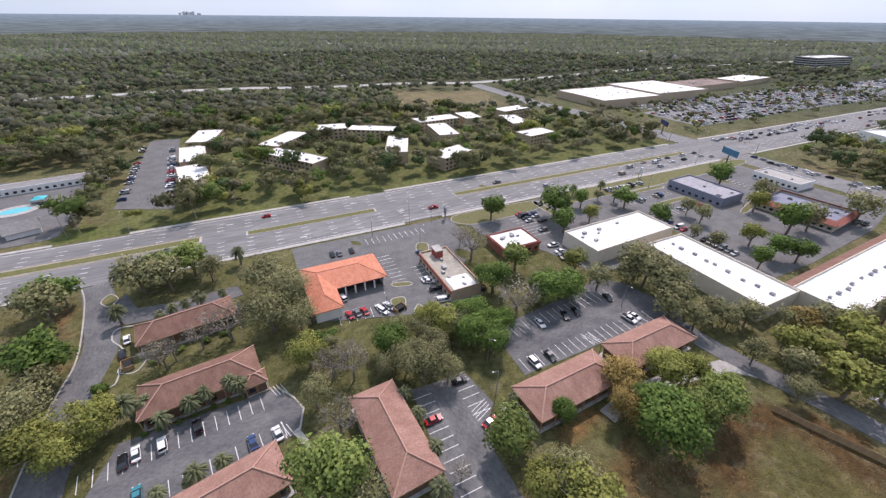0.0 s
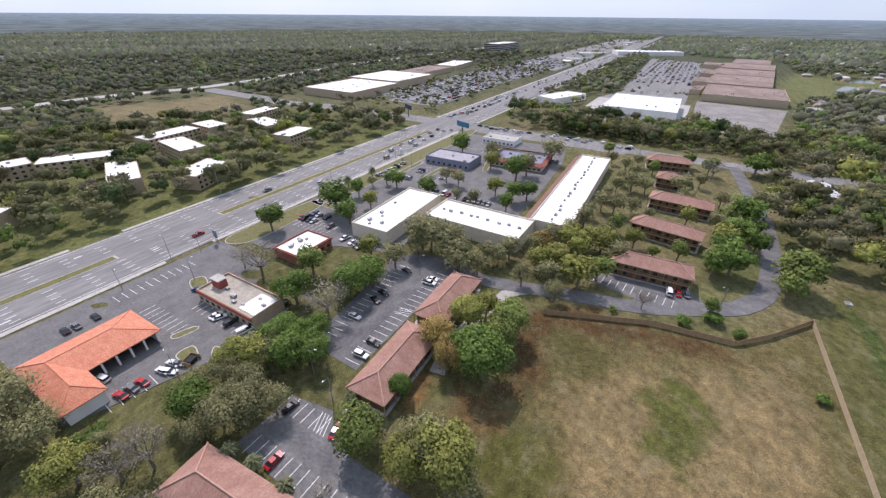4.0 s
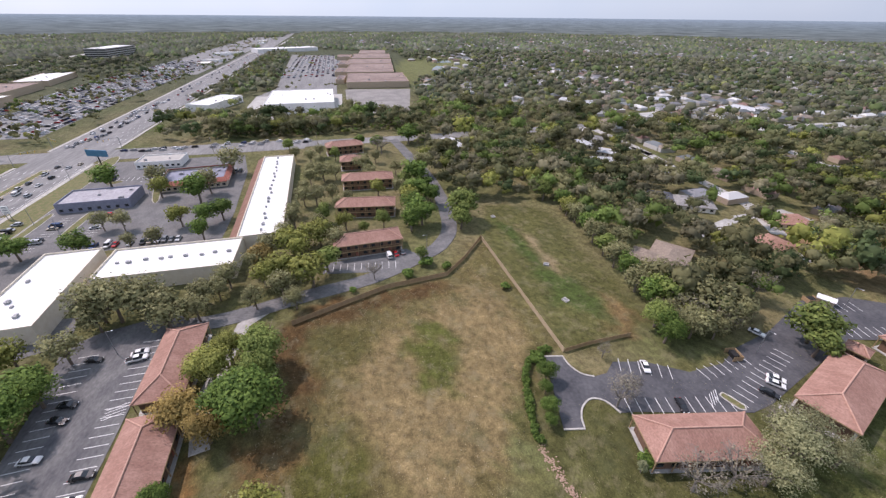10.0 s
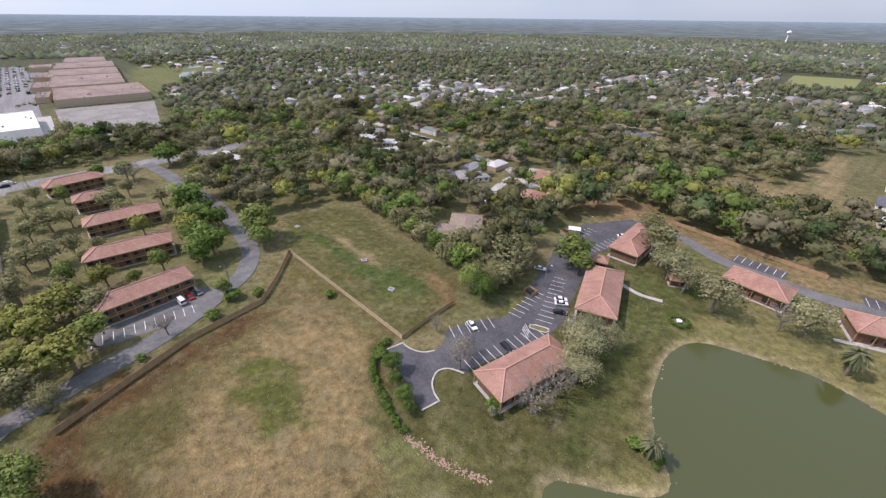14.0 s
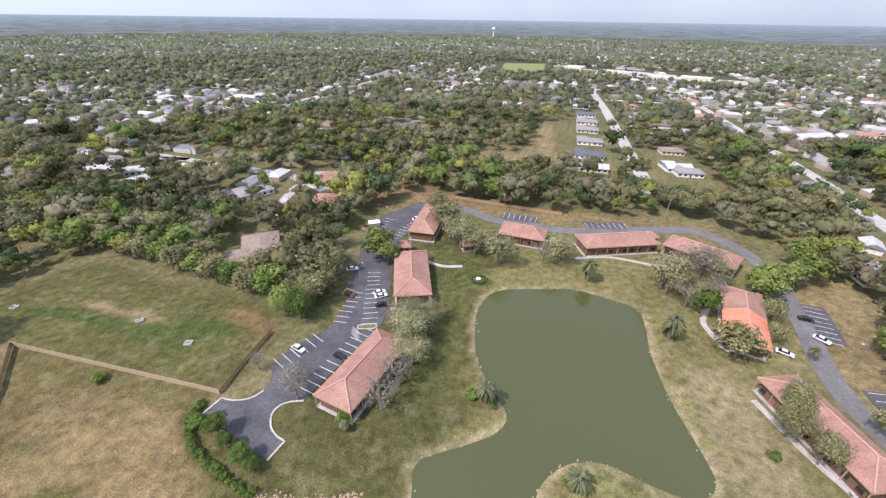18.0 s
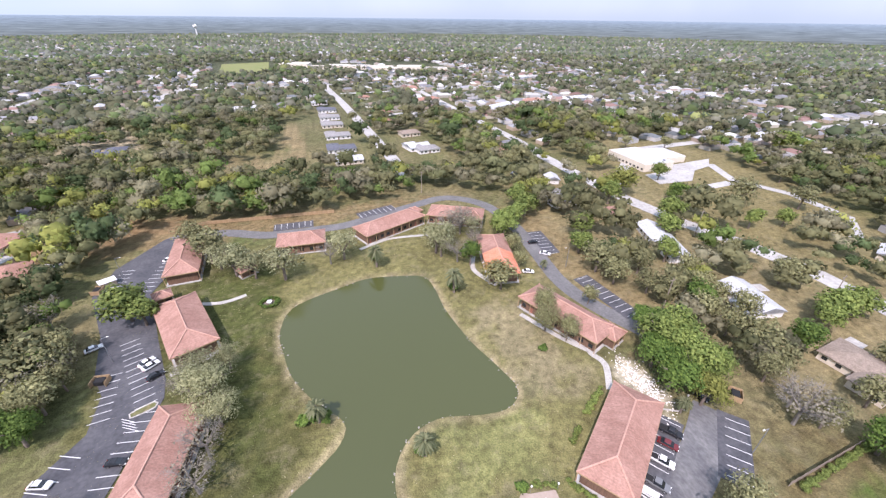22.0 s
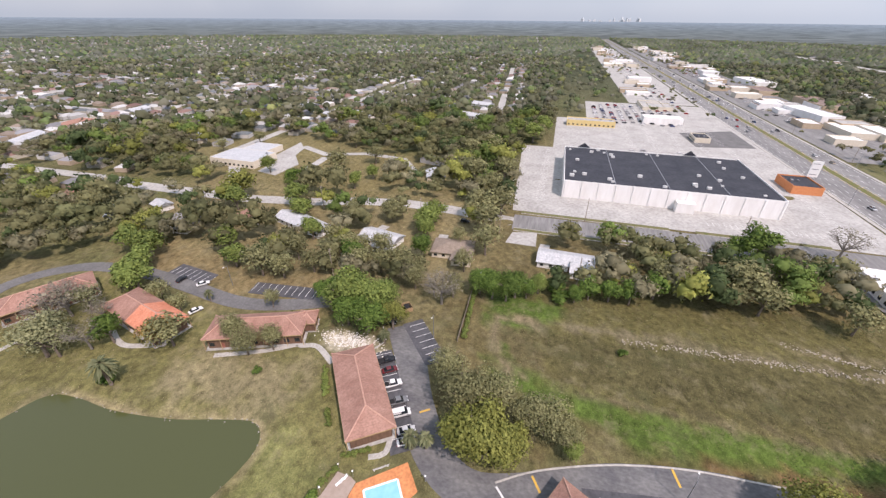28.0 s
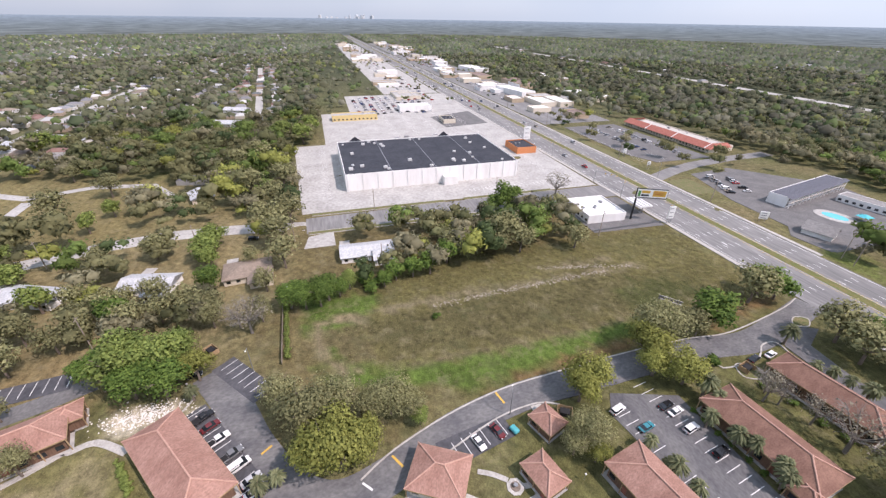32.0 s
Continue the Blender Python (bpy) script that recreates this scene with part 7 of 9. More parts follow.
for sd in (-1, 1):
    bm = bmesh.new()
    q = [(sd * 46.5, -8.2, 6.8), (sd * 46.5, 8, 6.4), (sd * 50.5, 9, 3.6), (sd * 50.5, -14.4, 3.4)]
    lo = [bm.verts.new(p) for p in q]
    hi = [bm.verts.new((x_, y_, z_ - 0.25)) for x_, y_, z_ in q]
    bm.faces.new(lo if sd < 0 else lo[::-1])
    bm.faces.new(hi[::-1] if sd < 0 else hi)
    for i_ in range(4):
        bm.faces.new((lo[i_], lo[(i_ + 1) % 4], hi[(i_ + 1) % 4], hi[i_]))
    bmesh.ops.recalc_face_normals(bm, faces=bm.faces[:])
    part("end_roof", bm, M_REDTILE, rs)
for px in (-20, 12, 46.2):
    bm = bmesh.new()
    gable_strip(bm, px - 0.35, px + 0.35, -8.0, -14.6, 7.0, 3.6, 0.3)
    part("fire_wall", bm, M_WHITE, rs, "white stuccoed ridge between shop units")
for k in range(24):
    bm = bmesh.new()
    box(bm, -48.5 + k * 4.2, -48.2 + k * 4.2, -13.9, -13.6, 0, 3.3)
    part("post", bm, M_CREAM, rs)
flat_block("orange_store", -273, 148, 0, 22, 16, 5, "small orange-walled store with a flat roof", M_ORANGEWALL, M_DARKROOF, units=2)
flat_block("yellow_store", -411, 32, 90, 44, 14, 5.5, "low yellow store beside the lot", M_YELLOWWALL, M_PALECONCRETE, units=3, win=4)
flat_block("diner", -380, 120, 0, 18, 12, 4.2, "small dark-roofed diner in the lot", M_CREAM, M_DARKROOF, units=2, win=3)
flat_block("church_annex", -243.5, -212, 88, 22, 20, 4.2, "low cream church annex with a pale metal roof", M_CREAM, M_PALESHINGLE, units=0, win=3.6, parapet=0.1)
flat_block("church_hall", -221, -210, 88, 36, 24, 5, "cream church hall with a pale metal roof", M_CREAM, M_PALESHINGLE, units=1, win=3.4, parapet=0.1)
paving("lot_x", [(-202, -172), (-206, -188), (-231, -190), (-236, -198), (-276, -200), (-262, -188), (-244, -184), (-226, -170)], M_PALECONCRETE, "pale paved yard of the church hall", 0.05)
for x, y, l, w, h, rf in ((-18, -872, 52, 34, 9, M_WHITEROOF), (-62, -846, 44, 24, 5, M_PALECONCRETE), (-96, -862, 40, 20, 5, M_WHITEROOF), (-120, -832, 50, 26, 6, M_PALESHINGLE), (-166, -822, 56, 20, 5, M_PALECONCRETE), (-176, -794, 44, 18, 5, M_WHITEROOF), (-222, -800, 48, 24, 6, M_WHITEROOF), (-262, -770, 46, 22, 5, M_PALECONCRETE)):
    flat_block("school_block", x, y, -18, l, w, h, "distant flat pale-roofed school block", M_CREAM, rf, units=2, group="school blocks")
# commercial strip along the far road
rngc = random.Random(9)
for i in range(90):
    x = rngc.choice((-1, -1, 1)) * rngc.uniform(440, 1700)
    y = rngc.choice((rngc.uniform(95, 145), rngc.uniform(228, 275), rngc.uniform(225, 300)))
    if x > 300 and (x < 760 or y < 150):
        continue
    flat_block("roadside_store", x, y, rngc.choice((0, 90)), rngc.uniform(18, 46), rngc.uniform(14, 28), rngc.uniform(4, 7), "distant flat-roofed roadside store", rngc.choice((M_WHITE, M_CREAM, M_TANWALL)), rngc.choice((M_WHITEROOF, M_WHITEROOF, M_PALECONCRETE)), units=0, group="roadside stores")

# more low roofs north of the road
rngn = random.Random(17)
for x, y, deg, l, w, h in ((-372, 262, 0, 26, 16, 5), (-405, 236, 90, 22, 16, 5), (-440, 280, 0, 44, 18, 6), (-470, 236, 0, 24, 16, 5), (-520, 262, 10, 60, 22, 7), (-560, 228, 0, 22, 14, 5), (-590, 300, 0, 70, 26, 7), (-640, 240, 90, 30, 18, 6), (-690, 275, 0, 50, 24, 6),
                           (-740, 232, 0, 26, 16, 5), (-790, 300, 8, 70, 30, 7), (-840, 250, 0, 40, 20, 6), (-480, 340, 12, 80, 24, 6), (-640, 380, 8, 90, 30, 7)):
    flat_block("roadside_store", x, y, deg, l, w, h, "flat-roofed roadside store among trees and cars", rngn.choice((M_WHITE, M_CREAM, M_TANWALL)), rngn.choice((M_WHITEROOF, M_WHITEROOF, M_WHITEROOF, M_BROWNROOF)), units=0, group="roadside stores")

# big store details: pilasters, loading shed, roof crests
bs = bpy.data.objects["large_store"]
for k in range(13):
    bm = bmesh.new()
    box(bm, -54 + k * 9, -53.5 + k * 9, -36.3, -36.01, 0, 10.2)
    part("pilaster", bm, M_WHITE, bs)
for px in (-42, 26):
    bm = bmesh.new()
    vs = [bm.verts.new(p) for p in ((px - 4, 35.4, 10.5), (px + 4, 35.4, 10.5), (px, 35.4, 13.6), (px - 4, 35.9, 10.5), (px + 4, 35.9, 10.5), (px, 35.9, 13.6))]
    for f in ((0, 1, 2), (5, 4, 3), (0, 2, 5, 3), (1, 4, 5, 2)):
        bm.faces.new([vs[i] for i in f])
    part("roof_crest", bm, M_DARKROOF, bs)
bm = bmesh.new()
box(bm, 4, 13, -41, -36.31, 0, 5.5, bevel=0.05)
part("loading_shed", bm, M_WHITE, bs)
for px in (-27, 1, 30):
    bm = bmesh.new()
    box(bm, px - 0.2, px + 0.2, -35.6, 35.6, 9.8, 9.84)
    part("roof_seam", bm, M_GREYMETAL, bs)

# club house and small roofs of the office park
hip_office("club_house", -40, 13.5, 60, 13, 11, 3.4, 2.8, M_TILE, M_CREAM, "small club house with a salmon tile hip roof", group="park outbuildings")
hip_office("pump_house", -45.5, 43.5, 20, 7.5, 6.6, 3.0, 2.0, M_TILE, M_WOODWALL, "small square pump house with a salmon tile roof", over=0.6, group="park outbuildings")
hip_office("guard_house", -33.5, 36, 15, 9, 7, 3.0, 2.0, M_TILE, M_WOODWALL, "small brown outbuilding with a salmon tile roof", over=0.6, group="park outbuildings")
hip_office("gazebo", 28.5, -149, 30, 7, 6, 2.6, 1.8, M_TILE, M_WOODWALL, "small brown gazebo with a salmon tile roof", over=0.8, group="park outbuildings")
hip_office("entry_porch", -80, -71.5, 20, 7, 6, 3.4, 1.8, M_TILE, M_WOODWALL, "small brown entry porch with a salmon tile roof", over=0.6, group="park outbuildings")
hip_office("entry_porch", -13.5, 87.5, 6, 6, 5, 3.4, 1.6, M_TILEDARK, M_WOODWALL, "small brown entry porch with a tile roof", over=0.6, group="park outbuildings")
hip_office("entry_porch", 54, -138, 20, 6, 5, 3.4, 1.6, M_TILE, M_WOODWALL, "small brown entry porch with a tile roof", over=0.6, group="park outbuildings")
hip_office("entry_porch", -47, -176, 22, 7, 6, 3.6, 1.8, M_TILE, M_WOODWALL, "small brown entry porch with a tile roof", over=0.6, group="park outbuildings")
sh = base("storage_shed", 76, -157, 30, "white metal-roofed storage shed at the lot edge", "shed")
bm = bmesh.new()
box(bm, -2.4, 2.4, -1.5, 1.5, 0, 2.3)
part("wall", bm, M_TANWALL, sh)
bm = bmesh.new()
gable_strip(bm, -2.7, 2.7, 0, -1.9, 2.8, 2.2)
gable_strip(bm, -2.7, 2.7, 0, 1.9, 2.8, 2.2)
part("roof", bm, M_WHITEROOF, sh)

# ---- parking lines ----
seg = stalls(-50.5, 78.6, 8.5, 14, 2.7, -4.8) + stalls(-46, 67.0, 9.5, 14, 2.7, -4.2)
seg += stalls(28.3, 36, 90, 11) + stalls(35.2, 55, 90, 5, 2.7, -5.0)
seg += stalls(57, 60.6, 0.5, 19) + stalls(57, 74, 3, 18)
seg += stalls(51.6, 95.5, 90, 11) + stalls(36, 150, 0, 10) + stalls(41.5, 119, 90, 7) + stalls(13, 103, -4, 8)
seg += stalls(-42.3, 17.5, 104, 6, 2.7, 5.2) + stalls(-72.8, -45.2, 33, 10, 2.9, 5.4) + stalls(-88.5, -39, 40, 6, 2.8, 5.2)
seg += stalls(135, 13, -96, 10, 2.7, 5.0)
lines("parking_lines", seg)
seg = stalls(51.8, -62.5, -102, 10, 2.7, 5.2) + stalls(69.8, -70.5, -115, 5, 2.7, -5.2) + stalls(47, -93, -69, 11, 2.7, 5.0) + stalls(61.3, -90, -84, 6, 2.7, -4.6) + stalls(76.5, -150, -98, 6, 2.7, -4.8) + stalls(60.5, -148, -103, 8, 2.7, 4.8)
seg += stalls(2, -188.3, -3, 6, 2.7, 5.6) + stalls(-39.5, -193.5, 14, 7, 2.7, 5.6) + stalls(-92.5, -142, 82, 7, 2.7, 5.4) + stalls(-91, -103, 96, 9, 2.7, 5.4)
lines("parking_lines", seg, z=0.066)
seg = []
for y in (150, 132, 114):
    seg += stalls(178, y, 0, 12, 2.7, 5.0)
for x in (112, 118):
    seg += stalls(x, 126, 90, 10, 2.7, 5.0)
seg += stalls(266, 64, 90, 30, 2.7, 5.0) + stalls(-318, -22, 0, 44, 2.7, 5.0) + stalls(-318, -6, 0, 40, 2.7, 5.0) + stalls(-430, 60, 0, 36, 2.7, 5.0)
for y in (78, 96, 114, 132):
    seg += stalls(-430, y, 0, 36, 2.7, 5.0)
seg += stalls(-284, 140, 0, 30, 2.7, 5.0) + stalls(-200, 80, 90, 26, 2.7, 5.0) + stalls(-320, 222, 0, 36, 2.7, 5.0) + stalls(-320, 240, 0, 36, 2.7, 5.0) + stalls(-320, 262, 0, 36, 2.7, 5.0)
lines("parking_lines", seg, z=0.062)
hat = [(-9 + 0.9 * i, 82.5, -10.5 + 0.9 * i, 86.2) for i in range(4)] + [(-9 + 0.9 * i, 68.5, -10.5 + 0.9 * i, 72.5) for i in range(4)] + [(35.5, 53 + 1.0 * i, 40.5, 55 + 1.0 * i) for i in range(4)] + [(82 + 1.0 * i, 60.8, 80.5 + 1.0 * i, 65.5) for i in range(4)] + [(49 + 0.6 * i, -84 - 1.1 * i, 53 + 0.3 * i, -86.5 - 0.9 * i) for i in range(4)]
lines("hatch_lines", hat, 0.08, 0.068, label="white hatched no-parking lines")
lines("stop_bars", [(-44.3, -3.2, -42.1, -1.2)], 0.25, 0.068, label="white stop bar")
lines("speed_humps", [(-48.8, 4.3, -45.4, 6.3), (-59.2, 35.2, -55.0, 36.2), (-57.7, -25.4, -59.4, -23.1)], 0.28, 0.1, M_YELLOW, "yellow painted speed humps")
lines("turn_arrows", [(10, 169.4, 13, 169.4), (60, 176.8, 63, 176.8), (118, 169.4, 121, 169.4), (-20, 196.5, -17, 196.5), (40, 196.5, 43, 196.5), (-110, 173, -107, 173), (150, 181, 153, 181), (220, 181, 223, 181)], 0.3, 0.052, label="white painted lane arrows")

# kerbs and islands
kerb([(-8.5, 85.2), (-5, 80), (-3.2, 75.5), (-5.2, 69)])
kerb([(75.3, -49.8), (74.1, -55.1)] + [(p.x, p.y) for p in LOT_BAY[1:]])
kerb([(p.x, p.y) for p in LOT_NOSE] + [(52.3, -43.7)])
kerb([(-86, -47.5), (-79, -44.5), (-74.5, -47)])
for pts, grass in (([(57, 133), (60, 140), (56, 142), (53.5, 136)], 1), ([(32.1, 108.6), (36.8, 108), (35, 102.6), (31.8, 102.2)], 1), ([(37, 99), (40.2, 102.2), (40.5, 95.6), (38, 96.5)], 1), ([(-58, 154), (-55, 150), (-57, 146), (-60, 150)], 1), ([(-44, 108), (-42, 113), (-46, 115), (-48.5, 110)], 1), ([(36, 118), (42, 116), (42, 114), (36, 115.5)], 1), ([(47, -90.5), (52, -88.8), (52.5, -90.2), (47.5, -92.4)], 1),
                   ([(190, 125), (215, 125), (215, 128), (190, 128)], 1), ([(190, 143), (215, 143), (215, 146), (190, 146)], 1), ([(130, 140), (133, 140), (133, 157), (130, 157)], 1), ([(225, 100), (255, 108), (254, 111), (225, 103)], 1), ([(88, 148), (130, 150), (130, 159), (84, 160)], 1), ([(150, 148), (296, 149), (296, 160), (150, 160)], 1)):
    loop = smooth_line(pts, 0.8, True)
    kerb([(p.x, p.y) for p in loop], 0.18, True)
    bm = bmesh.new()
    slab(bm, [(p.x, p.y) for p in loop], 0, 0.13)
    solid("grass_island", bm, mat("island_grass", (0.1, 0.12, 0.04), (0.18, 0.15, 0.075), 0.5, 0.95, fine=2.0), "small kerbed grass island", "island", "structure")
# footpaths
for pts, half in (([(-67, -56), (-72, -64), (-71, -70), (-78, -72), (-84, -72)], 0.9), ([(-71, -70), (-66, -78), (-60, -92)], 0.8), ([(45.6, -101), (38, -104), (33, -108)], 0.7), ([(47, -135), (36, -132), (28, -134)], 0.8), ([(-48, -156), (-30, -158), (-16, -153)], 0.8), ([(-6, 70), (-3, 62), (-1, 54)], 0.8), ([(44, 55), (43, 50), (46, 44)], 0.9), ([(-35, 18), (-30, 26), (-31, 36)], 0.8), ([(-60, -132), (-56, -122), (-60, -110)], 0.9)):
    strip("footpath", [(p.x, p.y) for p in smooth_line(pts, 1.5)], half, M_CONCRETE, "pale concrete footpath", 0.06, "path")
bm = bmesh.new()
slab(bm, [(p.x, p.y) for p in smooth_line([(-28.1, -38), (-30.8, -40.3), (-32.3, -39.5), (-37.9, -38.4), (-37.6, -35), (-36.8, -33.4), (-33.2, -33.8), (-29, -33)], 6.0, True)], -0.1, 0.07)
solid("pool_terrace", bm, mat("terrace_paving", (0.3, 0.235, 0.19), (0.37, 0.3, 0.25), 0.6, 0.9), "pinkish paved terrace by the pond", "terrace", "structure")
strip("gravel_drive", [(118, 30), (110, 38), (80, 43), (66, 40)], 2.2, mat("gravel", (0.3, 0.28, 0.26), (0.4, 0.38, 0.35), 0.4, 0.95, fine=3), "grey gravel track behind the offices", 0.04)

# distant towers on the skyline and a water tower
# the haze before the towers is put into their pale blue-grey colour
M_HAZE = mat("hazy_tower", (0.55, 0.58, 0.6), (0.6, 0.63, 0.65), 0.01, 0.9)
rngk = random.Random(14)
for a0, a1, n, hi in ((CITY[0], CITY[1], 15, 84), (CITY[2], CITY[3], 8, 78)):
    for i in range(n):
        a = radians(rngk.uniform(a0, a1))
        d, h, w = rngk.uniform(4300, 4500), rngk.uniform(76, hi + 18), rngk.uniform(5, 12)
        bm = bmesh.new()
        box(bm, -w, w, -w, w, 0, h)
        if i % 3 == 0:
            box(bm, -w * 0.5, w * 0.5, -w * 0.5, w * 0.5, h, h + 6)
        ob = solid("distant_tower", bm, M_HAZE, "distant city tower in a pale painted haze tint", "tower", group="city skyline")
        ob.matrix_world = pose(d * math.cos(a), d * math.sin(a), 0, 0, 0, rngk.uniform(0, 90))
for a, d in ((WATER_AZ, 2300),):
    wt = base("water_tower", d * math.cos(radians(a)), d * math.sin(radians(a)), 0, "distant white water tower above the trees", "water tower")
    bm = bmesh.new()
    tube(bm, (0, 0, 0), (0, 0, 34), 3.0, 2.2, 12)
    part("stem", bm, M_WHITE, wt)
    bm = bmesh.new()
    bmesh.ops.create_uvsphere(bm, u_segments=16, v_segments=10, radius=9, matrix=Matrix.Translation((0, 0, 40)) @ Matrix.Diagonal((1, 1, 0.75, 1)))
    part("tank", bm, M_WHITE, wt, smooth=True)

# ---- cars ----
PAINT = {"white": (0.72, 0.72, 0.71), "black": (0.014, 0.014, 0.016), "red": (0.42, 0.02, 0.02), "grey": (0.16, 0.165, 0.17), "silver": (0.46, 0.47, 0.48), "blue": (0.03, 0.06, 0.15), "teal": (0.03, 0.2, 0.24), "maroon": (0.13, 0.02, 0.022), "tan": (0.4, 0.34, 0.26)}
M_CAR = {k: mat("car_paint_" + k, c, rough=0.22, spec=0.6) for k, c in PAINT.items()}
FORM = {  # outline of the body, outline of the glass house, length between axles
    "sedan": ([(-2.3, 0.32), (-2.32, 0.75), (-1.55, 0.93), (1.0, 0.9), (2.15, 0.74), (2.3, 0.34)], [(-1.75, 0.92), (-0.95, 1.4), (0.3, 1.42), (1.1, 0.9)], 1.38),
    "suv": ([(-2.3, 0.4), (-2.35, 1.0), (-1.9, 1.08), (1.05, 1.05), (2.2, 0.92), (2.32, 0.42)], [(-2.2, 1.06), (-1.95, 1.68), (0.3, 1.7), (1.1, 1.05)], 1.42),
    "pickup": ([(-2.75, 0.45), (-2.78, 1.05), (-0.6, 1.05), (1.2, 1.05), (2.6, 0.95), (2.7, 0.45)], [(-0.75, 1.05), (-0.55, 1.75), (0.7, 1.75), (1.45, 1.04)], 1.75),
    "van": ([(-2.7, 0.42), (-2.75, 1.2), (-2.6, 1.25), (1.3, 1.2), (2.55, 1.0), (2.65, 0.45)], [(-2.7, 1.24), (-2.6, 2.05), (1.0, 2.08), (1.9, 1.12)], 1.7),
}


def prism(bm, outline, half, inset=0.0, from_z=None):
    """A side outline given width; above from_z it narrows by inset."""
    sides = []
    for s in (-1, 1):
        sides.append([bm.verts.new((x, s * (half - (inset if from_z is not None and z > from_z else 0)), z)) for x, z in outline])
    n = len(outline)
    bm.faces.new(sides[0])
    bm.faces.new(sides[1][::-1])
    for i in range(n):
        j = (i + 1) % n
        bm.faces.new((sides[0][j], sides[0][i], sides[1][i], sides[1][j]))
    bmesh.ops.recalc_face_normals(bm, faces=bm.faces)


def wheel(bm, x, y, r, w):
    tube(bm, (x, y - w / 2, r), (x, y + w / 2, r), r, r, 12)


def car(form, colour, fine=True):
    body, glass, axle = FORM[form]
    ob = tagged(new("van" if form == "van" else "pickup_truck" if form == "pickup" else "car"), {"sedan": colour + " sedan parked on asphalt", "suv": colour + " off-road estate car on asphalt", "pickup": colour + " pickup truck parked on asphalt", "van": colour + " delivery van parked on asphalt"}[form] if fine else colour + " " + {"sedan": "sedan on the road", "suv": "estate car on the road", "pickup": "pickup truck on the road", "van": "van on the road"}[form], "van" if form == "van" else "truck" if form == "pickup" else "car", "parked cars" if fine else "road cars")
    half = 0.9 if form == "sedan" else 0.97
    bm = bmesh.new()
    prism(bm, body, half)
    bmesh.ops.bevel(bm, geom=[e for e in bm.edges if e.calc_face_angle(0) > 0.9], offset=0.09, segments=2, affect="EDGES")
    part("body", bm, M_CAR[colour], ob, smooth=False)
    base_z = min(z for _, z in glass) + 0.05
    bm = bmesh.new()
    prism(bm, glass, half - 0.07, 0.2, base_z + 0.2)
    part("glass_house", bm, M_DARKGLASS, ob)
    top = max(z for _, z in glass)
    xs_ = [x for x, z in glass if z > top - 0.06]
    bm = bmesh.new()
    box(bm, min(xs_) - 0.06, max(xs_) + 0.06, -(half - 0.24), half - 0.24, top - 0.03, top + 0.035, bevel=0.03)
    part("roof_panel", bm, M_CAR[colour], ob)
    if form == "van":
        for s in (-1, 1):
            bm = bmesh.new()
            box(bm, -2.55, 0.1, s * (half - 0.17) - 0.03, s * (half - 0.17) + 0.03, 1.25, 2.0)
            part("side_panel", bm, M_CAR[colour], ob)
    if form == "pickup":
        bm = bmesh.new()
        box(bm, -2.62, -0.85, -0.78, 0.78, 1.03, 1.07)
        part("truck_bed", bm, M_RUBBER, ob)
    r = 0.33 if form == "sedan" else 0.38
    for ax in (-axle, axle):
        for s in (-1, 1):
            bm = bmesh.new()
            wheel(bm, ax, s * (half - 0.08), r, 0.22)
            w = part("wheel", bm, M_RUBBER, ob)
            if fine:
                bm = bmesh.new()
                wheel(bm, ax, s * (half + 0.02), r * 0.62, 0.05)
                for v in bm.verts:
                    v.co.z += r * 0.38
                part("rim", bm, M_CHROME, w)
    if fine:
        hx_, hz_ = body[-2][0], body[-2][1] - 0.12
        tx_, tz_ = body[1][0], body[1][1] - 0.12
        for s in (-1, 1):
            bm = bmesh.new()
            box(bm, hx_ - 0.05, hx_ + 0.1, s * 0.62 - 0.18, s * 0.62 + 0.18, hz_ - 0.08, hz_ + 0.06)
            part("headlight", bm, M_LAMPGLASS, ob)
            bm = bmesh.new()
            box(bm, tx_ - 0.04, tx_ + 0.06, s * 0.66 - 0.15, s * 0.66 + 0.15, tz_ - 0.1, tz_ + 0.06)
            part("tail_light", bm, M_REDLAMP, ob)
    return ob


MODELS = {}


def park(form, colour, spots, fine=True, z=0.062):
    for x, y, deg in spots:
        m = pose(x, y, z, 0, 0, deg)
        if (form, colour, fine) in MODELS:
            copy_thing(MODELS[form, colour, fine], m)
        else:
            MODELS[form, colour, fine] = car(form, colour, fine)
            MODELS[form, colour, fine].matrix_world = m


# parked cars: form, colour, then x, y, heading
park("sedan", "black", [(-42.0, 77.8, 101), (37.0, 65.7, -2), (65.7, 62.5, -88), (87.0, 75.3, -98), (82.3, 75.1, -107), (102.9, 76.4, -100), (19.8, 147.7, 90), (27.9, 147.5, 90), (-48.4, 117.1, 103), (51.2, -76.2, 166), (49.1, -101.8, -150), (-89.6, -133.4, 173), (-88.1, -46.0, 97)])
park("sedan", "white", [(-39.7, 78.8, 101), (-9.9, 70.4, 101), (72.1, 75.5, -93), (103.2, 64.9, -78), (48.7, 112.7, -23), (27.5, 103.5, -65), (26.8, 105.3, 100), (29.8, 105.6, 100), (48.6, 114.6, 2), (-48.7, -25.8, 120), (-45.9, 25.2, 17), (-48.3, 123.7, 102), (64.7, -75.7, 162), (52.6, -108.1, -137), (51.2, -106.3, -141), (68.8, -119.5, -154), (-75.5, -113.4, 156), (-89.4, -123.2, 139), (58.7, -169.2, -146)])
park("suv", "white", [(-34.5, 78.7, 101), (59.9, 62.2, -86), (16.8, 116.3, 100), (-44.4, 64.2, 106)])
park("suv", "black", [(-27.3, 80.5, 101), (48.9, 107.2, -2), (-170.0, -38.3, 88)])
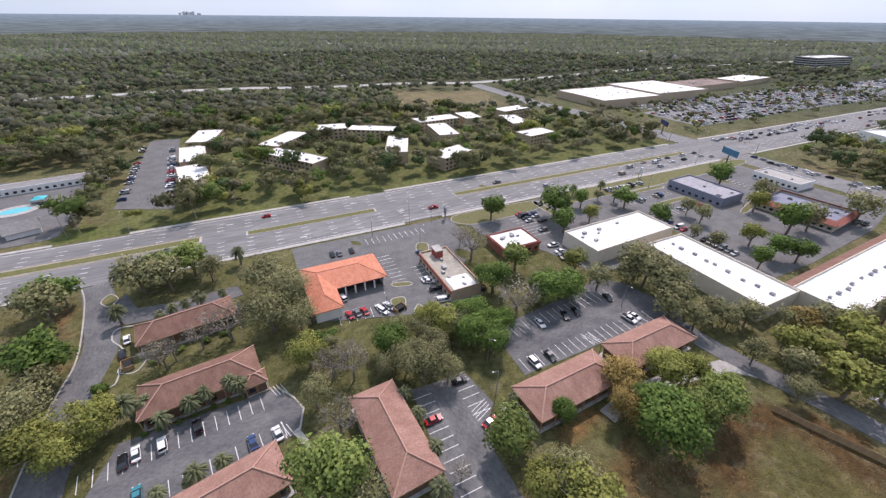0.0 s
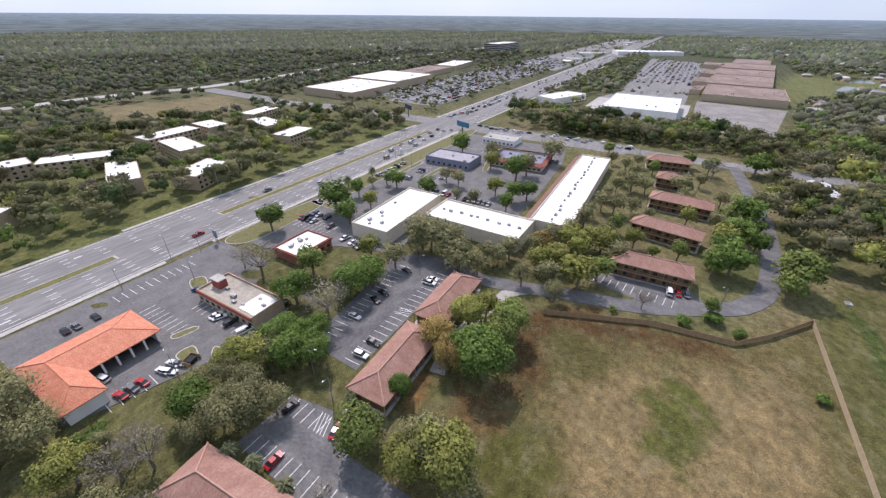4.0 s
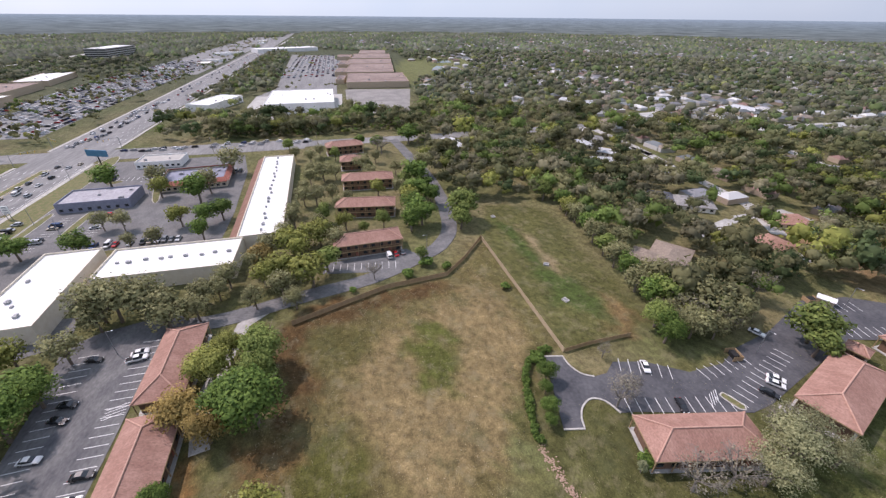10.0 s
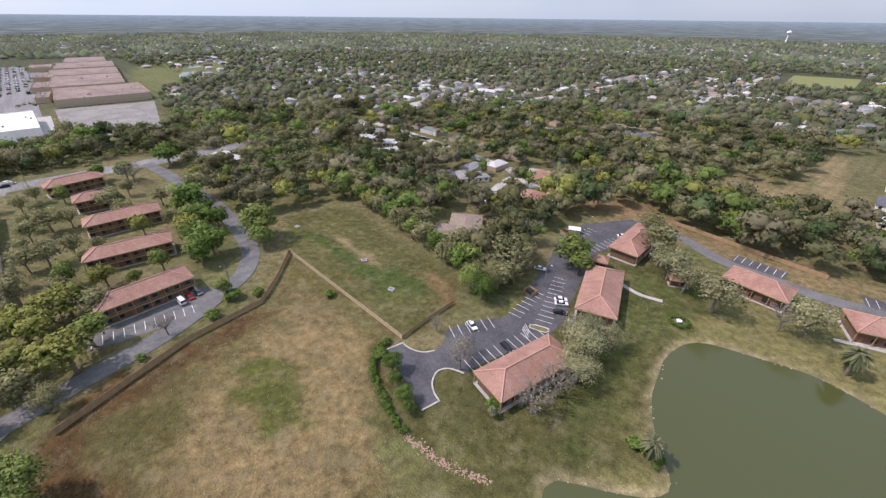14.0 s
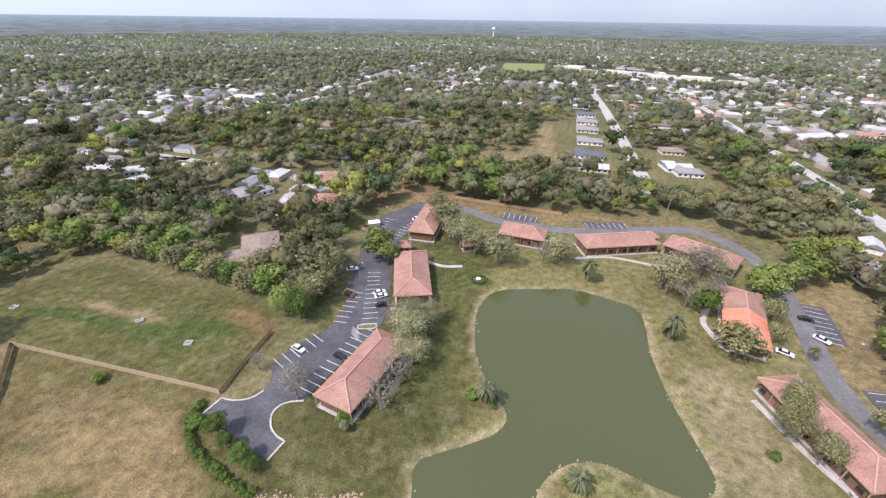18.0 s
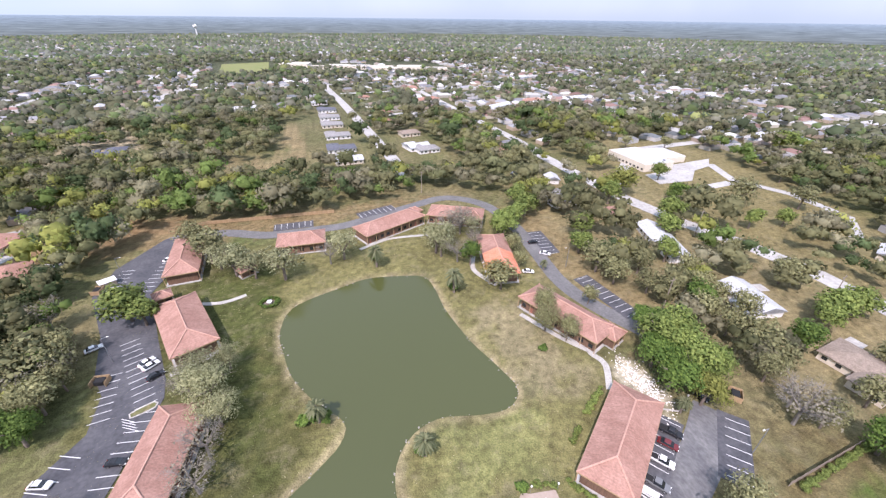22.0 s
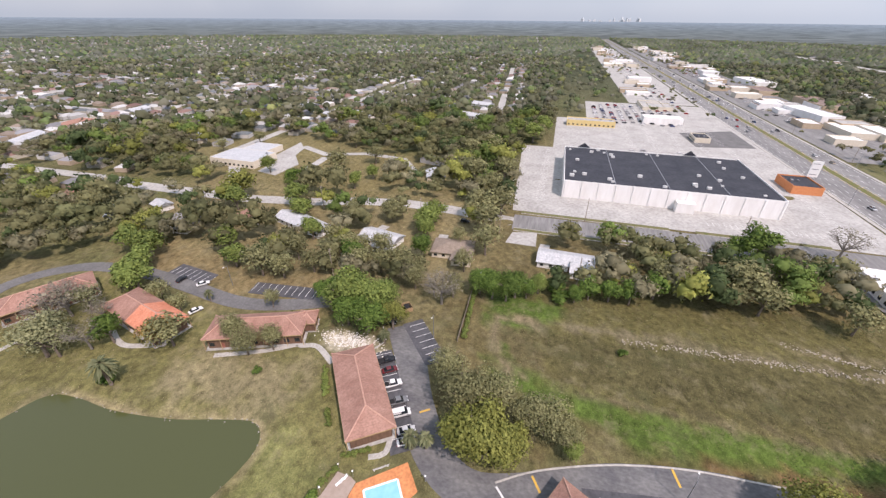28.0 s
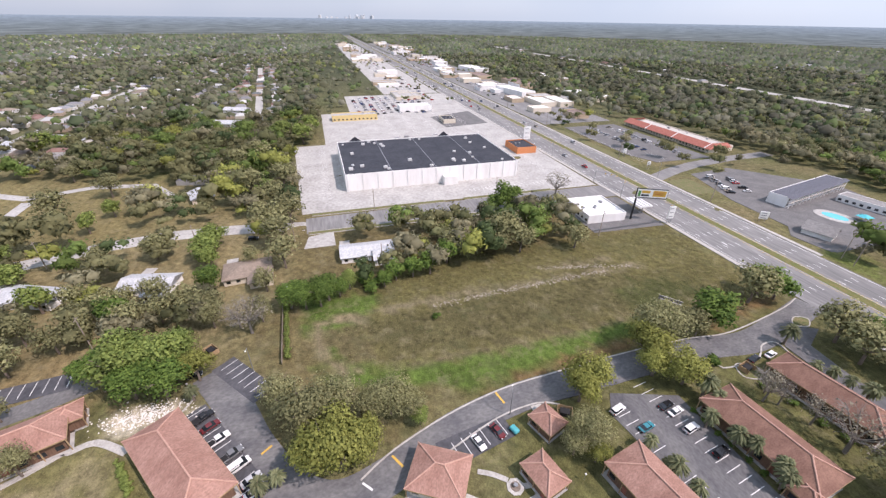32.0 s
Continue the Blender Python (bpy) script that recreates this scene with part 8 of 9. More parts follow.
park("sedan", "blue", [(-15.5, 70.4, 101), (53.8, 133.0, -62)])
park("sedan", "teal", [(-38.0, 68.0, 101)])
park("sedan", "red", [(25.5, 57.7, 2), (38.0, 51.1, 12), (16.6, 106.1, 100), (21.7, 106.0, 100), (142.0, -15.2, 8)])
park("pickup", "white", [(100.6, 64.7, -80), (-64.1, -35.5, 124)])
park("van", "white", [(48.9, 100.0, -10), (-55.7, -29.9, 122), (141.1, -12.3, 8)])
park("sedan", "grey", [(30.4, 104.3, -69), (19.2, 106.2, 100), (22.6, 147.4, 90), (142.8, -18.0, 8)])
park("pickup", "black", [(-71.9, -40.4, 126)])
park("sedan", "maroon", [(-68.8, -38.1, 125), (-47.4, 30.9, 20)])
park("pickup", "grey", [(-59.1, -31.9, 123)])
park("sedan", "silver", [(-51.6, -26.8, 121)])
# traffic on the main road and the cross road, cars in the shopping lots
rngv = random.Random(21)


def any_car():
    return rngv.choice(("sedan", "sedan", "sedan", "suv", "suv", "pickup", "van")), rngv.choice(("white", "white", "white", "white", "white", "silver", "silver", "silver", "grey", "grey", "black", "black", "black", "red", "blue", "tan"))


for x, y, deg in ((-2, 198, 180), (78, 173, 0), (128, 189.8, 180), (152, 173, 0), (210, 169.4, 0), (225, 176.7, 0)):
    f, c = any_car()
    park(f, c, [(x, y, deg)], False, 0.045)
taken = []
for i in range(58):
    q = rngv.random()
    if q < 0.42:
        x, y, deg = rngv.uniform(236, 300), rngv.choice((169.4, 173.0, 176.7, 180.3)), 0
    elif q < 0.68:
        x, y, deg = rngv.uniform(345, 470), rngv.choice((189.0, 192.8, 196.5, 200.2)), 180
    elif q < 0.86:
        x, y, deg = rngv.choice((323, 327, 331)), rngv.uniform(20, 158), 90
    else:
        x, y, deg = rngv.uniform(480, 1200), rngv.choice((169.4, 173.0, 192.8, 196.5)), rngv.choice((0, 180))
    if all(math.hypot(x - a, y - b_) > 6 for a, b_ in taken):
        taken.append((x, y))
        f, c = any_car()
        park(f, c, [(x, y, deg)], False, 0.045)
for i in range(26):
    x, y = rngv.uniform(-900, -210), rngv.choice((169.4, 173.0, 176.7, 192.8, 196.5, 200.2))
    if all(math.hypot(x - a, y - b_) > 9 for a, b_ in taken):
        taken.append((x, y))
        f, c = any_car()
        park(f, c, [(x, y, 0)], False, 0.045)
ROWS_OF_CARS = [(178, 152.5, 0, 12, 0.6), (178, 134.5, 0, 12, 0.5), (178, 116.5, 0, 12, 0.35), (114.5, 127, 90, 10, 0.7), (120.5, 127, 90, 10, 0.6), (263.5, 65, 90, 30, 0.3), (176, 72, 90, 16, 0.7), (-70, 250, 92, 40, 0.35), (-47, 240, 94, 40, 0.4),
                (-183, 243, -23, 11, 0.85), (-177, 253, -23, 9, 0.7), (-318, 244, 0, 30, 0.5), (-320, 265, 0, 34, 0.6), (107, 100, 80, 6, 0.8), (-300, 150, 0, 9, 0.3), (-100, 240, 60, 4, 0.8)]
for x, y, deg, n, p in ROWS_OF_CARS:
    for i in range(n):
        if rngv.random() < p:
            dx, dy = rot((i + 0.5) * 2.7, 0, deg)
            f, c = any_car()
            park(f, c, [(x + dx, y + dy, deg + 90)], False)

# far lots: cars too small to tell apart
rng = np.random.RandomState(31)
cx_, cy_, cd_ = [], [], []
for x0, x1, y0, y1, p, dirn in ((385, 790, 240, 335, 0.45, 0), (700, 1090, 8, 92, 0.25, 0), (780, 1050, 0, 50, 0.35, 0), (-330, -300, 60, 110, 0.1, 0), (-530, -425, 40, 120, 0.55, 0), (345, 520, 188, 202, 0.32, 1), (520, 1300, 168, 204, 0.1, 1), (-1500, -420, 168, 204, 0.07, 1), (323, 333, 30, 156, 0.4, 2), (760, 1000, 240, 330, 0.4, 0), (-1400, -480, 228, 262, 0.2, 0), (-1400, -480, 110, 142, 0.2, 0)):
    for yy in np.arange(y0, y1, (8.5, 3.6, 6.6)[dirn]):
        for xx in np.arange(x0, x1, (2.8, 6.6, 3.6)[dirn]):
            if rng.uniform() < p and not (dirn == 1 and 181 < yy < 188):
                cd_.append(dirn == 1)
                cx_.append(xx)
                cy_.append(yy + rng.uniform(-0.4, 0.4))
n = len(cx_)
V = np.array([(-0.85, -2.2, 0.3), (0.85, -2.2, 0.3), (0.85, 2.2, 0.3), (-0.85, 2.2, 0.3), (-0.85, -2.2, 0.9), (0.85, -2.2, 0.9), (0.85, 2.2, 0.8), (-0.85, 2.2, 0.8), (-0.7, -1.4, 1.45), (0.7, -1.4, 1.45), (0.7, 0.6, 1.45), (-0.7, 0.6, 1.45)])
Q = np.array([(0, 1, 5, 4), (1, 2, 6, 5), (2, 3, 7, 6), (3, 0, 4, 7), (4, 5, 9, 8), (5, 6, 10, 9), (6, 7, 11, 10), (7, 4, 8, 11), (8, 9, 10, 11)])
turn = np.array(cd_)[:, None, None]
P3 = (np.where(turn, V[None][..., [1, 0, 2]] * np.array((1, -1, 1)), V[None]) + np.stack([cx_, cy_, np.full(n, 0.05)], 1)[:, None]).reshape(-1, 3)
col = np.array([(0.7, 0.7, 0.7), (0.4, 0.4, 0.41), (0.05, 0.05, 0.055), (0.3, 0.03, 0.03), (0.06, 0.08, 0.16)])[rng.choice(5, n, p=(0.48, 0.25, 0.14, 0.07, 0.06))]
tint = np.repeat(col[:, None], 9, 1)
tint[:, 4:8] *= 0.4
tagged(new("distant_parked_cars", bulk("distant_parked_cars", P3, (Q[None] + 12 * np.arange(n)[:, None, None]).reshape(-1, 4), M_TINT, tint.reshape(-1, 3))), "many small distant parked cars in rows", "cars", kind="stuff")

# ---- fences ----


def fence(pts, height, label, material=None):
    ob = base("fence", *pts[0], 0, label, "fence")
    ob.matrix_world = Matrix()
    me_p = me_q = None
    for a, c in zip(pts, pts[1:]):
        d = Vector((c[0] - a[0], c[1] - a[1]))
        n = max(1, round(d.length / 2.4))
        deg = math.degrees(math.atan2(d.y, d.x))
        step = d.length / n
        for i in range(n):
            x, y = a[0] + d.x * (i + 0.5) / n, a[1] + d.y * (i + 0.5) / n
            if me_p is None:
                bm = bmesh.new()
                rows_ = []
                for k in range(12):
                    for u in (0.0, 0.2):
                        dy = 0.012 if k % 2 else -0.012
                        rows_.append([bm.verts.new((-1.2 + k * 0.2 + u, yy + dy, zz)) for yy, zz in ((-0.02, 0.05), (-0.02, height - 0.02 * (k % 3)), (0.02, height - 0.02 * (k % 3)), (0.02, 0.05))])
                for a_, c_ in zip(rows_, rows_[1:]):
                    for i_ in range(4):
                        bm.faces.new((a_[i_], c_[i_], c_[(i_ + 1) % 4], a_[(i_ + 1) % 4]))
                bm.faces.new(rows_[0])
                bm.faces.new(rows_[-1][::-1])
                bmesh.ops.recalc_face_normals(bm, faces=bm.faces)
                me_p = finish("panel", bm, material or M_FENCE)
                bm = bmesh.new()
                box(bm, -0.07, 0.07, -0.07, 0.07, 0, height + 0.1)
                me_q = finish("post", bm, material or M_FENCE)
            o = new("panel", me_p)
            o.parent, o.matrix_basis = ob, pose(x, y, 0, 0, 0, deg) @ Matrix.Diagonal((step / 2.4, 1, 1, 1))
            o = new("post", me_q)
            o.parent, o.matrix_basis = ob, pose(a[0] + d.x * i / n, a[1] + d.y * i / n, 0, 0, 0, deg)
    return ob


fence([(106, 23), (113, 6), (119, -9), (122, -32), (132, -42), (147, -54)], 2.0, "tall weathered brown wooden fence round a field")
fence([(147, -54), (112, -55), (75.5, -56)], 1.9, "long pale wooden fence between field and lawn", mat("pale_fence_wood", (0.42, 0.33, 0.21), (0.5, 0.4, 0.27), 0.8, 0.9, stretch=(3, 3, 0.3)))
fence([(75.5, -56.5), (76.5, -65), (77, -80)], 1.6, "short brown wooden fence beside the lot")
fence([(-86, -22), (-116, -23)], 1.8, "grey wooden fence at the meadow edge", M_POLE)
fence([(64, -196), (48, -200), (20, -197), (-10, -194)], 1.8, "brown wooden fence behind the drive")
fence([(-135, 120), (-135, 160)], 1.2, "low dark fence beside the store", M_GREYMETAL)
fence([(100, 42), (98, 28)], 1.5, "short brown fence below trees")

# ---- poles, lamps, signs ----


def street_lamp(x, y, deg, height=9.0, group="lot lamps"):
    ob = base("street_lamp", x, y, deg, "grey metal lamp post with one lamp head", "lamp post", group)
    bm = bmesh.new()
    tube(bm, (0, 0, 0), (0, 0, height), 0.13, 0.07, 8)
    part("pole", bm, M_GREYMETAL, ob)
    bm = bmesh.new()
    tube(bm, (0, 0, height - 0.1), (1.6, 0, height + 0.3), 0.05, 0.05, 6)
    part("arm", bm, M_GREYMETAL, ob)
    bm = bmesh.new()
    box(bm, 1.45, 2.0, -0.14, 0.14, height + 0.22, height + 0.36, bevel=0.04)
    part("lamp_head", bm, M_SIGNWHITE, ob)
    return ob


LAMP = street_lamp(48, 69, -60)
for x, y, deg in ((57, 141, 0), (-8, 64, 90), (44, 58, 180), (104, 71, -90), (-51.3, 36, 160), (62, -112, 180), (-86, -30, 0), (140, -28, 120), (190, 127, 0), (205, 145, 0), (230, 105, 90), (158, 138, 0), (28, 100, 90), (71, 96, 180), (-92, -112, 0), (20, -200, 90), (72, -160, 180), (-115, -20, 0), (40, 157, -90), (70, 158, -90)):
    copy_thing(LAMP, pose(x, y, 0, 0, 0, deg))
TALL = tagged(street_lamp(-133, 163, 90, 11, "road lamps"), "tall grey road lamp beside the main road", "lamp post")
for x, y, deg in ((-190, 207, -90), (-250, 163, 90), (-60, 207, -90), (60, 161.5, 90), (150, 161.5, 90), (210, 161.5, 90), (-330, 207, -90), (-410, 163, 90), (270, 161.5, 90)):
    copy_thing(TALL, pose(x, y, 0, 0, 0, deg))


def power_pole(x, y, deg, height=13):
    ob = base("utility_pole", x, y, deg, "weathered wooden utility pole with a cross arm", "utility pole", "utility poles")
    bm = bmesh.new()
    tube(bm, (0, 0, 0), (0, 0, height), 0.2, 0.13, 8)
    part("pole", bm, M_POLE, ob)
    bm = bmesh.new()
    box(bm, -1.2, 1.2, -0.06, 0.06, height - 0.9, height - 0.75)
    part("cross_arm", bm, M_POLE, ob)
    for s in (-1.05, 0.0, 1.05):
        bm = bmesh.new()
        tube(bm, (s, 0, height - 0.75), (s, 0, height - 0.5), 0.05, 0.04, 6)
        part("insulator", bm, M_GREYMETAL, ob)
    return ob


PP = power_pole(-33, 209, 90)
for x, y in ((112, 208), (155, 208), (-78, 210), (-84, 212), (-150, 209), (20, 209), (205, 208), (255, 208), (-232, 209), (-340, 209), (-430, 209), (-128, 15), (-131, 120), (-187, 20), (-187, 90), (-165, -60), (-165, -115), (-108, -78), (-60, -205), (300, 20), (302, 90), (-163, -20)):
    copy_thing(PP, pose(x, y, 0, 0, 0, 90 if y > 200 else 0))

bb = base("billboard", -142.6, 147.6, 64, "large roadside billboard on a black post", "billboard")
bm = bmesh.new()
tube(bm, (0, 0, 0), (0, 0, 17.4), 0.5, 0.42, 10)
part("post", bm, M_RUBBER, bb)
bm = bmesh.new()
box(bm, -0.6, 14.2, -0.5, 0.5, 12.4, 17.2)
part("frame", bm, M_RUBBER, bb)
bm = bmesh.new()
box(bm, -0.3, 14.0, -0.56, -0.505, 12.8, 17.0)
panel = part("panel", bm, M_SIGNWHITE, bb, "white sign face with yellow fields")
for x0, x1, z0, z1, mt in ((0.2, 1.4, 13.3, 16.2, M_GREEN_SIGN), (1.8, 5.8, 15.0, 16.4, M_YELLOW), (1.8, 5.4, 13.4, 14.4, M_RUBBER), (7.2, 13.4, 13.5, 16.6, M_YELLOW), (7.8, 12.8, 14.3, 14.9, M_ORANGEWALL), (7.8, 12.2, 15.4, 15.9, M_ORANGEWALL)):
    bm = bmesh.new()
    box(bm, x0, x1, -0.59, -0.565, z0, z1)
    part("bar", bm, mt, panel)
bm = bmesh.new()
box(bm, -0.4, 14.0, -1.3, -0.51, 12.2, 12.3)
part("catwalk", bm, M_GREYMETAL, bb)
b2 = base("billboard", 288, 152, 70, "blue roadside billboard on a post", "billboard")
bm = bmesh.new()
tube(bm, (0, 0, 0), (0, 0, 8), 0.4, 0.35, 10)
part("post", bm, M_RUBBER, b2)
bm = bmesh.new()
box(bm, -7, 7, -0.4, 0.4, 8, 12)
part("panel", bm, mat("blue_sign", (0.05, 0.16, 0.26), (0.07, 0.2, 0.3), 0.5, 0.5), b2)
b3 = base("billboard", 325, 232, 60, "dark blue roadside billboard on a post", "billboard")
bm = bmesh.new()
tube(bm, (0, 0, 0), (0, 0, 7), 0.4, 0.35, 10)
part("post", bm, M_RUBBER, b3)
bm = bmesh.new()
box(bm, -7, 7, -0.4, 0.4, 7, 11)
part("panel", bm, mat("navy_sign", (0.02, 0.035, 0.1), (0.03, 0.05, 0.13), 0.5, 0.5), b3)


def pylon(x, y, deg, w, h0, h1, material, label):
    ob = base("pylon_sign", x, y, deg, label, "sign", "pylon signs")
    for s in (-1, 1):
        bm = bmesh.new()
        tube(bm, (s * w * 0.3, 0, 0), (s * w * 0.3, 0, h1), 0.15, 0.15, 8)
        part("post", bm, M_GREYMETAL, ob)
    bm = bmesh.new()
    box(bm, -w / 2, w / 2, -0.3, 0.3, h0, h1, bevel=0.05)
    pn = part("panel", bm, material, ob)
    for k in range(3):
        z = h0 + (k + 0.5) * (h1 - h0) / 3
        for s in (-1, 1):
            bm = bmesh.new()
            box(bm, -w * 0.36, w * 0.3 - 0.15 * k, min(s * 0.31, s * 0.33), max(s * 0.31, s * 0.33), z - 0.22, z + 0.22)
            part("bar", bm, M_GREYMETAL, pn)
    return ob


pylon(-133, 163, 80, 3.2, 3, 9.5, M_SIGNWHITE, "white store pylon sign with plain bars")
pylon(-283, 158, 85, 5.5, 5, 15, M_SIGNWHITE, "tall white store pylon sign with plain bars")
pylon(-207, 214, 80, 2.2, 3, 5.5, M_SIGNWHITE, "white shop pylon sign with plain bars")
pylon(-122, 213, 60, 4, 1.5, 5.5, M_SIGNWHITE, "white motel sign at the road")
pylon(-235, 216, 80, 2.2, 3, 6.5, M_SIGNWHITE, "pale shop pylon sign with plain bars")
pylon(78, 159, 85, 2.4, 3, 6.5, M_BLUEGREY, "small dark restaurant pylon sign")
pylon(215, 160, 85, 3, 3, 7, M_SIGNWHITE, "white plaza sign with plain bars")
# traffic lights
for x, y, deg in ((303, 161, 45), (338, 161, 135), (303, 208, -45), (345, 208, -135), (-168, 161, 135), (-194, 161, 45)):
    ob = base("traffic_light", x, y, deg, "grey traffic signal mast with hanging lights", "traffic light", "traffic lights")
    bm = bmesh.new()
    tube(bm, (0, 0, 0), (0, 0, 8), 0.18, 0.13, 8)
    part("mast", bm, M_GREYMETAL, ob)
    bm = bmesh.new()
    tube(bm, (0, 0, 7.4), (14, 0, 7.8), 0.1, 0.06, 6)
    part("arm", bm, M_GREYMETAL, ob)
    for k in (6, 9.5, 13):
        bm = bmesh.new()
        box(bm, k - 0.2, k + 0.2, -0.15, 0.15, 6.5, 7.6, bevel=0.04)
        part("signal_head", bm, M_YELLOW, ob)

# ---- small things of the park ----


def dumpster(x, y, deg):
    ob = base("dumpster_enclosure", x, y, deg, "brown wooden dumpster enclosure at the lot edge", "dumpster", "dumpster enclosures")
    bm = bmesh.new()
    for x0, x1, y0, y1 in ((-1.8, 1.8, 1.4, 1.5), (-1.9, -1.8, -1.5, 1.5), (1.8, 1.9, -1.5, 1.5)):
        box(bm, x0, x1, y0, y1, 0, 1.7)
    part("screen", bm, M_FENCE, ob)
    bm = bmesh.new()
    box(bm, -1.2, 1.2, -0.9, 0.9, 0.15, 1.4, bevel=0.06)
    part("bin", bm, M_RUBBER, ob)
    bm = bmesh.new()
    box(bm, -1.25, 1.25, -0.95, 0.95, 1.4, 1.48)
    part("lid", bm, M_RUBBER, ob)


for x, y, deg in ((62.5, -104, 170), (-97, -43, 40), (-46, 111, 100), (33, 102, 20), (78, -153, 80), (-47.5, 50, 60), (64, 100, 0)):
    dumpster(x, y, deg)
for x, y, deg in ((98, -69, 20), (121, -73, 60), (167, -67, 10)):
    ob = base("drain_inlet", x, y, deg, "pale concrete drain inlet box in mown grass", "drain", "drain inlets")
    bm = bmesh.new()
    for x0, x1, y0, y1 in ((-1.1, 1.1, -0.9, -0.65), (-1.1, 1.1, 0.65, 0.9), (-1.1, -0.85, -0.65, 0.65), (0.85, 1.1, -0.65, 0.65)):
        box(bm, x0, x1, y0, y1, -0.1, 0.5)
    part("rim", bm, M_CONCRETE, ob)
    bm = bmesh.new()
    box(bm, -0.85, 0.85, -0.65, 0.65, 0.1, 0.2)
    part("grate", bm, M_GREYMETAL, ob)
bed = base("flower_bed", 20, -126, 0, "round clipped hedge bed with a pale ornament", "flower bed")
rngb = np.random.RandomState(4)
v, f = [], []
for k in range(26):
    a = 6.283 * k / 26
    cv, cf_, _ = leaf_cloud(rngb, 120, 4, 0.14)
    v.append(cv * np.array((1.0, 1.0, 1.0)) + np.array((2.9 * math.cos(a), 2.4 * math.sin(a), 0.6)))
    f.append(cf_ + 360 * k)
hedge = new("hedge_ring", bulk("hedge_ring", np.concatenate(v), np.concatenate(f), LEAF["dark"]))
hedge.parent = bed
bm = bmesh.new()
tube(bm, (0, 0, 0), (0, 0, 0.7), 0.5, 0.35, 10)
tube(bm, (0, 0, 0.7), (0, 0, 1.0), 0.8, 0.9, 10)
tube(bm, (0.2, 0.1, 1.0), (0.3, 0.0, 1.7), 0.25, 0.1, 8)
part("ornament", bm, M_SIGNWHITE, bed, "pale stone ornament with blue pieces")
bm = bmesh.new()
slab(bm, [(2.2 * math.cos(a), 1.7 * math.sin(a)) for a in np.linspace(0, 6.283, 19)[:-1]], 0, 0.1)
part("soil", bm, M_TRUNK, bed)

# stones along the shore and white rubble
M_PALESTONE = mat("white_stone", (0.8, 0.78, 0.74), (0.62, 0.58, 0.52), 2.0, 0.95)
rng = np.random.RandomState(3)


def stones(name, px, py, pz, size, material, label, category="stones"):
    n = len(px)
    sp = rng.uniform(0, 6.283, n)
    iv = np.stack([ICO_V[None, :, 0] * np.cos(sp)[:, None] - ICO_V[None, :, 1] * np.sin(sp)[:, None], ICO_V[None, :, 0] * np.sin(sp)[:, None] + ICO_V[None, :, 1] * np.cos(sp)[:, None], np.broadcast_to(ICO_V[None, :, 2], (n, 12)) * 0.6], -1)
    V_ = np.stack([px, py, pz], 1)[:, None] + iv * size[:, None, None] * rng.uniform(0.7, 1.2, (n, 12, 1))
    return tagged(new(name, bulk(name, V_.reshape(-1, 3), (ICO_F[None] + 12 * np.arange(n)[:, None, None]).reshape(-1, 3), material)), label, category, kind="stuff")


pp = np.array(POND)
k = rng.randint(0, len(pp), 200)
t = rng.uniform(0, 1, (200, 1))
q = pp[k] * (1 - t) + pp[(k + 1) % len(pp)] * t + rng.normal(scale=0.45, size=(200, 2))
stones("shore_stones", q[:, 0], q[:, 1], np.full(200, -0.72), rng.uniform(0.08, 0.3, 200), M_STONE, "grey stones and rubble along the pond shore")
q = np.stack([rng.normal(-77.2, 1.8, 620), rng.normal(-55, 4.4, 620)], 1)
stones("white_rubble", q[:, 0], q[:, 1], np.full(620, 0.05), rng.uniform(0.07, 0.3, 620), M_PALESTONE, "scattered white stones on bare ground")
k = rng.uniform(0, 1, 620)
line_b = rng.uniform(0, 1, 620) < 0.3
qx = np.where(line_b, -113 + 9 * k, -99.5 - 4.5 * np.sqrt(k)) + rng.normal(scale=0.8, size=620)
qy = np.where(line_b, 78 + 40 * k, 28 + 78 * k) + rng.normal(scale=0.6, size=620)
stones("meadow_rubble", qx, qy, np.full(620, 0.0), rng.uniform(0.08, 0.34, 620), mat("pale_rubble", (0.42, 0.38, 0.31), (0.3, 0.26, 0.2), 1.2, 0.95), "pale broken stones across the meadow")

# dry grass tufts and weeds in the meadows
def tufts(name, px, py, r, tint, label):
    n = len(px)
    vs = []
    for j in range(3):
        a = rng.uniform(0, 6.283, n)
        d = np.stack([np.cos(a), np.sin(a), np.zeros(n)], 1) * r[:, None]
        c = np.stack([px, py, np.zeros(n)], 1) + rng.normal(scale=0.3, size=(n, 3)) * np.array((1, 1, 0))
        up = np.stack([rng.normal(scale=0.3, size=n), rng.normal(scale=0.3, size=n), rng.uniform(0.7, 1.3, n)], 1) * r[:, None]
        vs.append(np.stack([c - d * 0.8, c + d * 0.8, c + up], 1))
    V_ = np.concatenate(vs)
    return tagged(new(name, bulk(name, V_.reshape(-1, 3), np.arange(3 * len(V_)).reshape(-1, 3), M_TINT, np.tile(tint, (3, 1)) * rng.uniform(0.7, 1.3, (3 * n, 1)))), label, "grass", kind="stuff")


def scatter(poly, count, seed):
    r_ = np.random.RandomState(seed)
    p = np.array(poly)
    x, y = r_.uniform(p[:, 0].min(), p[:, 0].max(), count), r_.uniform(p[:, 1].min(), p[:, 1].max(), count)
    ok = inside(x, y, poly) & (wavy(x, y, 14, seed) > -0.5)
    return x[ok], y[ok]


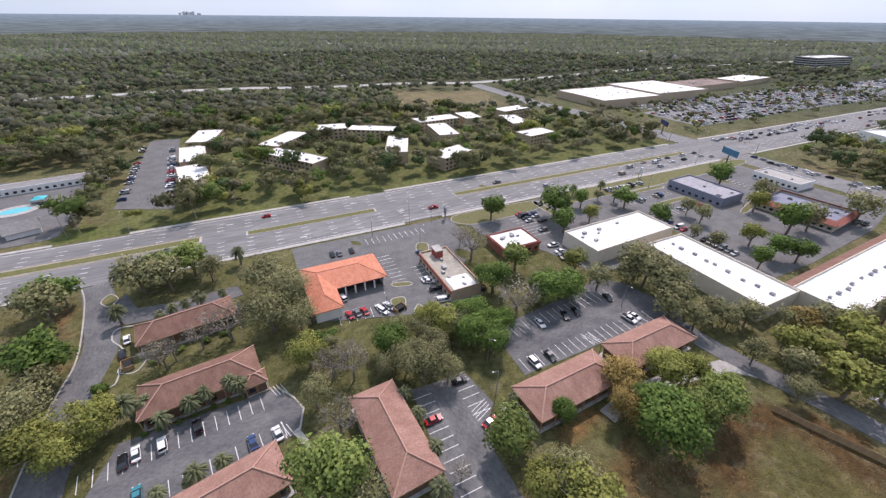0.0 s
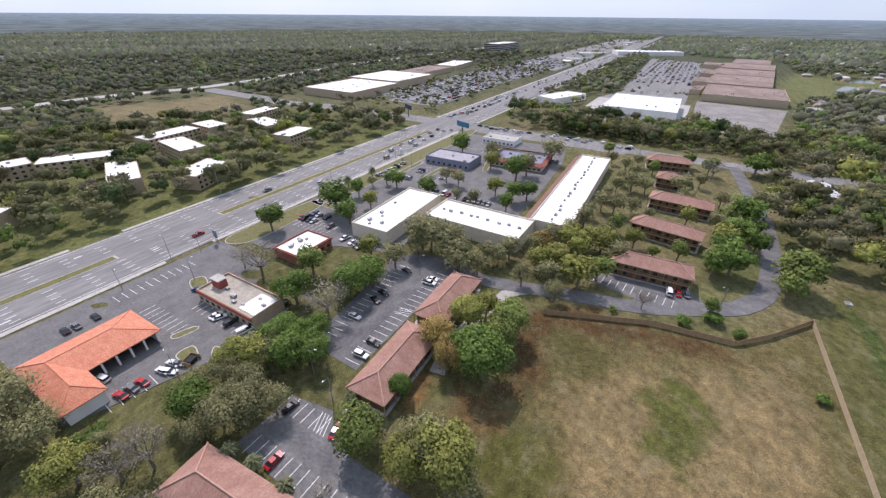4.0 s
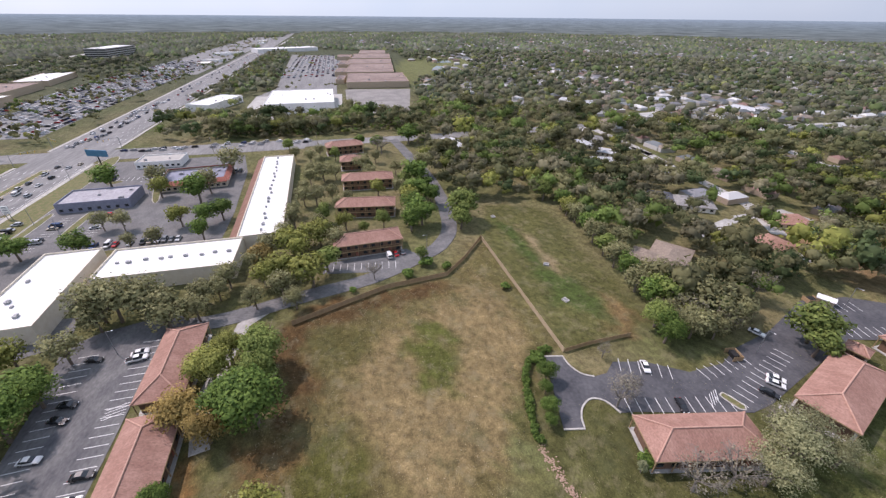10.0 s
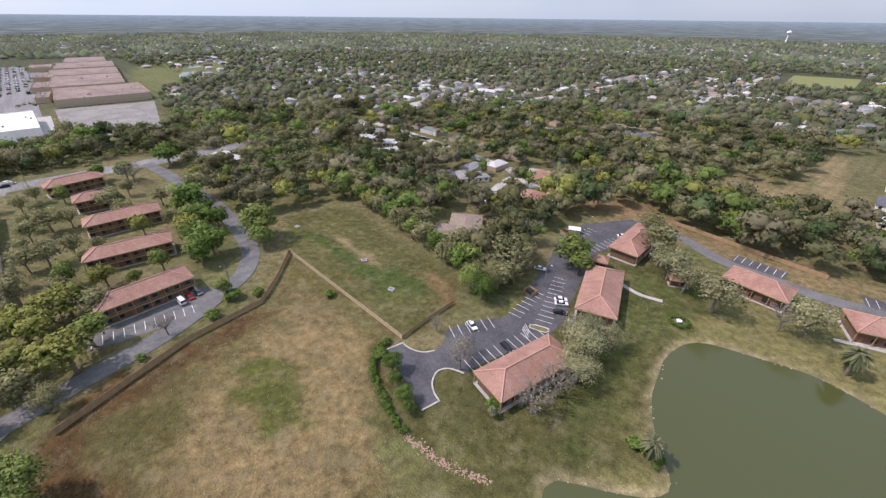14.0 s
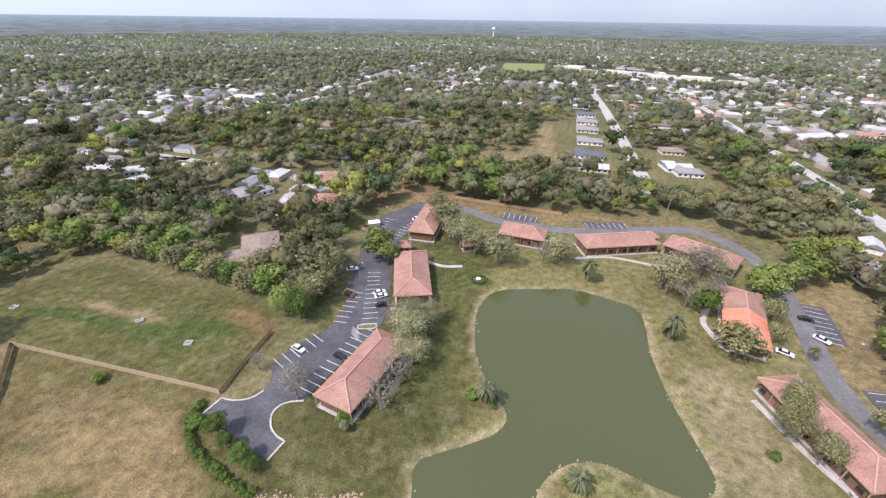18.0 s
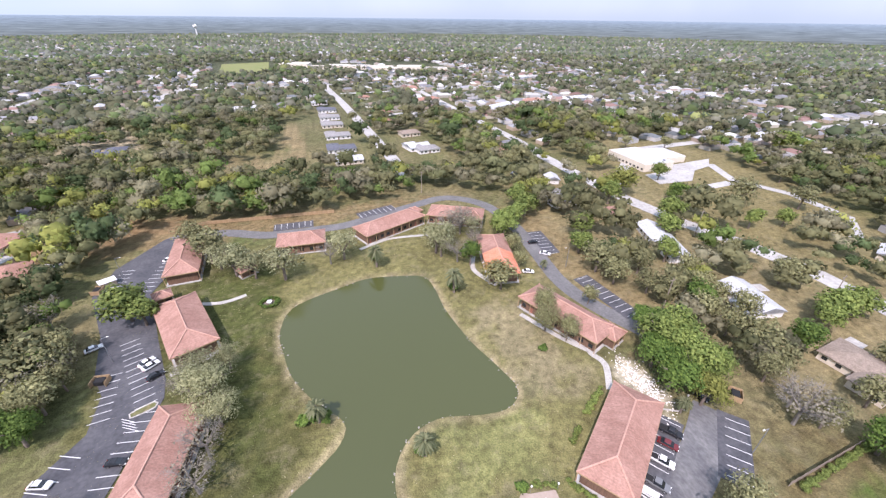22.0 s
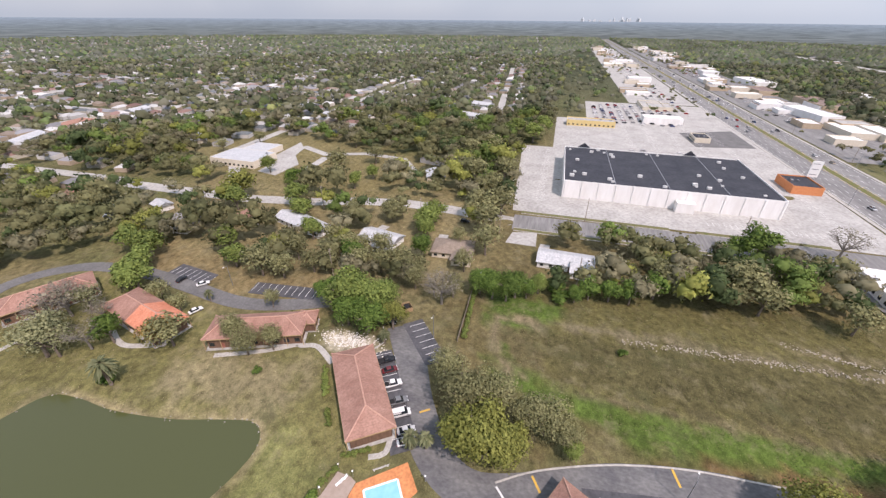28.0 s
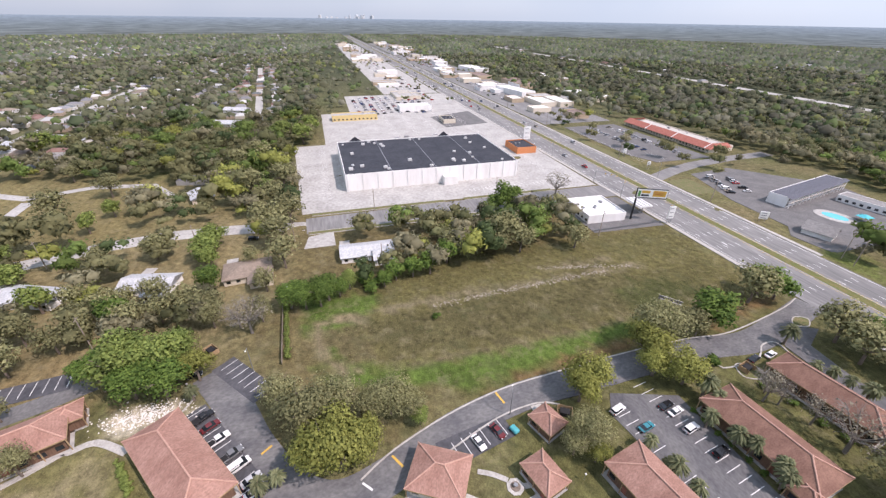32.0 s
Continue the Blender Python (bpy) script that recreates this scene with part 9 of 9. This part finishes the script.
x, y = scatter([(24, 40), (104, 24), (120, -10), (121, -32), (146, -53), (76, -54), (60, -38), (20, -15)], 15000, 5)
tufts("dry_grass", x, y, rng.uniform(0.05, 0.17, len(x)), np.array([(0.5, 0.42, 0.29), (0.33, 0.27, 0.16), (0.2, 0.185, 0.085)])[rng.choice(3, len(x), p=(0.45, 0.35, 0.2))], "dry tan grass tufts in the field")
x, y = scatter([(-116, -16), (-72, -6), (-64, 60), (-74, 155), (-130, 155), (-130, 20)], 8000, 6)
tufts("meadow_weeds", x, y, rng.uniform(0.06, 0.24, len(x)), np.array([(0.24, 0.215, 0.115), (0.17, 0.175, 0.07), (0.13, 0.155, 0.055)])[rng.choice(3, len(x))], "olive weeds and tall grass in the meadow")
x, y = scatter([(-60, -35), (60, -45), (60, -165), (-85, -165)], 7000, 7)
ok = edge_distance(x, y, POND) > 1.5
x, y = x[ok], y[ok]
tufts("lawn_tufts", x, y, rng.uniform(0.06, 0.18, len(x)), np.array([(0.34, 0.3, 0.18), (0.2, 0.21, 0.085)])[rng.choice(2, len(x))], "uneven grass tufts on the lawn")

# clipped hedges and shrubs


def hedge_row(pts, wide, high, leaf, label, step=0.8):
    v, f, nn, count = [], [], [], int(260 + 160 * wide)
    for k, p in enumerate(smooth_line(pts, step)):
        cv, cf_, cn = leaf_cloud(rngb, count, 5, 0.1)
        v.append(cv * np.array((wide * 1.45, wide * 1.45, high * 1.2)) + np.array((p.x, p.y, high * 0.8)))
        f.append(cf_ + 3 * count * k)
        nn.append(cn)
    return tagged(new("clipped_hedge", bulk("clipped_hedge", np.concatenate(v), np.concatenate(f), LEAF[leaf], normals=np.concatenate(nn))), label, "hedge", "clipped hedges")


hedge_row([(77.5, -51.8), (75.6, -46), (71, -42), (66, -39.8), (60, -38.2), (54, -36.6), (50.8, -36.4)], 1.05, 0.9, "dark", "long curved dark green clipped hedge", 1.0)
hedge_row([(75, -48.5), (73.8, -46.2)], 1.5, 1.2, "dark", "dense dark bushes at the end of a hedge")
hedge_row([(-63, -55.8), (-56.2, -51.9)], 0.9, 0.75, "green", "low clipped fresh green hedge in a kerbed bed")
hedge_row([(-51.5, -48.6), (-48, -46.5)], 0.8, 0.75, "green", "low clipped fresh green hedge in a kerbed bed")
hedge_row([(-42, -37.3), (-44.5, -33.7)], 0.75, 0.75, "green", "low clipped green hedge below an office wall")
hedge_row([(-41.2, -38.8), (-41.6, -38.2)], 0.7, 0.6, "green", "small round clipped bush")
hedge_row([(-33.9, -40.9), (-38.2, -39.2)], 0.7, 0.6, "green", "low clipped green hedge beside a terrace")
hedge_row([(-31.2, -41.4), (-31.6, -41.2)], 1.3, 1.1, "dark", "round dark green bush beside a terrace")
hedge_row([(-64.5, -57), (-64.9, -57.3)], 0.6, 0.6, "green", "small round clipped bush")

hedge_row([(-88, -20.4), (-101, -21.2), (-114, -22)], 0.9, 0.9, "green", "long loose green hedge along a grey fence", 1.1)

# swimming pool on its orange deck, terrace furniture
sp = base("swimming_pool", 0, 0, 0, "pale blue swimming pool in an orange painted deck", "pool")
bm = bmesh.new()
slab(bm, [(p.x, p.y) for p in smooth_line([(-31.8, -32.9), (-33.9, -33.6), (-36.6, -33.2)], 0.8)] + [(-44.2, -23.8), (-38.5, -19.5), (-26.5, -27.5)], -0.1, 0.12)
part("deck", bm, mat("orange_deck_paint", (0.6, 0.25, 0.1), (0.52, 0.2, 0.08), 0.4, 0.7, fine=1.5), sp, "bright orange painted deck")
bm = bmesh.new()
pool_out = [(-35.6, -31.0), (-39.9, -24.7), (-35.8, -21.9), (-31.5, -28.2)]
for a, c in zip(pool_out, pool_out[1:] + pool_out[:1]):
    ribbon(bm, [a, c], 0.22, 0.0, 0.17)
part("coping", bm, M_SIGNWHITE, sp, "white pool coping")
bm = bmesh.new()
slab(bm, pool_out, 0.0, 0.135)
part("water", bm, mat("pale_pool_water", (0.2, 0.5, 0.56), (0.26, 0.56, 0.62), 0.5, 0.08, spec=0.6), sp)
for x, y in ((-35.4, -36.9), (-36.4, -36.4)):
    ob = base("sun_lounger", x, y, 148, "white plastic sun lounger on a terrace", "lounger", "sun loungers")
    bm = bmesh.new()
    box(bm, -0.7, 0.7, -0.32, 0.32, 0.28, 0.36, bevel=0.02)
    part("seat", bm, M_SIGNWHITE, ob)
    bm = bmesh.new()
    box(bm, -0.05, 0.75, -0.32, 0.32, 0, 0.06, pose(0.68, 0, 0.34, 0, -35, 0))
    part("backrest", bm, M_SIGNWHITE, ob)
    for px, py in ((-0.6, -0.26), (-0.6, 0.26), (0.6, -0.26), (0.6, 0.26)):
        bm = bmesh.new()
        tube(bm, (px, py, 0.06), (px, py, 0.3), 0.03, 0.03, 6)
        part("leg", bm, M_SIGNWHITE, ob)
for x, y in ((-38.3, -38.3), (-32.6, -39.7), (-37.7, -34.4), (-41.0, -18.5), (-31, 45)):
    ob = base("globe_lamp", x, y, 0, "short dark post with a white globe lamp", "lamp post", "globe lamps")
    bm = bmesh.new()
    tube(bm, (0, 0, 0), (0, 0, 2.2), 0.05, 0.04, 6)
    part("post", bm, M_GREYMETAL, ob)
    bm = bmesh.new()
    bmesh.ops.create_uvsphere(bm, u_segments=10, v_segments=7, radius=0.24, matrix=Matrix.Translation((0, 0, 2.38)))
    part("globe", bm, M_SIGNWHITE, ob, smooth=True)
bn = base("bench", -41.2, -29.2, 126, "long pale bench beside the pool", "bench")
bm = bmesh.new()
box(bm, -1.9, 1.9, -0.2, 0.2, 0.4, 0.48, bevel=0.02)
part("seat", bm, M_CONCRETE, bn)
for px in (-1.6, 0.0, 1.6):
    bm = bmesh.new()
    box(bm, px - 0.06, px + 0.06, -0.18, 0.18, 0, 0.4)
    part("leg", bm, M_SIGNWHITE, bn)
gp = base("garden_plaza", -34, 29.4, 10, "round pale paved plaza with a dark urn between outbuildings", "plaza")
bm = bmesh.new()
slab(bm, [(2.0 * math.cos(a), 2.0 * math.sin(a)) for a in np.linspace(0, 2 * math.pi, 9)[:-1]], -0.1, 0.1)
part("paving", bm, M_CONCRETE, gp, "pale octagonal concrete paving")
bm = bmesh.new()
slab(bm, [(1.15 * math.cos(a), 1.15 * math.sin(a)) for a in np.linspace(0, 2 * math.pi, 17)[:-1]], 0.0, 0.16)
part("soil", bm, M_TRUNK, gp)
bm = bmesh.new()
tube(bm, (0, 0, 0.16), (0, 0, 0.5), 0.2, 0.3, 10)
tube(bm, (0, 0, 0.5), (0, 0, 0.95), 0.3, 0.5, 10)
part("urn", bm, M_GREYMETAL, gp, "dark grey urn")
for pts in ([(-35.8, 28.4), (-38.0, 25.6), (-39.6, 22.5)], [(-33.6, 31.3), (-33.4, 33.0)]):
    strip("footpath", [(q.x, q.y) for q in smooth_line(pts, 1.0)], 0.6, M_CONCRETE, "narrow pale concrete garden path", 0.06, "path")
tb = base("covered_cart", -46.6, 35.1, 20, "small cart below a teal tarpaulin", "cart")
bm = bmesh.new()
box(bm, -1.2, 1.2, -0.8, 0.8, 0.35, 1.3, bevel=0.25)
part("tarpaulin", bm, mat("teal_tarpaulin", (0.05, 0.3, 0.33), (0.08, 0.38, 0.4), 1.0, 0.6), tb)
for px, py in ((-0.8, -0.7), (-0.8, 0.7), (0.8, -0.7), (0.8, 0.7)):
    bm = bmesh.new()
    tube(bm, (px, py - 0.1, 0.3), (px, py + 0.1, 0.3), 0.3, 0.3, 10)
    part("wheel", bm, M_RUBBER, tb)
strip("footpath", [(-52.3, 44.1), (-48.4, 44.2)], 1.5, M_CONCRETE, "short pale concrete path over a verge", 0.06, "path")
strip("footpath", [(p.x, p.y) for p in smooth_line([(-42.9, -33.2), (-45, -29.8), (-50.2, -30.2)], 1.0)], 0.7, M_CONCRETE, "pale concrete footpath round an office", 0.06, "path")
# broken tiles tipped in a line across the grass
k = rng.uniform(0, 1, 320)
q = np.stack([50 - 21 * k + rng.normal(scale=0.6, size=320), -36.5 - 6 * k + 1.5 * np.sin(3.1 * k) + rng.normal(scale=0.6, size=320)], 1)
stones("tile_rubble", q[:, 0], q[:, 1], np.full(320, 0.0), rng.uniform(0.08, 0.3, 320), mat("broken_tile", (0.3, 0.19, 0.14), (0.4, 0.29, 0.22), 1.5, 0.95), "broken tan and reddish tiles in a line across grass")
# concrete drain headwall in the meadow
dh = base("drain_headwall", -79.8, 114.8, 40, "dark open drain with grey concrete sides", "drain")
bm = bmesh.new()
for y0, y1 in ((-1.3, -1.0), (1.0, 1.3)):
    box(bm, -4, 4, y0, y1, -0.2, 0.35)
part("side_wall", bm, M_CONCRETE, dh)
bm = bmesh.new()
box(bm, -4, 4, -1.0, 1.0, -0.2, 0.08)
part("channel", bm, M_RUBBER, dh)

# trees in the far lots and along the far road
rng = np.random.RandomState(52)
tx, ty = [], []
for x0, x1, y0, y1, k in ((335, 800, 214, 345, 230), (760, 1900, 214, 345, 300), (-1700, -345, 208, 290, 330), (-1700, -445, 90, 160, 150), (560, 1250, 118, 158, 240), (1280, 2000, 80, 160, 120), (520, 1100, -10, 100, 60)):
    tx += list(rng.uniform(x0, x1, k))
    ty += list(rng.uniform(y0, y1, k))
tx, ty = np.array(tx), np.array(ty)
ok = np.ones(len(tx), bool)
for ob in scene.objects:
    if ob.parent is None and ob.name.split(".")[0] in ("roadside_store", "north_store", "mall_wing", "store_annex", "mall_store", "mall_block"):
        c = ob.matrix_world.translation
        size = 26 if ob.name.startswith("roadside") else 52
        ok &= (np.abs(tx - c.x) > size) | (np.abs(ty - c.y) > size)
grove("lot_trees", tx[ok], ty[ok], rng, 2.4, 4.8, 2, 24, "mixed green trees in distant parking lots")
